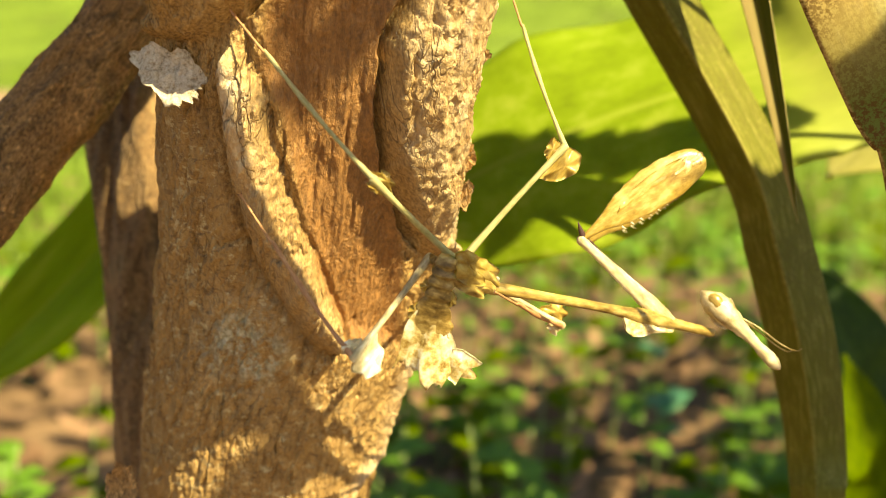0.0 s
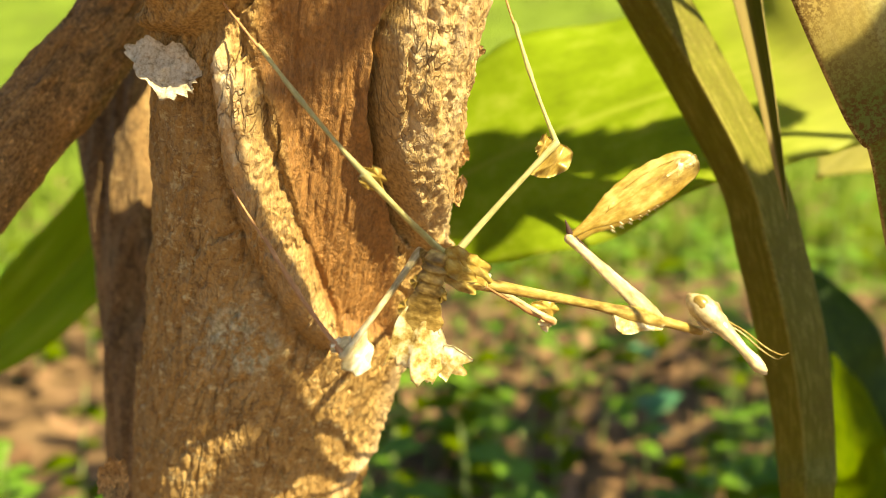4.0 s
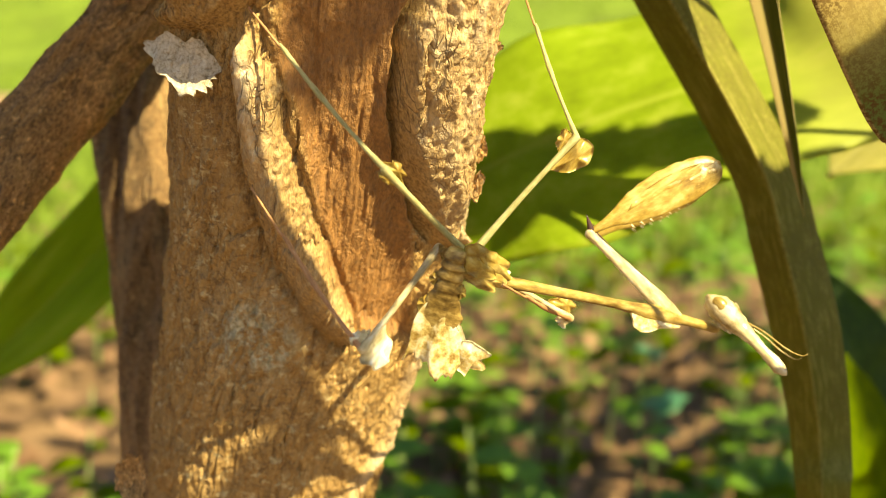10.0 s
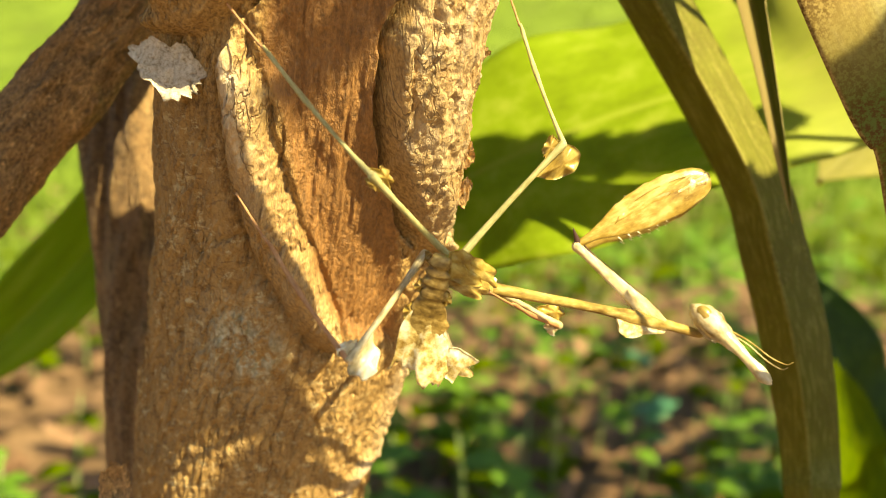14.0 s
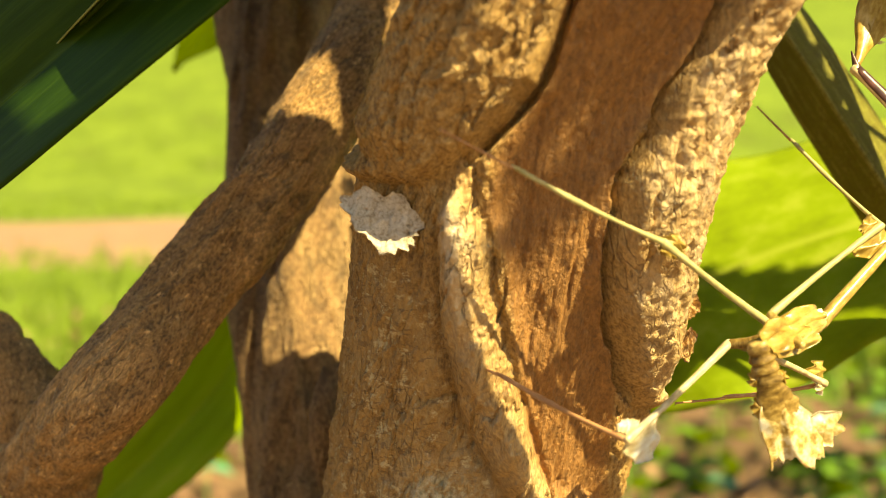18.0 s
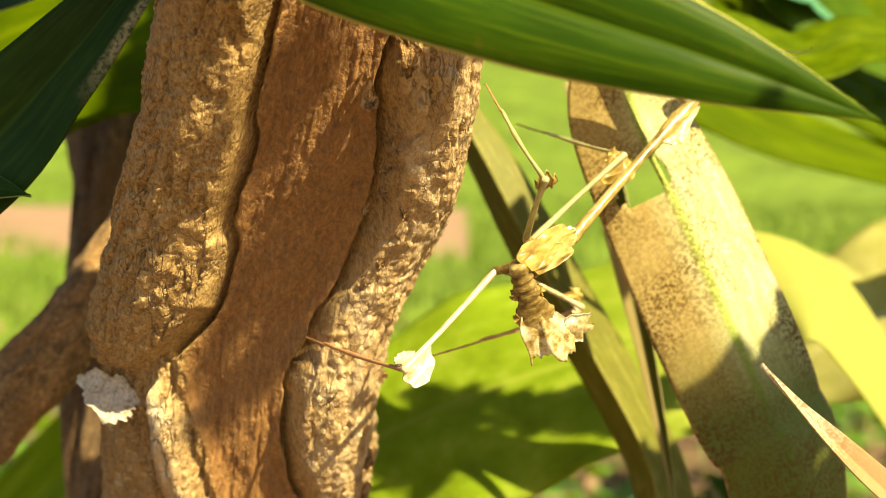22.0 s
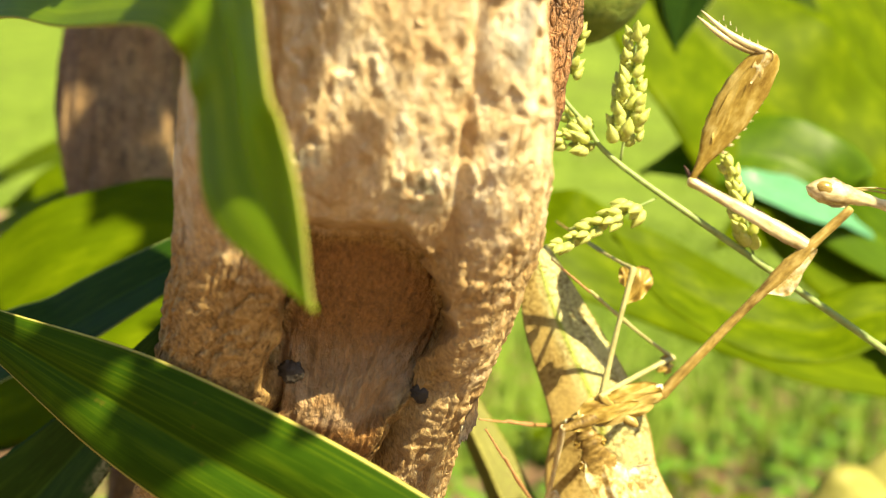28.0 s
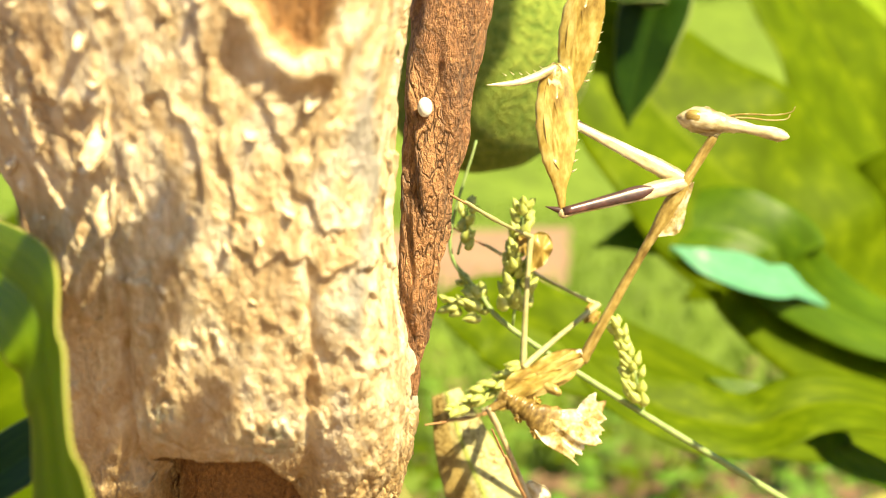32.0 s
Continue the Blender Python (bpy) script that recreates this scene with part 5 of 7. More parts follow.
def shell(name, profile, mat, parent, n=14, bend=0.0, label="", rough=0.0, sub=4, curl=0.0):
    """A limb along z from rows of height, half width and half depth, all in mm, with smooth joints between."""
    pr = spline(profile, (len(profile) - 1) * sub + 1)
    L = profile[-1][0]
    v, f = [], []
    for z, a, b in pr:
        off = bend * math.sin(math.pi * min(1, max(0, z / L))) + curl * max(0, z / L) ** 2
        for j in range(n):
            t = 2 * math.pi * j / n
            k = 1 + rough * noise.noise(Vector((math.cos(t) * 1.5, math.sin(t) * 1.5, z * 0.9)))
            v.append(((off + max(a, 0.02) * k * math.cos(t)) * MM, max(b, 0.02) * k * math.sin(t) * MM, z * MM))
    m = len(pr)
    for i in range(m - 1):
        for j in range(n):
            f.append((i * n + j, i * n + (j + 1) % n, (i + 1) * n + (j + 1) % n, (i + 1) * n + j))
    v += [(0, 0, pr[0][0] * MM), (0, 0, pr[-1][0] * MM)]
    f += [(m * n, (j + 1) % n, j) for j in range(n)] + [(m * n + 1, (m - 1) * n + j, (m - 1) * n + (j + 1) % n) for j in range(n)]
    return mesh_ob(name, v, f, mat, parent, label=label)


def flap(name, outline, mat, parent, cup=0.3, thick=0.25, jag=0.12, seed=1, y0=0.0, label=""):
    """A thin, cupped, ragged leaf-like lobe in the plane of x and z (mm)."""
    r = random.Random(seed)
    o = spline(list((x, 0, z) for x, z in outline) + [(outline[0][0], 0, outline[0][1])], 40)[:-1]
    cx, cz = o[:, 0].mean(), o[:, 2].mean()
    v, f, n = [], [], len(o)
    for s in (1, -1):
        for i in range(6):
            q = i / 5
            for j in range(n):
                k = 1 + (jag * r.uniform(-1, 1) if i == 5 and s == 1 else 0)
                x, z = cx + (o[j, 0] - cx) * q * k, cz + (o[j, 2] - cz) * q * k
                w = cup * q * q * (1 + 0.8 * math.sin(5 * j * 2 * math.pi / n + seed)) + 0.15 * math.sin(3 * x + seed) * q
                v.append((x * MM, (y0 - w + s * thick / 2) * MM, z * MM))
    for s in (0, 1):
        for i in range(5):
            for j in range(n):
                q = [s * 6 * n + i * n + j, s * 6 * n + i * n + (j + 1) % n, s * 6 * n + (i + 1) * n + (j + 1) % n, s * 6 * n + (i + 1) * n + j]
                f.append(q[::-1] if s else q)
    f += [(5 * n + (j + 1) % n, 5 * n + j, 11 * n + j, 11 * n + (j + 1) % n) for j in range(n)]
    return mesh_ob(name, v, f, mat, parent, label=label)


def spine(parent, x, z, dx, dz, r, mat):
    bm = bmesh.new()
    bmesh.ops.create_cone(bm, cap_ends=True, segments=6, radius1=r * MM, radius2=0.02 * MM, depth=math.hypot(dx, dz) * MM)
    ob = part("spine", bm, mat, parent)
    d = Vector((dx, 0, dz)).normalized()
    ob.matrix_basis = Matrix.LocRotScale(Vector(((x + dx / 2) * MM, 0, (z + dz / 2) * MM)), d.to_track_quat("Z", "Y"), None)


mantis = tagged(new("praying_mantis"), "straw-coloured praying mantis nymph with leafy lobes clinging to the bark", "mantis")
MANTIS = {}


def build_mantis():
    th = shell("thorax", [(-0.8, 0.8, 0.7), (0.5, 1.4, 1.2), (3, 1.3, 1.1), (5, 1.7, 1.3), (7, 1.5, 1.2), (10, 1.8, 1.4), (13, 1.5, 1.2), (15.5, 1.5, 1.2), (18, 1.0, 1.0)], STRAW, mantis, 18, 0, "ridged straw-yellow thorax", 0.14)
    flap("wing_pad", [(0.2, 17.5), (2.4, 17.0), (3.8, 13), (3.6, 8.0), (2.0, 3.6), (0.2, 7)], LEAFY, th, 0.7, 0.3, 0.015, 3, 1.4)
    flap("wing_pad", [(0.4, 8.0), (3.0, 7.5), (3.8, 4.0), (2.6, 0.6), (0.8, 0.2), (0.2, 4)], LEAFY, th, 0.5, 0.3, 0.03, 4, 1.5)
    flap("wing_pad", [(-0.4, 16), (-2.4, 14), (-3.0, 9), (-2.4, 3.2), (-0.4, 2.4), (0, 9)], STRAW, th, 0.6, 0.3, 0.015, 5, 1.2)
    flap("collar_lobe", [(0.2, 18.0), (1.7, 18.4), (2.2, 16.4), (1.2, 14.6), (0.2, 15.2)], BONE, th, 0.4, 0.3, 0.08, 8, 0.9)
    flap("dorsal_fold", [(-1.2, 1.0), (1.0, 0.4), (1.6, 4.5), (1.0, 9.0), (0.0, 12.5), (-1.2, 9.0), (-1.8, 4.5)], LEAFY, th, 0.5, 0.3, 0.02, 41, 1.8)
    MANTIS["thorax"] = th
    pt = shell("prothorax", [(-0.5, 1.2, 1.0), (1.5, 1.15, 1.0), (4, 1.1, 0.95), (14, 0.95, 0.85), (26, 0.92, 0.85), (30, 1.15, 0.95), (33.5, 1.5, 1.0), (37, 1.5, 1.05), (40, 1.2, 1.1), (43.5, 1.0, 1.0), (48, 0.9, 0.9), (51.5, 0.8, 0.8), (52, 0.4, 0.4)], STRAW, mantis, 16, 0.5, "long slender stalk-like prothorax", 0.14)
    flap("side_lobe", [(-0.4, 29), (-3.0, 31.0), (-3.7, 33.0), (-2.4, 37.0), (-1.0, 42), (-0.3, 36)], PALE_LOBE, pt, 0.35, 0.3, 0.04, 4, 0.5, "pale side lobe")
    flap("side_lobe", [(0.6, 31.5), (1.6, 34.5), (1.7, 37), (0.9, 40), (0.5, 36)], LEAFY, pt, 0.3, 0.3, 0.06, 6, 0.1)
    MANTIS["prothorax"] = pt
    hd = shell("head", [(-0.6, 0.3, 0.3), (0.6, 1.5, 1.4), (2.6, 2.4, 2.2), (5.2, 2.7, 2.3), (8.0, 2.0, 1.7), (10.5, 1.45, 1.2), (13.5, 1.0, 0.85), (16.5, 1.15, 0.8), (18.6, 1.35, 0.8), (20.2, 0.8, 0.5), (20.9, 0.1, 0.1)], BONE, mantis, 18, 0.3, "pale conical head with a long pointed crest", 0.18)
    for s in (-1, 1):
        bm = bmesh.new()
        bmesh.ops.create_uvsphere(bm, u_segments=16, v_segments=10, radius=1.25 * MM)
        e = part("eye", bm, STRAW, hd, "bulging straw-coloured eye")
        e.matrix_basis = Matrix.LocRotScale(Vector((0.3 * MM, 1.35 * s * MM, 2.6 * MM)), Euler((0, 0, 0)), (1.1, 0.9, 1.5))
        tube("antenna", [(1.2 * MM, 0.7 * s * MM, 7 * MM), (2.6 * MM, 1.2 * s * MM, 12 * MM), (3.2 * MM, 1.7 * s * MM, 17 * MM), (4.2 * MM, 2.2 * s * MM, 20 * MM), (5.4 * MM, 2.4 * s * MM, 20.6 * MM)], [0.00022, 0.00014, 0.00008], STRAW, hd, 20, 6)
    flap("mouth_lobe", [(-1.6, 3), (-2.6, 5), (-2.0, 8), (-1.0, 7)], BONE, hd, 0.2, 0.5, 0.05, 4)
    MANTIS["head"] = hd
    ab = shell("abdomen", [(-1.5, 1.5, 1.3), (0, 1.9, 1.6), (0.6, 1.6, 1.4), (1.6, 2.2, 1.8), (2.2, 1.8, 1.5), (3.4, 2.3, 1.8), (4.0, 1.9, 1.6), (5.4, 2.5, 1.7), (6.0, 2.2, 1.5), (7.4, 2.9, 1.4), (10.5, 3.6, 1.1), (13.0, 3.4, 0.8), (15.0, 1.8, 0.4)], BROWN, mantis, 22, 0.0, "ringed brown abdomen ending in a pale ragged fan", 0.16, 4, 1.0)
    # the ruffled sheet that flares out below the rings
    n, m = 49, 16
    S, T = np.meshgrid(np.linspace(-1, 1, n), np.linspace(0, 1, m), indexing="ij")
    half = 1.5 + 4.4 * T ** 0.7
    ruff = T * (1.1 * np.sin(4.6 * S + 0.8 * T + 0.5) + 0.45 * np.sin(10.5 * S + 3 * T) + 0.3 * np.sin(6 * T + 3 * S))
    x = half * S + 2.4 * T ** 1.5 + 0.35 * np.sin(7 * T + 4 * S)
    z = 7.0 + T * (12.6 + 0.9 * np.sin(5 * S + 1) + 0.6 * np.sin(13 * S + 2) + 0.35 * np.sin(31 * S) - 1.6 * S ** 2)
    y = 0.6 + 0.6 * ruff + 0.7 * (1 - S ** 2) * T
    v = [(x[a, b] * MM, (y[a, b] + 0.15 * o) * MM, z[a, b] * MM) for o in (-1, 1) for a in range(n) for b in range(m)]
    f = []
    for a in range(n - 1):
        for b in range(m - 1):
            q = (a * m + b, (a + 1) * m + b, (a + 1) * m + b + 1, a * m + b + 1)
            f += [q, tuple(n * m + w for w in q[::-1])]
    for a in range(n - 1):
        for b in (0, m - 1):
            f.append((a * m + b, (a + 1) * m + b, n * m + (a + 1) * m + b, n * m + a * m + b))
    for a in (0, n - 1):
        for b in range(m - 1):
            f.append((a * m + b, a * m + b + 1, n * m + a * m + b + 1, n * m + a * m + b))
    mesh_ob("ruffled_fan", v, f, PALE_LOBE, ab, label="pale ruffled fan with amber folds")
    for k, (x, z, s) in enumerate(((-2.2, 4.0, 0.7), (2.4, 5.0, 0.8), (-2.6, 8.5, 0.9))):
        sg = 1 if x > 0 else -1
        flap("side_lobe", [(x - 1.2 * sg, z - 1.6 * s), (x + 0.5 * sg * s, z - 0.8 * s), (x + 1.3 * sg * s, z + 0.7 * s), (x + 0.7 * sg * s, z + 2.0 * s), (x - 0.8 * sg, z + 1.2 * s)], LEAFY, ab, 0.7, 0.3, 0.08, k + 2, 0.5)
    flap("tail_lobe", [(5.0, 13.2), (8.2, 13.4), (10.8, 14.6), (9.2, 15.6), (10.6, 17.2), (8.0, 17.8), (7.4, 19.2), (5.4, 17.6)], PALE_LOBE, ab, 0.5, 0.3, 0.06, 31, 0.8)
    MANTIS["abdomen"] = ab
    for k in ("1", "2"):
        cx = shell("fore_coxa", [(-0.5, 1.0, 0.8), (1, 1.4, 0.9), (5, 1.75, 0.85), (11, 1.45, 0.75), (18, 1.1, 0.65), (24, 0.85, 0.6), (26.5, 1.0, 0.8), (27.2, 0.4, 0.4)], BONE, mantis, 14, 0, "pale coxa with a dark red-black inner face", 0.1)
        wide = 1.0 if k == "1" else 0.5
        shell("dark_stripe", [(6.5, 0.2, 0.2), (10, 0.15 + 1.2 * wide, 0.5), (15, 0.25 + 0.95 * wide, 0.48), (20, 0.25 + 0.75 * wide, 0.46), (26.3, 0.85, 0.6)], BLACKISH, cx, 10, 0, "maroon to black inner face").location = (-0.00020 if k == "1" else -0.0005, 0.00050 if k == "1" else -0.0004, 0)
        shell("spur", [(-0.6, 0.8, 0.7), (1.2, 0.6, 0.5), (3.6, 0.05, 0.05)], BLACKISH, cx, 8, 0).matrix_basis = Matrix.LocRotScale(Vector((-0.0004, 0, 0.0262)), Euler((0, -0.5, 0)), None)
        MANTIS["fore_coxa" + k] = cx
        fm = shell("fore_femur", [(-0.4, 0.6, 0.5), (2, 0.75, 0.55), (5, 1.3, 0.6), (9, 2.7, 0.75), (14, 3.8, 0.9), (20, 4.1, 0.9), (25, 3.5, 0.85), (28, 2.3, 0.7), (29, 1.0, 0.5)], LEAFY, mantis, 20, 0.4, "broad leaf-like raptorial femur", 0.08)
        for i in range(9):
            z = 8 + 1.9 * i
            spine(fm, -2.2 - 0.9 * math.sin(math.pi * (z - 8) / 17), z, -1.0, 0.5, 0.22, BONE)
        flap("ridge_lobe", [(0.2, 8), (2.2, 12), (2.9, 19), (2.0, 25), (0.5, 20), (-0.2, 13)], LEAFY, fm, 0.25, 0.2, 0.02, 9, 0.85)
        flap("tip_lobe", [(-1.4, 23), (0.4, 22), (1.8, 25), (1.0, 29), (-0.8, 28)], PALE_LOBE, fm, 0.35, 0.25, 0.05, 11, 0.85)
        MANTIS["fore_femur" + k] = fm
        tb = shell("fore_tibia", [(-0.4, 0.5, 0.5), (1, 0.8, 0.6), (5, 0.85, 0.6), (10, 0.6, 0.5), (13.5, 0.35, 0.3), (15.6, 0.06, 0.06)], BONE, mantis, 12, 1.1, "pale hooked tibia", 0.08)
        for i in range(6):
            spine(tb, -0.2 + 0.5 * math.sin(i), 3 + 1.6 * i, -0.8, 0.5, 0.14, BONE)
        MANTIS["fore_tibia" + k] = tb
    for leg, fl, tl in (("m1", 26.5, 40.5), ("m2", 26.5, 40.5), ("h1", 27.5, 35.5), ("h2", 27.5, 35.5)):
        kind = "middle" if leg[0] == "m" else "hind"
        fe = shell(kind + "_femur", [(-0.5, 0.6, 0.6), (1, 0.75, 0.7), (fl * 0.3, 0.58, 0.55), (fl * 0.7, 0.52, 0.5), (fl * 0.9, 0.65, 0.6), (fl, 0.75, 0.65), (fl + 0.5, 0.3, 0.3)], GREENISH if leg[0] == "m" else BONE, mantis, 12, 0.2, "slender olive femur" if leg[0] == "m" else "pale slender femur", 0.12)
        sg = {"m1": -1, "m2": -1, "h1": 1, "h2": 1}[leg]
        z = fl - 3.2
        big = {"m1": 0.75, "m2": 1.3, "h1": 1.3, "h2": 1.1}[leg]
        flap("knee_lobe", [(0.3 * sg, z - 3.2 * big), (2.4 * sg * big, z - 1.8 * big), (3.6 * sg * big, z + 1.0 * big), (2.4 * sg * big, z + 3.2 * big), (0.2 * sg, z + 3.0)], LEAFY if leg != "h1" else BONE, fe, 0.8, 0.3, 0.02, 3 + int(leg[1]), -0.1, "rounded leafy knee lobe")
        flap("knee_lobe", [(-0.3 * sg, z - 1.0), (-1.7 * sg * big, z + 0.4), (-1.9 * sg * big, z + 3.0), (-0.3 * sg, z + 2.6)], BONE if leg[0] == "h" else LEAFY, fe, 0.5, 0.3, 0.2, 13 + int(leg[1]), 0.1)
        MANTIS[leg + "_femur"] = fe
        hp = shell(kind + "_coxa", [(-1.0, 0.5, 0.5), (0.5, 1.1, 0.9), (3.5, 1.25, 1.0), (6.5, 0.9, 0.8), (8.2, 0.8, 0.7), (9.2, 0.3, 0.3)], BROWN if leg[0] == "h" else STRAW, mantis, 14, 0.3, "short brown hip segment", 0.15)
        flap("hip_lobe", [(0.3, 1.0), (1.6, 2.2), (1.9, 4.8), (1.0, 7.2), (0.2, 6.0)], LEAFY, hp, 0.4, 0.3, 0.03, 21, 0.2)
        MANTIS[leg + "_coxa"] = hp
        ti = shell(kind + "_tibia", [(-0.3, 0.5, 0.45), (1, 0.55, 0.5), (tl * 0.12, 0.38, 0.36), (tl * 0.3, 0.36, 0.34), (tl * 0.42, 0.5, 0.42), (tl * 0.55, 0.34, 0.32), (tl * 0.64, 0.42, 0.36), (tl * 0.70, 0.24, 0.24)], RUSTY if leg[0] == "h" else GREENISH, mantis, 10, 0.4, "thin rusty shin" if leg[0] == "h" else "thin straw-coloured shin", 0.15)
        ts = shell("tarsus", [(tl * 0.69, 0.26, 0.24), (tl * 0.78, 0.2, 0.2), (tl * 0.785, 0.26, 0.24), (tl * 0.88, 0.18, 0.18), (tl * 0.885, 0.24, 0.22), (tl * 0.96, 0.16, 0.16), (tl, 0.22, 0.14)], RUSTY, ti, 8, 0.3, "reddish jointed foot")
        for s in (-1, 1):
            spine(ts, 0, tl - 0.3, 0.5 * s, 0.8, 0.09, BLACKISH)
        MANTIS[leg + "_tibia"] = ti


build_mantis()


def hip(body, thigh):
    """The hip's pose: from the thorax to where the thigh begins."""
    a, b = body.translation * 0.55 / MM, thigh.translation / MM
    return bone(*(b - (b - a).normalized() * 8.5), *b)


def motions():
    """The mantis climbs: its body, then each part in the body's space (base and tip in millimetres)."""
    walk(mantis, [(0, pose(0.0086, 0.1842, 0.3872)), (6, pose(0.0084, 0.1834, 0.3868)), (9, pose(0.0084, 0.1832, 0.3866)), (13, pose(0.0083, 0.1824, 0.3868)), (15.5, pose(0.0085, 0.1852, 0.3863)), (16, pose(0.0095, 0.1889, 0.3857)), (17, pose(0.0174, 0.2008, 0.3956)), (18, pose(0.0248, 0.1919, 0.4067)), (19, pose(0.0270, 0.1816, 0.4278)), (20, pose(0.0154, 0.1754, 0.4285)), (21, pose(0.0348, 0.1762, 0.4409)), (22, pose(0.0456, 0.1744, 0.4596)), (23, pose(0.0491, 0.1753, 0.4704)), (24.5, pose(0.0478, 0.1771, 0.4764)), (26.5, pose(0.0630, 0.1816, 0.5123)), (27, pose(0.0574, 0.1842, 0.5008)), (28, pose(0.0695, 0.1800, 0.5117)), (29, pose(0.0667, 0.1748, 0.5298)), (30, pose(0.0638, 0.1774, 0.5267)), (31, pose(0.0731, 0.1731, 0.5432)), (32, pose(0.0736, 0.1712, 0.5528))])
    thorax = [(0, bone(-8.0, -14.2, 6.3, 0.0, 0.0, 0.0)), (6, bone(-8.5, -13.9, 6.3, 0.0, 0.0, 0.0)), (9, bone(-8.5, -14.0, 6.2, 0.0, 0.0, 0.0)), (13, bone(-8.7, -13.7, 6.5, 0.0, 0.0, 0.0)), (15.5, bone(-9.1, -13.9, 5.5, 0.0, 0.0, 0.0)), (16, bone(-10.6, -12.9, 5.1, 0.0, 0.0, 0.0)), (17, bone(-13.9, -10.6, -0.9, 0.0, 0.0, 0.0)), (18, bone(-13.3, -10.9, -3.3, 0.0, 0.0, 0.0)), (19, bone(-11.2, -11.4, -7.1, 0.0, 0.0, 0.0)), (20, bone(-8.2, -14.6, -5.1, 0.0, 0.0, 0.0)), (21, bone(-11.6, -12.5, -3.9, 0.0, 0.0, 0.0)), (22, bone(-10.8, -12.3, -6.2, 0.0, 0.0, 0.0)), (23, bone(-13.9, -7.6, -7.4, 0.0, 0.0, 0.0)), (24.5, bone(-12.4, -10.7, -6.2, 0.0, 0.0, 0.0)), (26.5, bone(-15.6, 1.0, -7.9, 0.0, 0.0, 0.0)), (27, bone(-16.9, -0.2, -4.5, 0.0, 0.0, 0.0)), (28, bone(-16.3, -0.8, -6.3, 0.0, 0.0, 0.0)), (29, bone(-13.1, -4.2, -10.9, 0.0, 0.0, 0.0)), (30, bone(-11.9, -12.1, -4.4, 0.0, 0.0, 0.0)), (31, bone(-15.8, -2.2, -7.3, 0.0, 0.0, 0.0)), (32, bone(-15.4, -2.4, -7.9, 0.0, 0.0, 0.0))]
    walk(MANTIS["thorax"], thorax)
    walk(MANTIS["prothorax"], [(0, bone(0.0, 0.0, 0.0, 41.7, 20.4, -12.1)), (6, bone(0.0, 0.0, 0.0, 41.3, 21.1, -12.4)), (9, bone(0.0, 0.0, 0.0, 41.2, 21.2, -12.4)), (13, bone(0.0, 0.0, 0.0, 40.8, 22.1, -12.2)), (15.5, bone(0.0, 0.0, 0.0, 40.5, 22.5, -12.4)), (16, bone(0.0, 0.0, 0.0, 44.5, 13.6, -11.8)), (17, bone(0.0, 0.0, 0.0, 43.2, 16.3, 13.2)), (18, bone(0.0, 0.0, 0.0, 34.6, 16.8, 28.8)), (19, bone(0.0, 0.0, 0.0, 31.5, 14.9, 33.0)), (20, bone(0.0, 0.0, 0.0, 26.5, 28.5, 28.2)), (21, bone(0.0, 0.0, 0.0, 29.0, 22.3, 31.1)), (22, bone(0.0, 0.0, 0.0, 29.9, 19.3, 32.2)), (23, bone(0.0, 0.0, 0.0, 23.9, 29.5, 29.4)), (24.5, bone(0.0, 0.0, 0.0, 25.7, 11.3, 38.9)), (26.5, bone(0.0, 0.0, 0.0, 28.3, 9.6, 37.5)), (27, bone(0.0, 0.0, 0.0, 26.3, -10.2, 38.8)), (28, bone(0.0, 0.0, 0.0, 31.1, -6.1, 36.1)), (29, bone(0.0, 0.0, 0.0, 15.8, 7.1, 44.8)), (30, bone(0.0, 0.0, 0.0, 13.8, -24.4, 38.9)), (31, bone(0.0, 0.0, 0.0, 14.0, -28.1, 36.3)), (32, bone(0.0, 0.0, 0.0, 22.6, -5.9, 41.9))])
    walk(MANTIS["head"], [(0, bone(42.8, 21.5, -5.0, 57.2, 18.0, -19.2)), (6, bone(41.8, 21.9, -6.3, 55.0, 14.1, -19.9)), (9, bone(42.3, 22.0, -6.5, 55.9, 15.3, -20.3)), (13, bone(41.6, 22.7, -7.5, 54.9, 14.7, -20.9)), (15.5, bone(43.6, 23.2, -7.1, 56.8, 14.9, -20.5)), (16, bone(45.1, 14.4, -5.1, 60.9, 15.1, -18.1)), (17, bone(44.2, 16.7, 18.6, 61.3, 21.7, 8.5)), (18, bone(36.7, 17.0, 36.9, 54.0, 26.4, 31.3)), (19, bone(35.7, 15.2, 38.2, 38.6, -3.8, 31.1)), (20, bone(24.6, 28.9, 38.4, 37.9, 16.8, 28.6)), (21, bone(27.1, 22.5, 39.7, 46.8, 26.1, 35.2)), (22, bone(30.9, 19.5, 39.9, 50.3, 24.7, 35.7)), (23, bone(26.9, 29.7, 37.0, 46.8, 31.6, 32.7)), (24.5, bone(30.2, 11.7, 47.1, 43.0, -2.0, 38.7)), (26.5, bone(25.2, 9.4, 45.7, 44.8, 14.7, 43.5)), (27, bone(22.7, -10.4, 45.6, 42.8, -9.0, 41.8)), (28, bone(25.6, -6.5, 42.7, 45.3, -2.6, 38.9)), (29, bone(8.7, 6.5, 51.2, 28.3, 3.6, 45.7)), (30, bone(8.6, -24.9, 43.1, 24.0, -37.7, 39.0)), (31, bone(8.8, -28.6, 41.1, 27.7, -21.3, 38.0)), (32, bone(17.7, -6.3, 48.5, 37.8, -7.3, 44.8))])
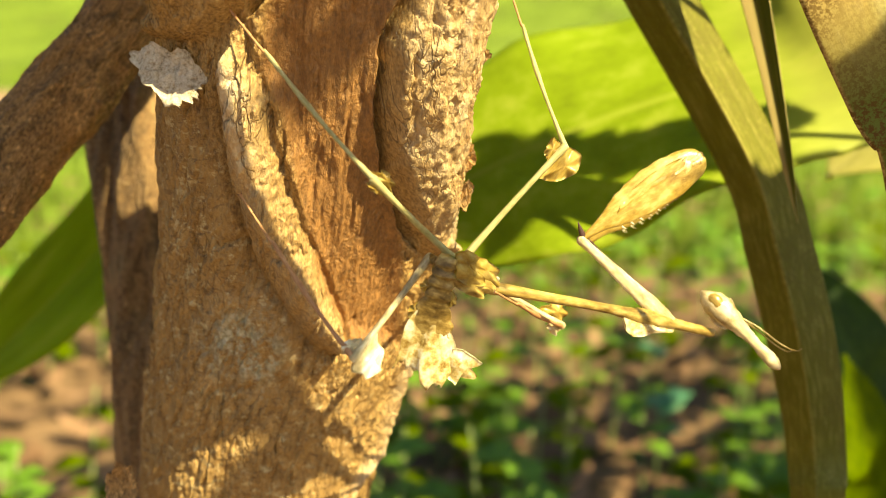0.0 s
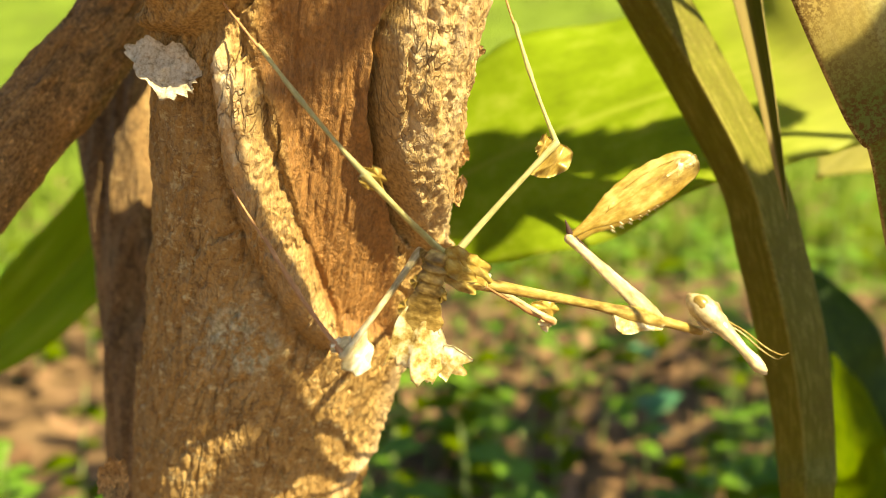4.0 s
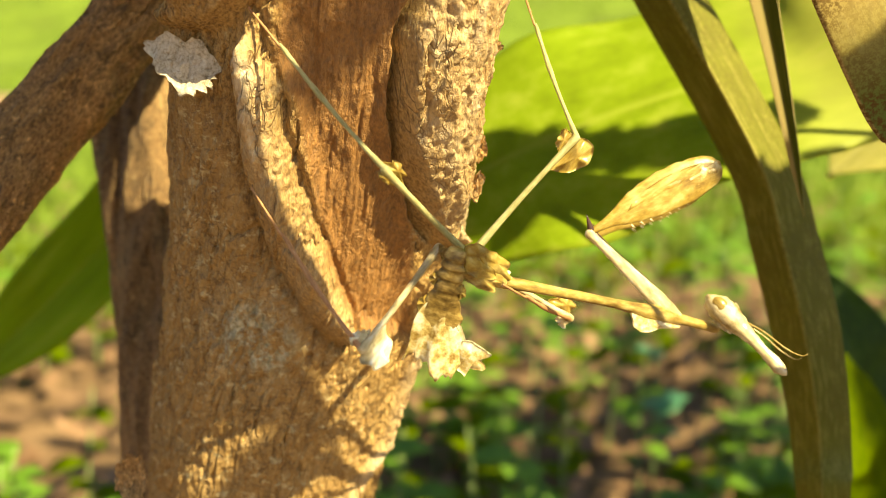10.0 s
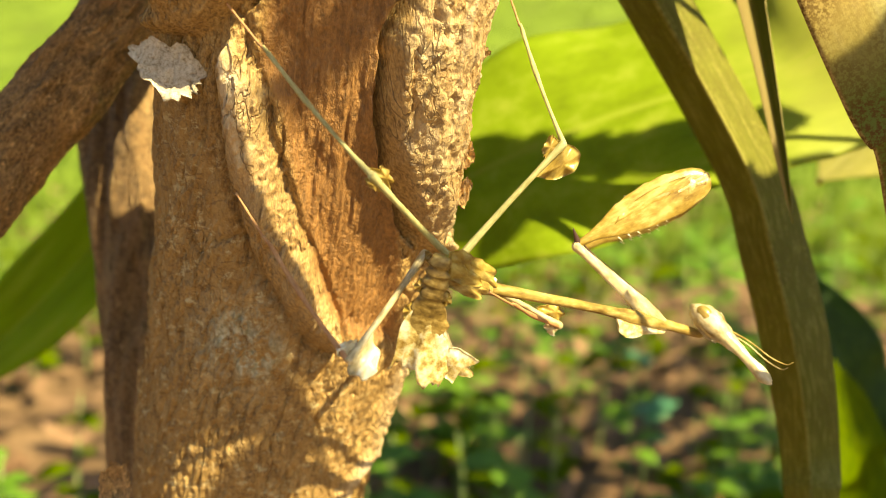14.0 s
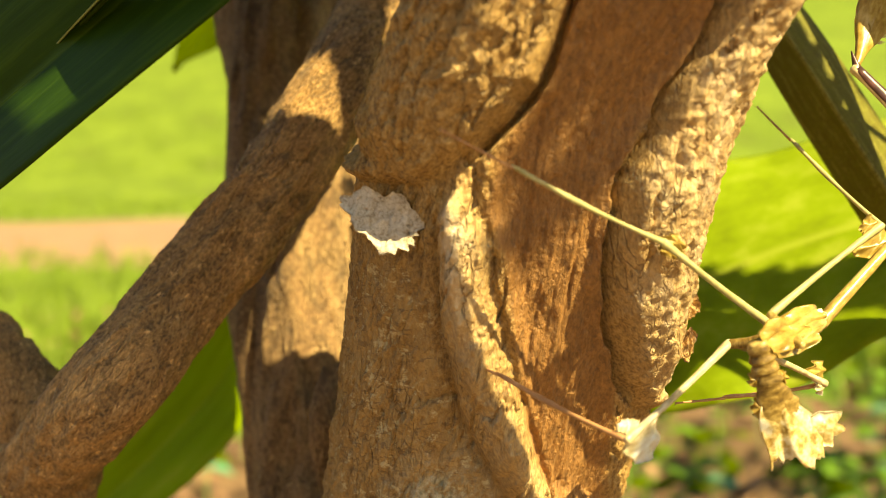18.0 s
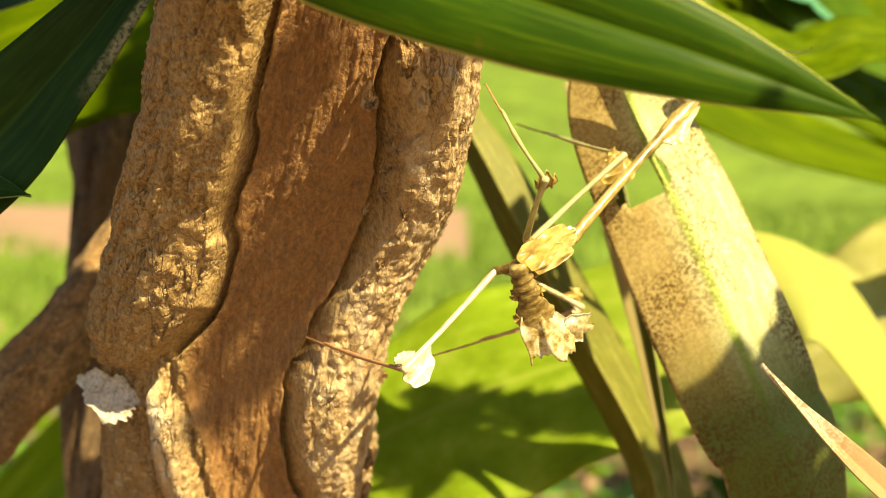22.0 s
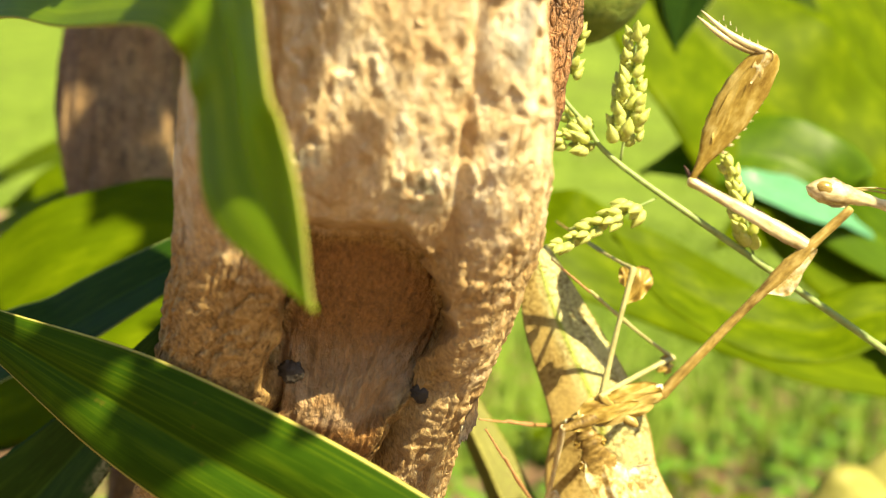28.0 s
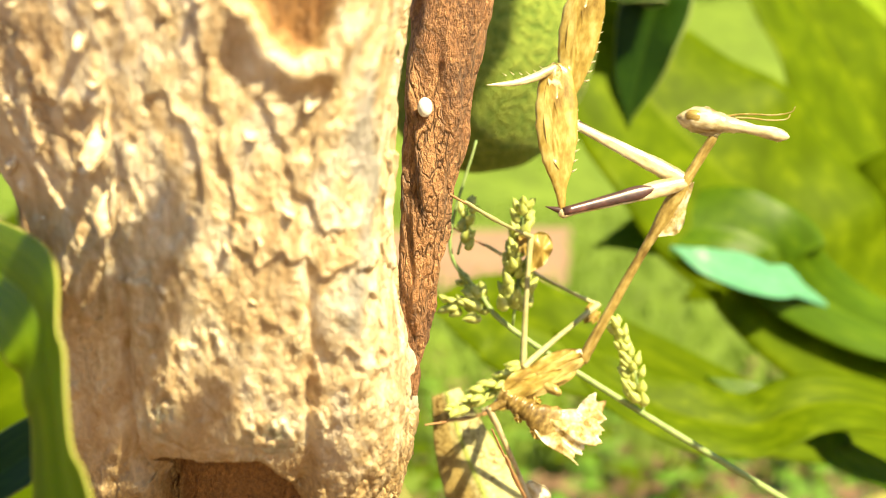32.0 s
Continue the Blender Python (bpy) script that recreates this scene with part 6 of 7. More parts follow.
    walk(MANTIS["abdomen"], [(0, bone(-8.0, -14.2, 6.3, -14.1, -12.1, -13.2)), (6, bone(-8.5, -13.9, 6.3, -14.3, -12.9, -13.3)), (9, bone(-8.5, -14.0, 6.2, -14.5, -10.9, -13.1)), (13, bone(-8.7, -13.7, 6.5, -14.3, -11.0, -13.0)), (15.5, bone(-9.1, -13.9, 5.5, -14.5, -10.1, -13.9)), (16, bone(-10.6, -12.9, 5.1, -16.0, -11.7, -14.7)), (17, bone(-13.9, -10.6, -0.9, -17.6, -14.2, -20.7)), (18, bone(-13.3, -10.9, -3.3, -7.6, -7.7, -22.7)), (19, bone(-11.2, -11.4, -7.1, -0.5, -5.5, -23.6)), (20, bone(-8.2, -14.6, -5.1, -9.2, -31.4, -16.8)), (21, bone(-11.6, -12.5, -3.9, -5.8, -6.4, -22.6)), (22, bone(-10.8, -12.3, -6.2, -4.5, -3.5, -23.6)), (23, bone(-13.9, -7.6, -7.4, -4.3, -5.9, -25.4)), (24.5, bone(-12.4, -10.7, -6.2, -1.2, -12.3, -23.3)), (26.5, bone(-15.6, 1.0, -7.9, 1.1, -2.4, -19.3)), (27, bone(-16.9, -0.2, -4.5, -0.2, -4.0, -15.7)), (28, bone(-16.3, -0.8, -6.3, -8.2, 1.3, -25.0)), (29, bone(-13.1, -4.2, -10.9, 1.7, -8.3, -24.5)), (30, bone(-11.9, -12.1, -4.4, -13.9, -0.9, -21.4)), (31, bone(-15.8, -2.2, -7.3, 2.4, -5.4, -16.4)), (32, bone(-15.4, -2.4, -7.9, 2.0, -5.6, -18.3))])
    walk(MANTIS["fore_coxa1"], [(0, bone(35.9, 17.6, -10.4, 21.2, 35.1, 3.0)), (6, bone(35.5, 18.1, -10.7, 20.2, 35.0, 2.9)), (9, bone(35.5, 18.3, -10.6, 21.2, 35.4, 3.7)), (13, bone(35.1, 19.0, -10.5, 21.2, 37.9, 1.7)), (15.5, bone(34.9, 19.4, -10.6, 22.5, 39.0, 2.1)), (16, bone(38.3, 11.7, -10.2, 22.7, 27.5, 4.4)), (17, bone(37.1, 14.0, 11.3, 39.0, 37.3, 23.8)), (18, bone(29.7, 14.4, 24.8, 12.1, 18.0, 44.2)), (19, bone(27.1, 12.8, 28.4, 2.9, 19.3, 37.1)), (20, bone(22.7, 24.5, 24.2, 5.2, 43.2, 30.7)), (21, bone(24.9, 19.2, 26.7, 6.1, 27.7, 43.3)), (22, bone(25.8, 16.6, 27.7, 7.6, 23.6, 45.6)), (23, bone(20.6, 25.3, 25.3, 1.4, 34.2, 41.4)), (24.5, bone(22.1, 9.8, 33.5, -2.0, 15.6, 42.7)), (26.5, bone(24.4, 8.2, 32.3, 1.0, -0.5, 23.4)), (27, bone(22.6, -8.8, 33.4, -1.0, -17.4, 25.1)), (28, bone(26.7, -5.3, 31.0, 3.8, -0.2, 43.2)), (29, bone(13.6, 6.1, 38.5, -11.0, 4.4, 48.4)), (30, bone(11.9, -21.0, 33.5, -7.2, -34.7, 45.7)), (31, bone(12.0, -24.2, 31.2, -10.2, -38.6, 32.6)), (32, bone(19.4, -5.0, 36.1, -4.6, -13.9, 29.5))])
    walk(MANTIS["fore_femur1"], [(0, bone(21.2, 35.1, 3.0, 44.1, 37.6, 19.7)), (6, bone(20.2, 35.0, 2.9, 44.2, 33.7, 18.2)), (9, bone(21.2, 35.4, 3.7, 46.2, 38.0, 17.2)), (13, bone(21.2, 37.9, 1.7, 45.7, 37.7, 16.2)), (15.5, bone(22.5, 39.0, 2.1, 46.9, 32.6, 15.3)), (16, bone(22.7, 27.5, 4.4, 46.6, 19.4, 17.8)), (17, bone(39.0, 37.3, 23.8, 57.3, 48.7, 42.4)), (18, bone(12.1, 18.0, 44.2, 24.8, 30.0, 66.8)), (19, bone(2.9, 19.3, 37.1, 11.9, 28.5, 62.5)), (20, bone(5.2, 43.2, 30.7, 6.0, 37.6, 58.6)), (21, bone(6.1, 27.7, 43.3, 9.8, 43.4, 66.8)), (22, bone(7.6, 23.6, 45.6, 13.1, 39.3, 68.8)), (23, bone(1.4, 34.2, 41.4, 6.7, 48.5, 65.4)), (24.5, bone(-2.0, 15.6, 42.7, 3.0, 27.7, 68.0)), (26.5, bone(1.0, -0.5, 23.4, 1.8, 16.9, 46.0)), (27, bone(-1.0, -17.4, 25.1, 0.4, -10.7, 52.7)), (28, bone(3.8, -0.2, 43.2, 16.3, -6.7, 68.0)), (29, bone(-11.0, 4.4, 48.4, -7.1, 10.0, 76.0)), (30, bone(-7.2, -34.7, 45.7, -2.8, -25.9, 72.5)), (31, bone(-10.2, -38.6, 32.6, -8.1, -25.0, 57.6)), (32, bone(-4.6, -13.9, 29.5, -6.3, -10.9, 57.8))])
    walk(MANTIS["fore_tibia1"], [(0, bone(44.1, 37.6, 19.7, 29.8, 39.5, 14.0)), (6, bone(44.2, 33.7, 18.2, 29.7, 35.8, 13.2)), (9, bone(46.2, 38.0, 17.2, 31.5, 40.3, 12.9)), (13, bone(45.7, 37.7, 16.2, 31.0, 39.9, 11.6)), (15.5, bone(46.9, 32.6, 15.3, 31.8, 35.8, 14.1)), (16, bone(46.6, 19.4, 17.8, 31.7, 22.2, 14.3)), (17, bone(57.3, 48.7, 42.4, 42.7, 51.5, 38.3)), (18, bone(24.8, 30.0, 66.8, 10.2, 24.9, 66.8)), (19, bone(11.9, 28.5, 62.5, -0.8, 20.2, 59.2)), (20, bone(6.0, 37.6, 58.6, -0.6, 49.5, 66.0)), (21, bone(9.8, 43.4, 66.8, 1.8, 48.0, 79.3)), (22, bone(13.1, 39.3, 68.8, 0.6, 30.1, 69.8)), (23, bone(6.7, 48.5, 65.4, -4.9, 56.7, 71.6)), (24.5, bone(3.0, 27.7, 68.0, -7.5, 16.4, 66.8)), (26.5, bone(1.8, 16.9, 46.0, -3.9, 27.3, 55.9)), (27, bone(0.4, -10.7, 52.7, -9.6, -22.4, 51.7)), (28, bone(16.3, -6.7, 68.0, 2.7, -6.8, 75.4)), (29, bone(-7.1, 10.0, 76.0, -18.1, 18.5, 82.9)), (30, bone(-2.8, -25.9, 72.5, -10.1, -19.4, 84.5)), (31, bone(-8.1, -25.0, 57.6, -21.1, -20.7, 64.9)), (32, bone(-6.3, -10.9, 57.8, -19.0, -18.6, 53.3))])
    walk(MANTIS["fore_coxa2"], [(0, bone(35.9, 17.6, -10.4, 17.1, 11.1, 7.1)), (6, bone(35.5, 18.1, -10.7, 16.3, 12.6, 6.7)), (9, bone(35.5, 18.3, -10.6, 16.9, 12.5, 7.4)), (13, bone(35.1, 19.0, -10.5, 16.3, 10.6, 6.2)), (15.5, bone(34.9, 19.4, -10.6, 16.7, 10.2, 6.4)), (16, bone(38.3, 11.7, -10.2, 18.1, 10.7, 7.0)), (17, bone(37.1, 14.0, 11.3, 20.5, -3.4, 22.5)), (18, bone(29.7, 14.4, 24.8, 12.1, 17.8, 44.2)), (19, bone(27.1, 12.8, 28.4, 2.0, 4.6, 26.1)), (20, bone(22.7, 24.5, 24.2, 3.6, 6.4, 21.3)), (21, bone(24.9, 19.2, 26.7, 3.9, 17.0, 42.6)), (22, bone(25.8, 16.6, 27.7, 5.7, 15.7, 45.0)), (23, bone(20.6, 25.3, 25.3, -1.1, 19.5, 39.4)), (24.5, bone(22.1, 9.8, 33.5, -2.9, 9.6, 42.2)), (26.5, bone(24.4, 8.2, 32.3, 4.6, 25.4, 36.4)), (27, bone(22.6, -8.8, 33.4, -0.4, 3.1, 38.8)), (28, bone(26.7, -5.3, 31.0, 3.4, -3.1, 43.4)), (29, bone(13.6, 6.1, 38.5, -10.3, 4.3, 49.8)), (30, bone(11.9, -21.0, 33.5, -12.0, -13.5, 42.2)), (31, bone(12.0, -24.2, 31.2, -9.8, -38.8, 27.9)), (32, bone(19.4, -5.0, 36.1, -4.3, -6.3, 47.9))])
    walk(MANTIS["fore_femur2"], [(0, bone(17.1, 11.1, 7.1, 40.5, 17.8, 21.9)), (6, bone(16.3, 12.6, 6.7, 41.0, 16.5, 20.3)), (9, bone(16.9, 12.5, 7.4, 42.1, 18.2, 19.5)), (13, bone(16.3, 10.6, 6.2, 41.3, 16.4, 18.8)), (15.5, bone(16.7, 10.2, 6.4, 42.7, 12.6, 17.8)), (16, bone(18.1, 10.7, 7.0, 43.2, 5.8, 19.5)), (17, bone(20.5, -3.4, 22.5, 39.4, 10.9, 38.4)), (18, bone(12.1, 17.8, 44.2, 25.1, 28.1, 67.4)), (19, bone(2.0, 4.6, 26.1, 12.1, 16.6, 49.9)), (20, bone(3.6, 6.4, 21.3, 18.9, 5.2, 45.3)), (21, bone(3.9, 17.0, 42.6, 9.6, 33.0, 65.6)), (22, bone(5.7, 15.7, 45.0, 13.1, 31.1, 67.8)), (23, bone(-1.1, 19.5, 39.4, 6.2, 34.2, 62.7)), (24.5, bone(-2.9, 9.6, 42.2, 3.7, 21.4, 67.3)), (26.5, bone(4.6, 25.4, 36.4, 9.8, 34.2, 63.0)), (27, bone(-0.4, 3.1, 38.8, 13.3, -4.1, 62.7)), (28, bone(3.4, -3.1, 43.4, 16.4, -9.9, 67.9)), (29, bone(-10.3, 4.3, 49.8, -15.9, 9.9, 77.2)), (30, bone(-12.0, -13.5, 42.2, -13.6, -3.2, 68.8)), (31, bone(-9.8, -38.8, 27.9, -19.8, -22.4, 48.9)), (32, bone(-4.3, -6.3, 47.9, 0.2, -8.1, 76.0))])
    walk(MANTIS["fore_tibia2"], [(0, bone(40.5, 17.8, 21.9, 25.9, 16.9, 16.6)), (6, bone(41.0, 16.5, 20.3, 26.5, 18.7, 15.4)), (9, bone(42.1, 18.2, 19.5, 27.4, 20.6, 15.2)), (13, bone(41.3, 16.4, 18.8, 26.6, 18.6, 14.2)), (15.5, bone(42.7, 12.6, 17.8, 27.6, 15.8, 16.4)), (16, bone(43.2, 5.8, 19.5, 28.1, 5.5, 16.3)), (17, bone(39.4, 10.9, 38.4, 24.9, 7.5, 34.3)), (18, bone(25.1, 28.1, 67.4, 10.5, 23.0, 67.4)), (19, bone(12.1, 16.6, 49.9, -0.3, 7.7, 46.9)), (20, bone(18.9, 5.2, 45.3, 9.5, -6.5, 41.9)), (21, bone(9.6, 33.0, 65.6, 2.1, 38.6, 77.9)), (22, bone(13.1, 31.1, 67.8, 1.0, 21.5, 68.5)), (23, bone(6.2, 34.2, 62.7, -4.6, 43.3, 69.0)), (24.5, bone(3.7, 21.4, 67.3, -6.7, 9.9, 66.0)), (26.5, bone(9.8, 34.2, 63.0, 0.2, 22.1, 64.7)), (27, bone(13.3, -4.1, 62.7, 1.3, -12.9, 67.0)), (28, bone(16.4, -9.9, 67.9, 3.1, -10.1, 75.8)), (29, bone(-15.9, 9.9, 77.2, -26.8, 19.3, 83.1)), (30, bone(-13.6, -3.2, 68.8, -25.0, 1.6, 78.1)), (31, bone(-19.8, -22.4, 48.9, -32.5, -15.6, 54.7)), (32, bone(0.2, -8.1, 76.0, -10.9, -3.1, 85.6))])
    thigh = [(0, bone(-6.0, 0.0, 4.6, -19.7, -16.3, 20.4)), (6, bone(-6.3, 0.1, 4.7, -20.0, -16.2, 20.4)), (9, bone(-6.1, 0.1, 4.8, -20.1, -15.8, 20.8)), (13, bone(-6.2, 0.1, 4.8, -19.7, -16.3, 20.6)), (15.5, bone(-6.2, 0.1, 4.6, -19.7, -16.2, 20.7)), (16, bone(-6.8, -0.1, 4.7, -20.8, -15.8, 20.8)), (17, bone(-8.9, -0.6, 2.2, -24.4, -17.2, 15.8)), (18, bone(-9.4, -0.8, 0.1, -28.5, -13.2, 13.7)), (19, bone(-7.8, -0.8, -0.8, -12.0, 14.3, 20.6)), (20, bone(-5.9, -0.7, 0.0, -11.2, -23.6, 12.1)), (21, bone(-8.3, -0.7, -0.4, -20.2, -19.5, 14.0)), (22, bone(-9.1, -0.8, -0.6, -7.6, -25.1, 9.8)), (23, bone(-10.4, -0.9, -2.8, 11.6, 13.8, -2.5)), (24.5, bone(-9.1, -0.9, -1.1, -5.3, -26.5, 4.8)), (26.5, bone(-11.3, -1.4, -2.4, 4.0, 12.0, 14.6)), (27, bone(-12.1, -1.6, 0.4, 3.2, 13.3, 16.1)), (28, bone(-12.4, -1.9, -1.0, 3.8, 18.1, 5.4)), (29, bone(-11.0, -1.9, -4.8, 7.2, 16.6, 0.4)), (30, bone(-11.0, -1.7, -3.3, 3.3, -23.0, 3.5)), (31, bone(-12.0, -2.0, -2.6, 5.9, 17.4, -5.0)), (32, bone(-11.9, -2.1, -1.7, 3.1, 16.4, 9.7))]
    walk(MANTIS["m1_femur"], thigh)
    walk(MANTIS["m1_coxa"], [(t, hip(b, f)) for (t, b), (_, f) in zip(thorax, thigh)])
    walk(MANTIS["m1_tibia"], [(0, bone(-19.7, -16.3, 20.4, -45.5, -5.5, 49.7)), (6, bone(-20.0, -16.2, 20.4, -45.4, -4.6, 49.8)), (9, bone(-20.1, -15.8, 20.8, -45.3, -2.0, 49.4)), (13, bone(-19.7, -16.3, 20.6, -45.4, -4.3, 49.6)), (15.5, bone(-19.7, -16.2, 20.7, -44.9, -4.7, 50.2)), (16, bone(-20.8, -15.8, 20.8, -45.0, 0.4, 48.9)), (17, bone(-24.4, -17.2, 15.8, -49.7, -43.7, 33.2)), (18, bone(-28.5, -13.2, 13.7, -62.3, -28.1, 30.2)), (19, bone(-12.0, 14.3, 20.6, -28.9, -20.0, 33.8)), (20, bone(-11.2, -23.6, 12.1, -19.5, -61.1, 25.1)), (21, bone(-20.2, -19.5, 14.0, -44.6, -48.6, 28.0)), (22, bone(-7.6, -25.1, 9.8, -17.3, 8.7, 29.8)), (23, bone(11.6, 13.8, -2.5, -19.2, -5.4, 15.5)), (24.5, bone(-5.3, -26.5, 4.8, -18.7, 6.0, 24.9)), (26.5, bone(4.0, 12.0, 14.6, -17.3, -12.0, 39.4)), (27, bone(3.2, 13.3, 16.1, -11.8, 7.5, 53.3)), (28, bone(3.8, 18.1, 5.4, -23.8, -2.8, 26.6)), (29, bone(7.2, 16.6, 0.4, -29.8, 6.2, 13.0)), (30, bone(3.3, -23.0, 3.5, -22.0, -51.5, 17.2)), (31, bone(5.9, 17.4, -5.0, -33.7, 12.8, 2.2)), (32, bone(3.1, 16.4, 9.7, -32.3, 10.1, 28.3))])
    thigh = [(0, bone(-4.6, 2.5, 5.2, 13.2, 5.5, 24.6)), (6, bone(-4.9, 2.6, 5.3, 12.9, 4.5, 24.9)), (9, bone(-4.6, 2.6, 5.4, 12.9, 3.0, 25.3)), (13, bone(-5.0, 2.6, 5.4, 12.8, 2.3, 25.1)), (15.5, bone(-4.9, 2.5, 5.1, 12.5, 0.2, 25.0)), (16, bone(-5.6, 2.4, 5.2, 12.1, -1.3, 24.5)), (17, bone(-7.4, 1.9, 3.0, 12.5, 0.9, 20.5)), (18, bone(-7.9, 1.6, 1.2, 13.1, 8.5, 15.8)), (19, bone(-6.4, 1.7, -0.7, 14.3, 15.0, 9.1)), (20, bone(-4.6, 1.8, 0.9, 8.4, -2.3, 23.6)), (21, bone(-7.7, 1.7, 0.7, 9.4, -2.2, 20.6)), (22, bone(-7.8, 1.6, -0.9, 10.7, 9.4, 16.5)), (23, bone(-9.7, 1.6, -1.7, -8.3, 20.1, 17.2)), (24.5, bone(-8.4, 1.5, -0.6, -4.9, 24.2, 12.7)), (26.5, bone(-10.6, 1.0, -2.0, 8.6, 15.0, 9.7)), (27, bone(-11.8, 0.8, 0.9, -4.5, -1.2, 26.3)), (28, bone(-12.1, 0.5, -0.9, -6.9, 0.6, 25.1)), (29, bone(-10.3, 0.7, -4.0, -1.0, 10.7, 18.7)), (30, bone(-8.8, 0.9, -0.6, 0.6, 18.3, 17.1)), (31, bone(-11.9, 0.5, -2.0, -14.8, 0.8, 24.4)), (32, bone(-12.2, 0.3, -1.8, -11.1, 0.5, 24.7))]
    walk(MANTIS["m2_femur"], thigh)
    walk(MANTIS["m2_coxa"], [(t, hip(b, f)) for (t, b), (_, f) in zip(thorax, thigh)])
    walk(MANTIS["m2_tibia"], [(0, bone(13.2, 5.5, 24.6, 3.7, 28.3, 56.7)), (6, bone(12.9, 4.5, 24.9, 3.4, 27.3, 57.0)), (9, bone(12.9, 3.0, 25.3, 4.6, 29.3, 54.9)), (13, bone(12.8, 2.3, 25.1, 3.7, 26.6, 56.2)), (15.5, bone(12.5, 0.2, 25.0, 3.3, 24.4, 56.2)), (16, bone(12.1, -1.3, 24.5, 6.1, 27.9, 52.0)), (17, bone(12.5, 0.9, 20.5, 11.9, 34.0, 43.9)), (18, bone(13.1, 8.5, 15.8, -0.1, 38.3, 39.9)), (19, bone(14.3, 15.0, 9.1, -14.0, -13.8, 11.7)), (20, bone(8.4, -2.3, 23.6, 16.1, 23.6, 53.8)), (21, bone(9.4, -2.2, 20.6, -5.2, 24.7, 47.1)), (22, bone(10.7, 9.4, 16.5, -9.2, 43.6, 25.2)), (23, bone(-8.3, 20.1, 17.2, -16.8, -18.4, 26.6)), (24.5, bone(-4.9, 24.2, 12.7, -15.6, -12.7, 25.6)), (26.5, bone(8.6, 15.0, 9.7, -12.4, -14.3, 28.2)), (27, bone(-4.5, -1.2, 26.3, -7.2, 35.8, 42.7)), (28, bone(-6.9, 0.6, 25.1, -22.9, 36.7, 34.5)), (29, bone(-1.0, 10.7, 18.7, -22.6, -23.4, 21.5)), (30, bone(0.6, 18.3, 17.1, -21.8, -14.9, 22.9)), (31, bone(-14.8, 0.8, 24.4, -26.5, -33.7, 42.0)), (32, bone(-11.1, 0.5, 24.7, -27.0, -35.5, 34.2))])
    thigh = [(0, bone(-11.0, -0.4, 5.6, -22.7, -21.6, -7.4)), (6, bone(-11.5, -0.3, 6.0, -23.3, -20.7, -8.1)), (9, bone(-11.4, -0.3, 6.1, -23.5, -21.0, -7.4)), (13, bone(-11.4, -0.3, 6.2, -23.2, -20.8, -7.8)), (15.5, bone(-11.7, -0.3, 5.9, -23.3, -20.8, -8.3)), (16, bone(-13.1, -0.6, 5.8, -25.4, -20.6, -8.5)), (17, bone(-17.1, -3.3, -0.0, -31.8, -22.8, -12.8)), (18, bone(-15.8, -1.7, -3.3, -34.9, -16.8, -16.1)), (19, bone(-13.9, -1.8, -7.4, -33.4, -9.1, -25.4)), (20, bone(-10.7, -1.6, -5.7, -19.1, -27.4, -9.9)), (21, bone(-14.4, -1.5, -4.3, -30.4, 8.0, -24.5)), (22, bone(-14.9, -1.7, -6.8, -31.1, -15.6, -24.1)), (23, bone(-17.4, -1.8, -9.0, -32.6, -5.6, -31.6)), (24.5, bone(-15.7, -1.9, -7.6, -29.9, -5.8, -30.8)), (26.5, bone(-18.8, -2.6, -9.1, -28.2, -24.5, -22.8)), (27, bone(-19.0, -2.9, -4.9, -26.6, 12.4, -26.4)), (28, bone(-19.8, -3.4, -7.7, -23.2, 12.6, -29.7)), (29, bone(-16.1, -3.2, -12.7, -22.6, 7.9, -37.0)), (30, bone(-15.5, -2.8, -7.5, -23.8, 12.3, -28.9)), (31, bone(-18.2, -3.4, -8.5, -8.0, 12.4, -28.6)), (32, bone(-18.7, -3.8, -10.3, -9.7, 7.2, -33.8))]
    walk(MANTIS["h1_femur"], thigh)
    walk(MANTIS["h1_coxa"], [(t, hip(b, f)) for (t, b), (_, f) in zip(thorax, thigh)])
    walk(MANTIS["h1_tibia"], [(0, bone(-22.7, -21.6, -7.4, -42.9, -5.6, 17.0)), (6, bone(-23.3, -20.7, -8.1, -43.2, -5.3, 17.0)), (9, bone(-23.5, -21.0, -7.4, -43.3, -4.0, 16.7)), (13, bone(-23.2, -20.8, -7.8, -43.1, -4.9, 16.9)), (15.5, bone(-23.3, -20.8, -8.3, -43.0, -6.0, 17.2)), (16, bone(-25.4, -20.6, -8.5, -45.4, -6.2, 17.1)), (17, bone(-31.8, -22.8, -12.8, -48.5, 4.3, 3.0)), (18, bone(-34.9, -16.8, -16.1, -62.6, 1.9, -3.8)), (19, bone(-33.4, -9.1, -25.4, -64.7, 7.5, -25.2)), (20, bone(-19.1, -27.4, -9.9, -33.3, 2.9, -21.8)), (21, bone(-30.4, 8.0, -24.5, -60.1, -8.1, -13.7)), (22, bone(-31.1, -15.6, -24.1, -55.0, 10.5, -21.0)), (23, bone(-32.6, -5.6, -31.6, -65.4, 7.0, -27.0)), (24.5, bone(-29.9, -5.8, -30.8, -63.7, 4.5, -33.6)), (26.5, bone(-28.2, -24.5, -22.8, -35.2, -54.3, -4.8)), (27, bone(-26.6, 12.4, -26.4, -32.2, -14.4, -3.8)), (28, bone(-23.2, 12.6, -29.7, -35.0, -12.1, -7.2)), (29, bone(-22.6, 7.9, -37.0, -33.0, -18.2, -15.3)), (30, bone(-23.8, 12.3, -28.9, -28.9, -14.1, -5.7)), (31, bone(-8.0, 12.4, -28.6, -16.1, -13.8, -6.1)), (32, bone(-9.7, 7.2, -33.8, -17.0, -19.3, -11.3))])
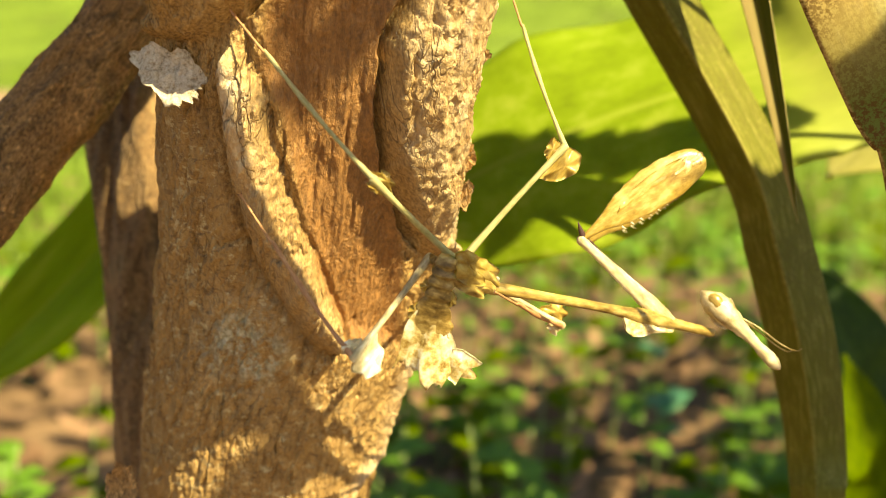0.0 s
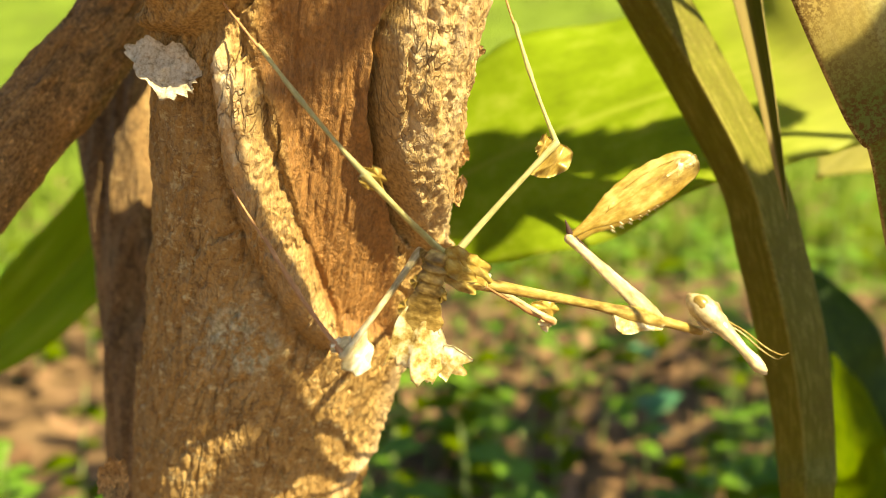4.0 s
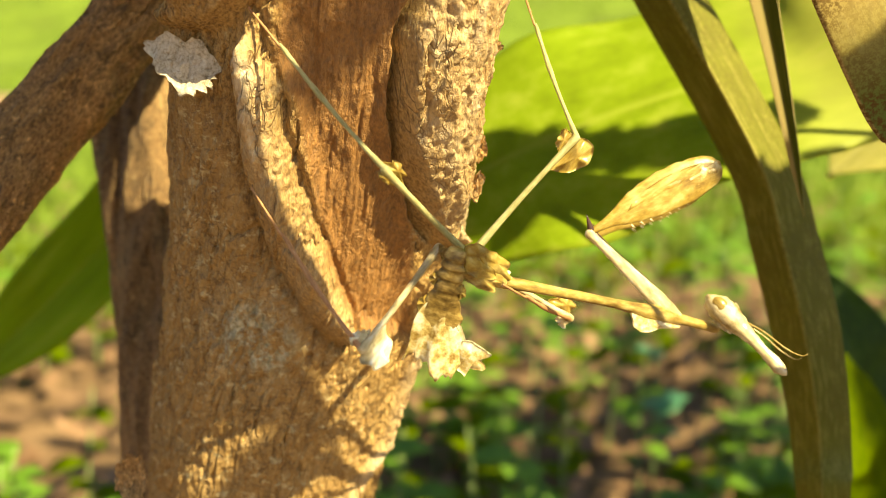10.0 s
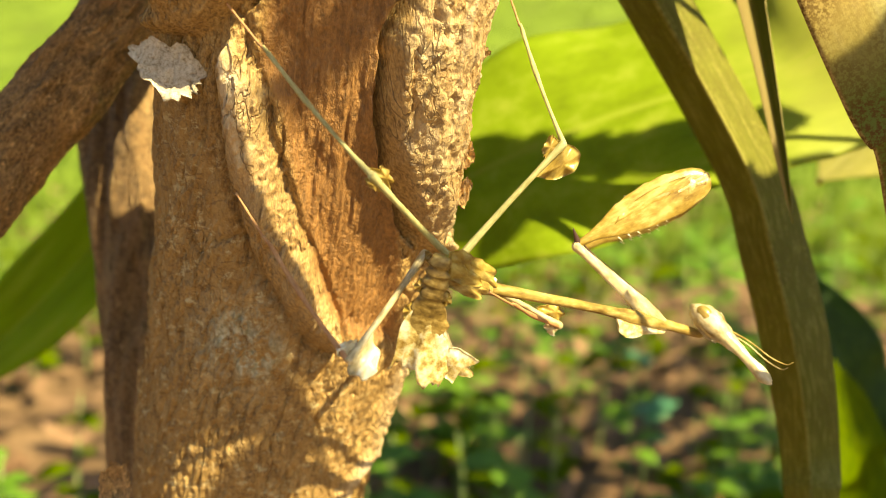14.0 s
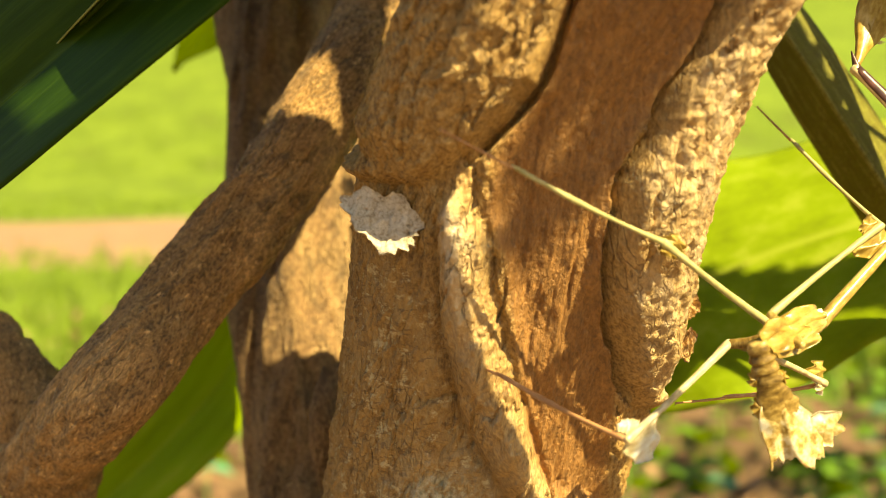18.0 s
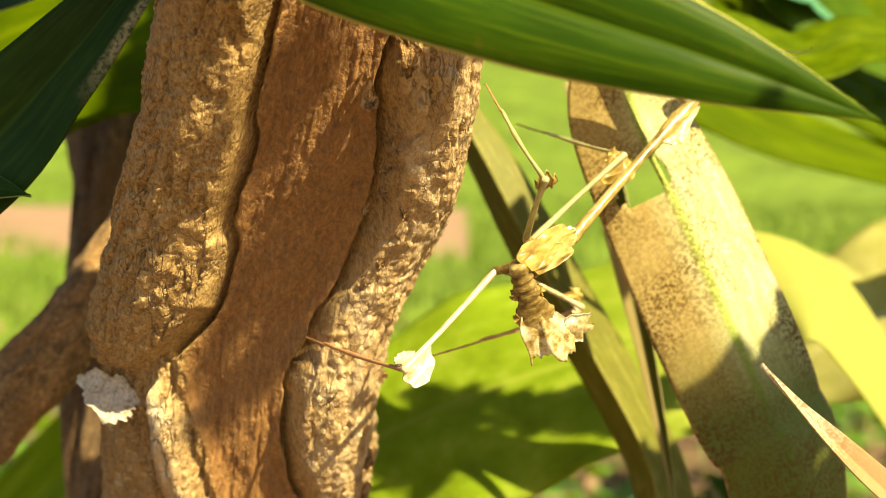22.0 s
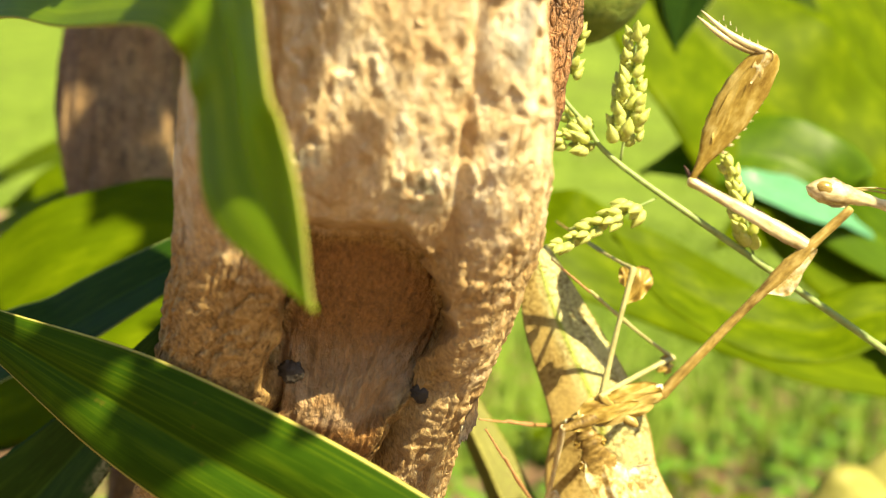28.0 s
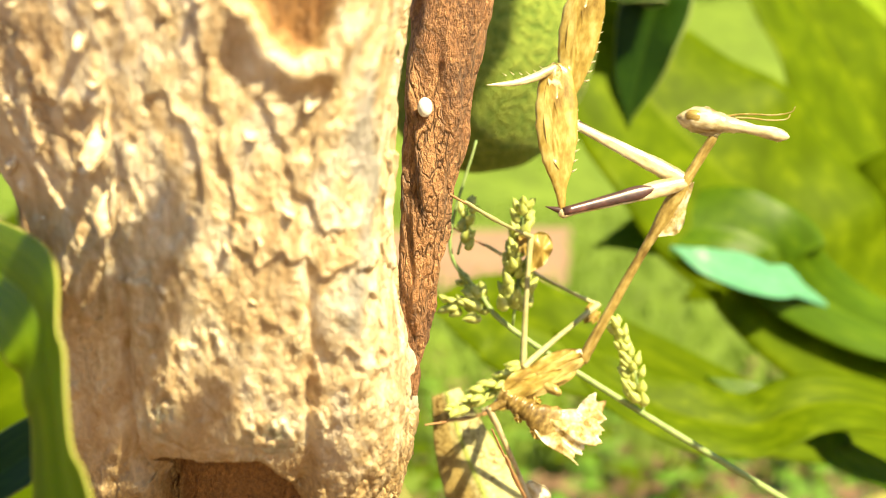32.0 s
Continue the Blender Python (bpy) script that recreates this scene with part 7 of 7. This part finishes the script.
    thigh = [(0, bone(-3.6, 2.7, 1.7, 14.7, 18.8, -10.9)), (6, bone(-3.9, 2.7, 1.9, 14.6, 18.7, -10.6)), (9, bone(-3.7, 2.7, 1.8, 14.6, 19.2, -10.5)), (13, bone(-3.9, 2.7, 2.0, 14.5, 18.9, -10.5)), (15.5, bone(-3.5, 2.6, 1.1, 15.6, 18.5, -10.7)), (16, bone(-3.8, 2.5, 1.0, 16.1, 17.3, -10.9)), (17, bone(-8.6, 2.0, -3.0, 13.0, 15.5, -13.3)), (18, bone(-8.4, 2.1, -5.9, 8.0, 22.7, -13.8)), (19, bone(-7.2, 1.9, -9.5, 3.9, 22.8, -23.5)), (20, bone(-5.7, 2.1, -6.0, 13.2, 20.6, -13.6)), (21, bone(-9.3, 2.1, -6.8, 0.2, 26.7, -14.6)), (22, bone(-9.1, 2.0, -8.3, 4.8, 24.6, -15.5)), (23, bone(-10.7, 2.0, -6.5, 6.0, 23.8, -6.8)), (24.5, bone(-9.2, 1.9, -6.6, 6.0, 24.5, -10.0)), (26.5, bone(-16.1, 1.2, -8.1, -13.5, 28.4, -11.3)), (27, bone(-17.3, 0.9, -4.3, -14.6, 28.2, -4.6)), (28, bone(-18.9, 0.3, -7.0, -20.2, 27.2, -12.6)), (29, bone(-13.4, 0.7, -14.2, -14.0, 26.3, -24.1)), (30, bone(-13.2, 1.0, -8.2, -14.1, 27.4, -15.9)), (31, bone(-16.2, 0.5, -7.6, -17.1, 27.9, -9.5)), (32, bone(-17.4, -0.0, -9.6, -20.5, 26.5, -16.4))]
    walk(MANTIS["h2_femur"], thigh)
    walk(MANTIS["h2_coxa"], [(t, hip(b, f)) for (t, b), (_, f) in zip(thorax, thigh)])
    walk(MANTIS["h2_tibia"], [(0, bone(14.7, 18.8, -10.9, -0.0, -11.1, 1.3)), (6, bone(14.6, 18.7, -10.6, -0.3, -11.2, 1.4)), (9, bone(14.6, 19.2, -10.5, -0.7, -10.7, 1.3)), (13, bone(14.5, 18.9, -10.5, -0.7, -10.9, 1.4)), (15.5, bone(15.6, 18.5, -10.7, -0.2, -11.2, 0.7)), (16, bone(16.1, 17.3, -10.9, -0.7, -11.9, 0.2)), (17, bone(13.0, 15.5, -13.3, -11.4, -9.4, -6.7)), (18, bone(8.0, 22.7, -13.8, -23.3, 5.8, -14.4)), (19, bone(3.9, 22.8, -23.5, -24.8, 2.9, -29.9)), (20, bone(13.2, 20.6, -13.6, -5.7, -8.7, -6.7)), (21, bone(0.2, 26.7, -14.6, -23.3, 0.1, -15.1)), (22, bone(4.8, 24.6, -15.5, -26.8, 11.7, -25.1)), (23, bone(6.0, 23.8, -6.8, -24.9, 6.7, -3.4)), (24.5, bone(6.0, 24.5, -10.0, -23.3, 4.6, -8.3)), (26.5, bone(-13.5, 28.4, -11.3, -32.3, -1.5, -8.0)), (27, bone(-14.6, 28.2, -4.6, -25.7, -4.9, 1.7)), (28, bone(-20.2, 27.2, -12.6, -36.9, -3.6, -6.8)), (29, bone(-14.0, 26.3, -24.1, -35.1, -2.2, -22.6)), (30, bone(-14.1, 27.4, -15.9, -24.6, -5.1, -6.2)), (31, bone(-17.1, 27.9, -9.5, -30.8, -4.8, -7.2)), (32, bone(-20.5, 26.5, -16.4, -31.3, -7.2, -13.4))])


motions()
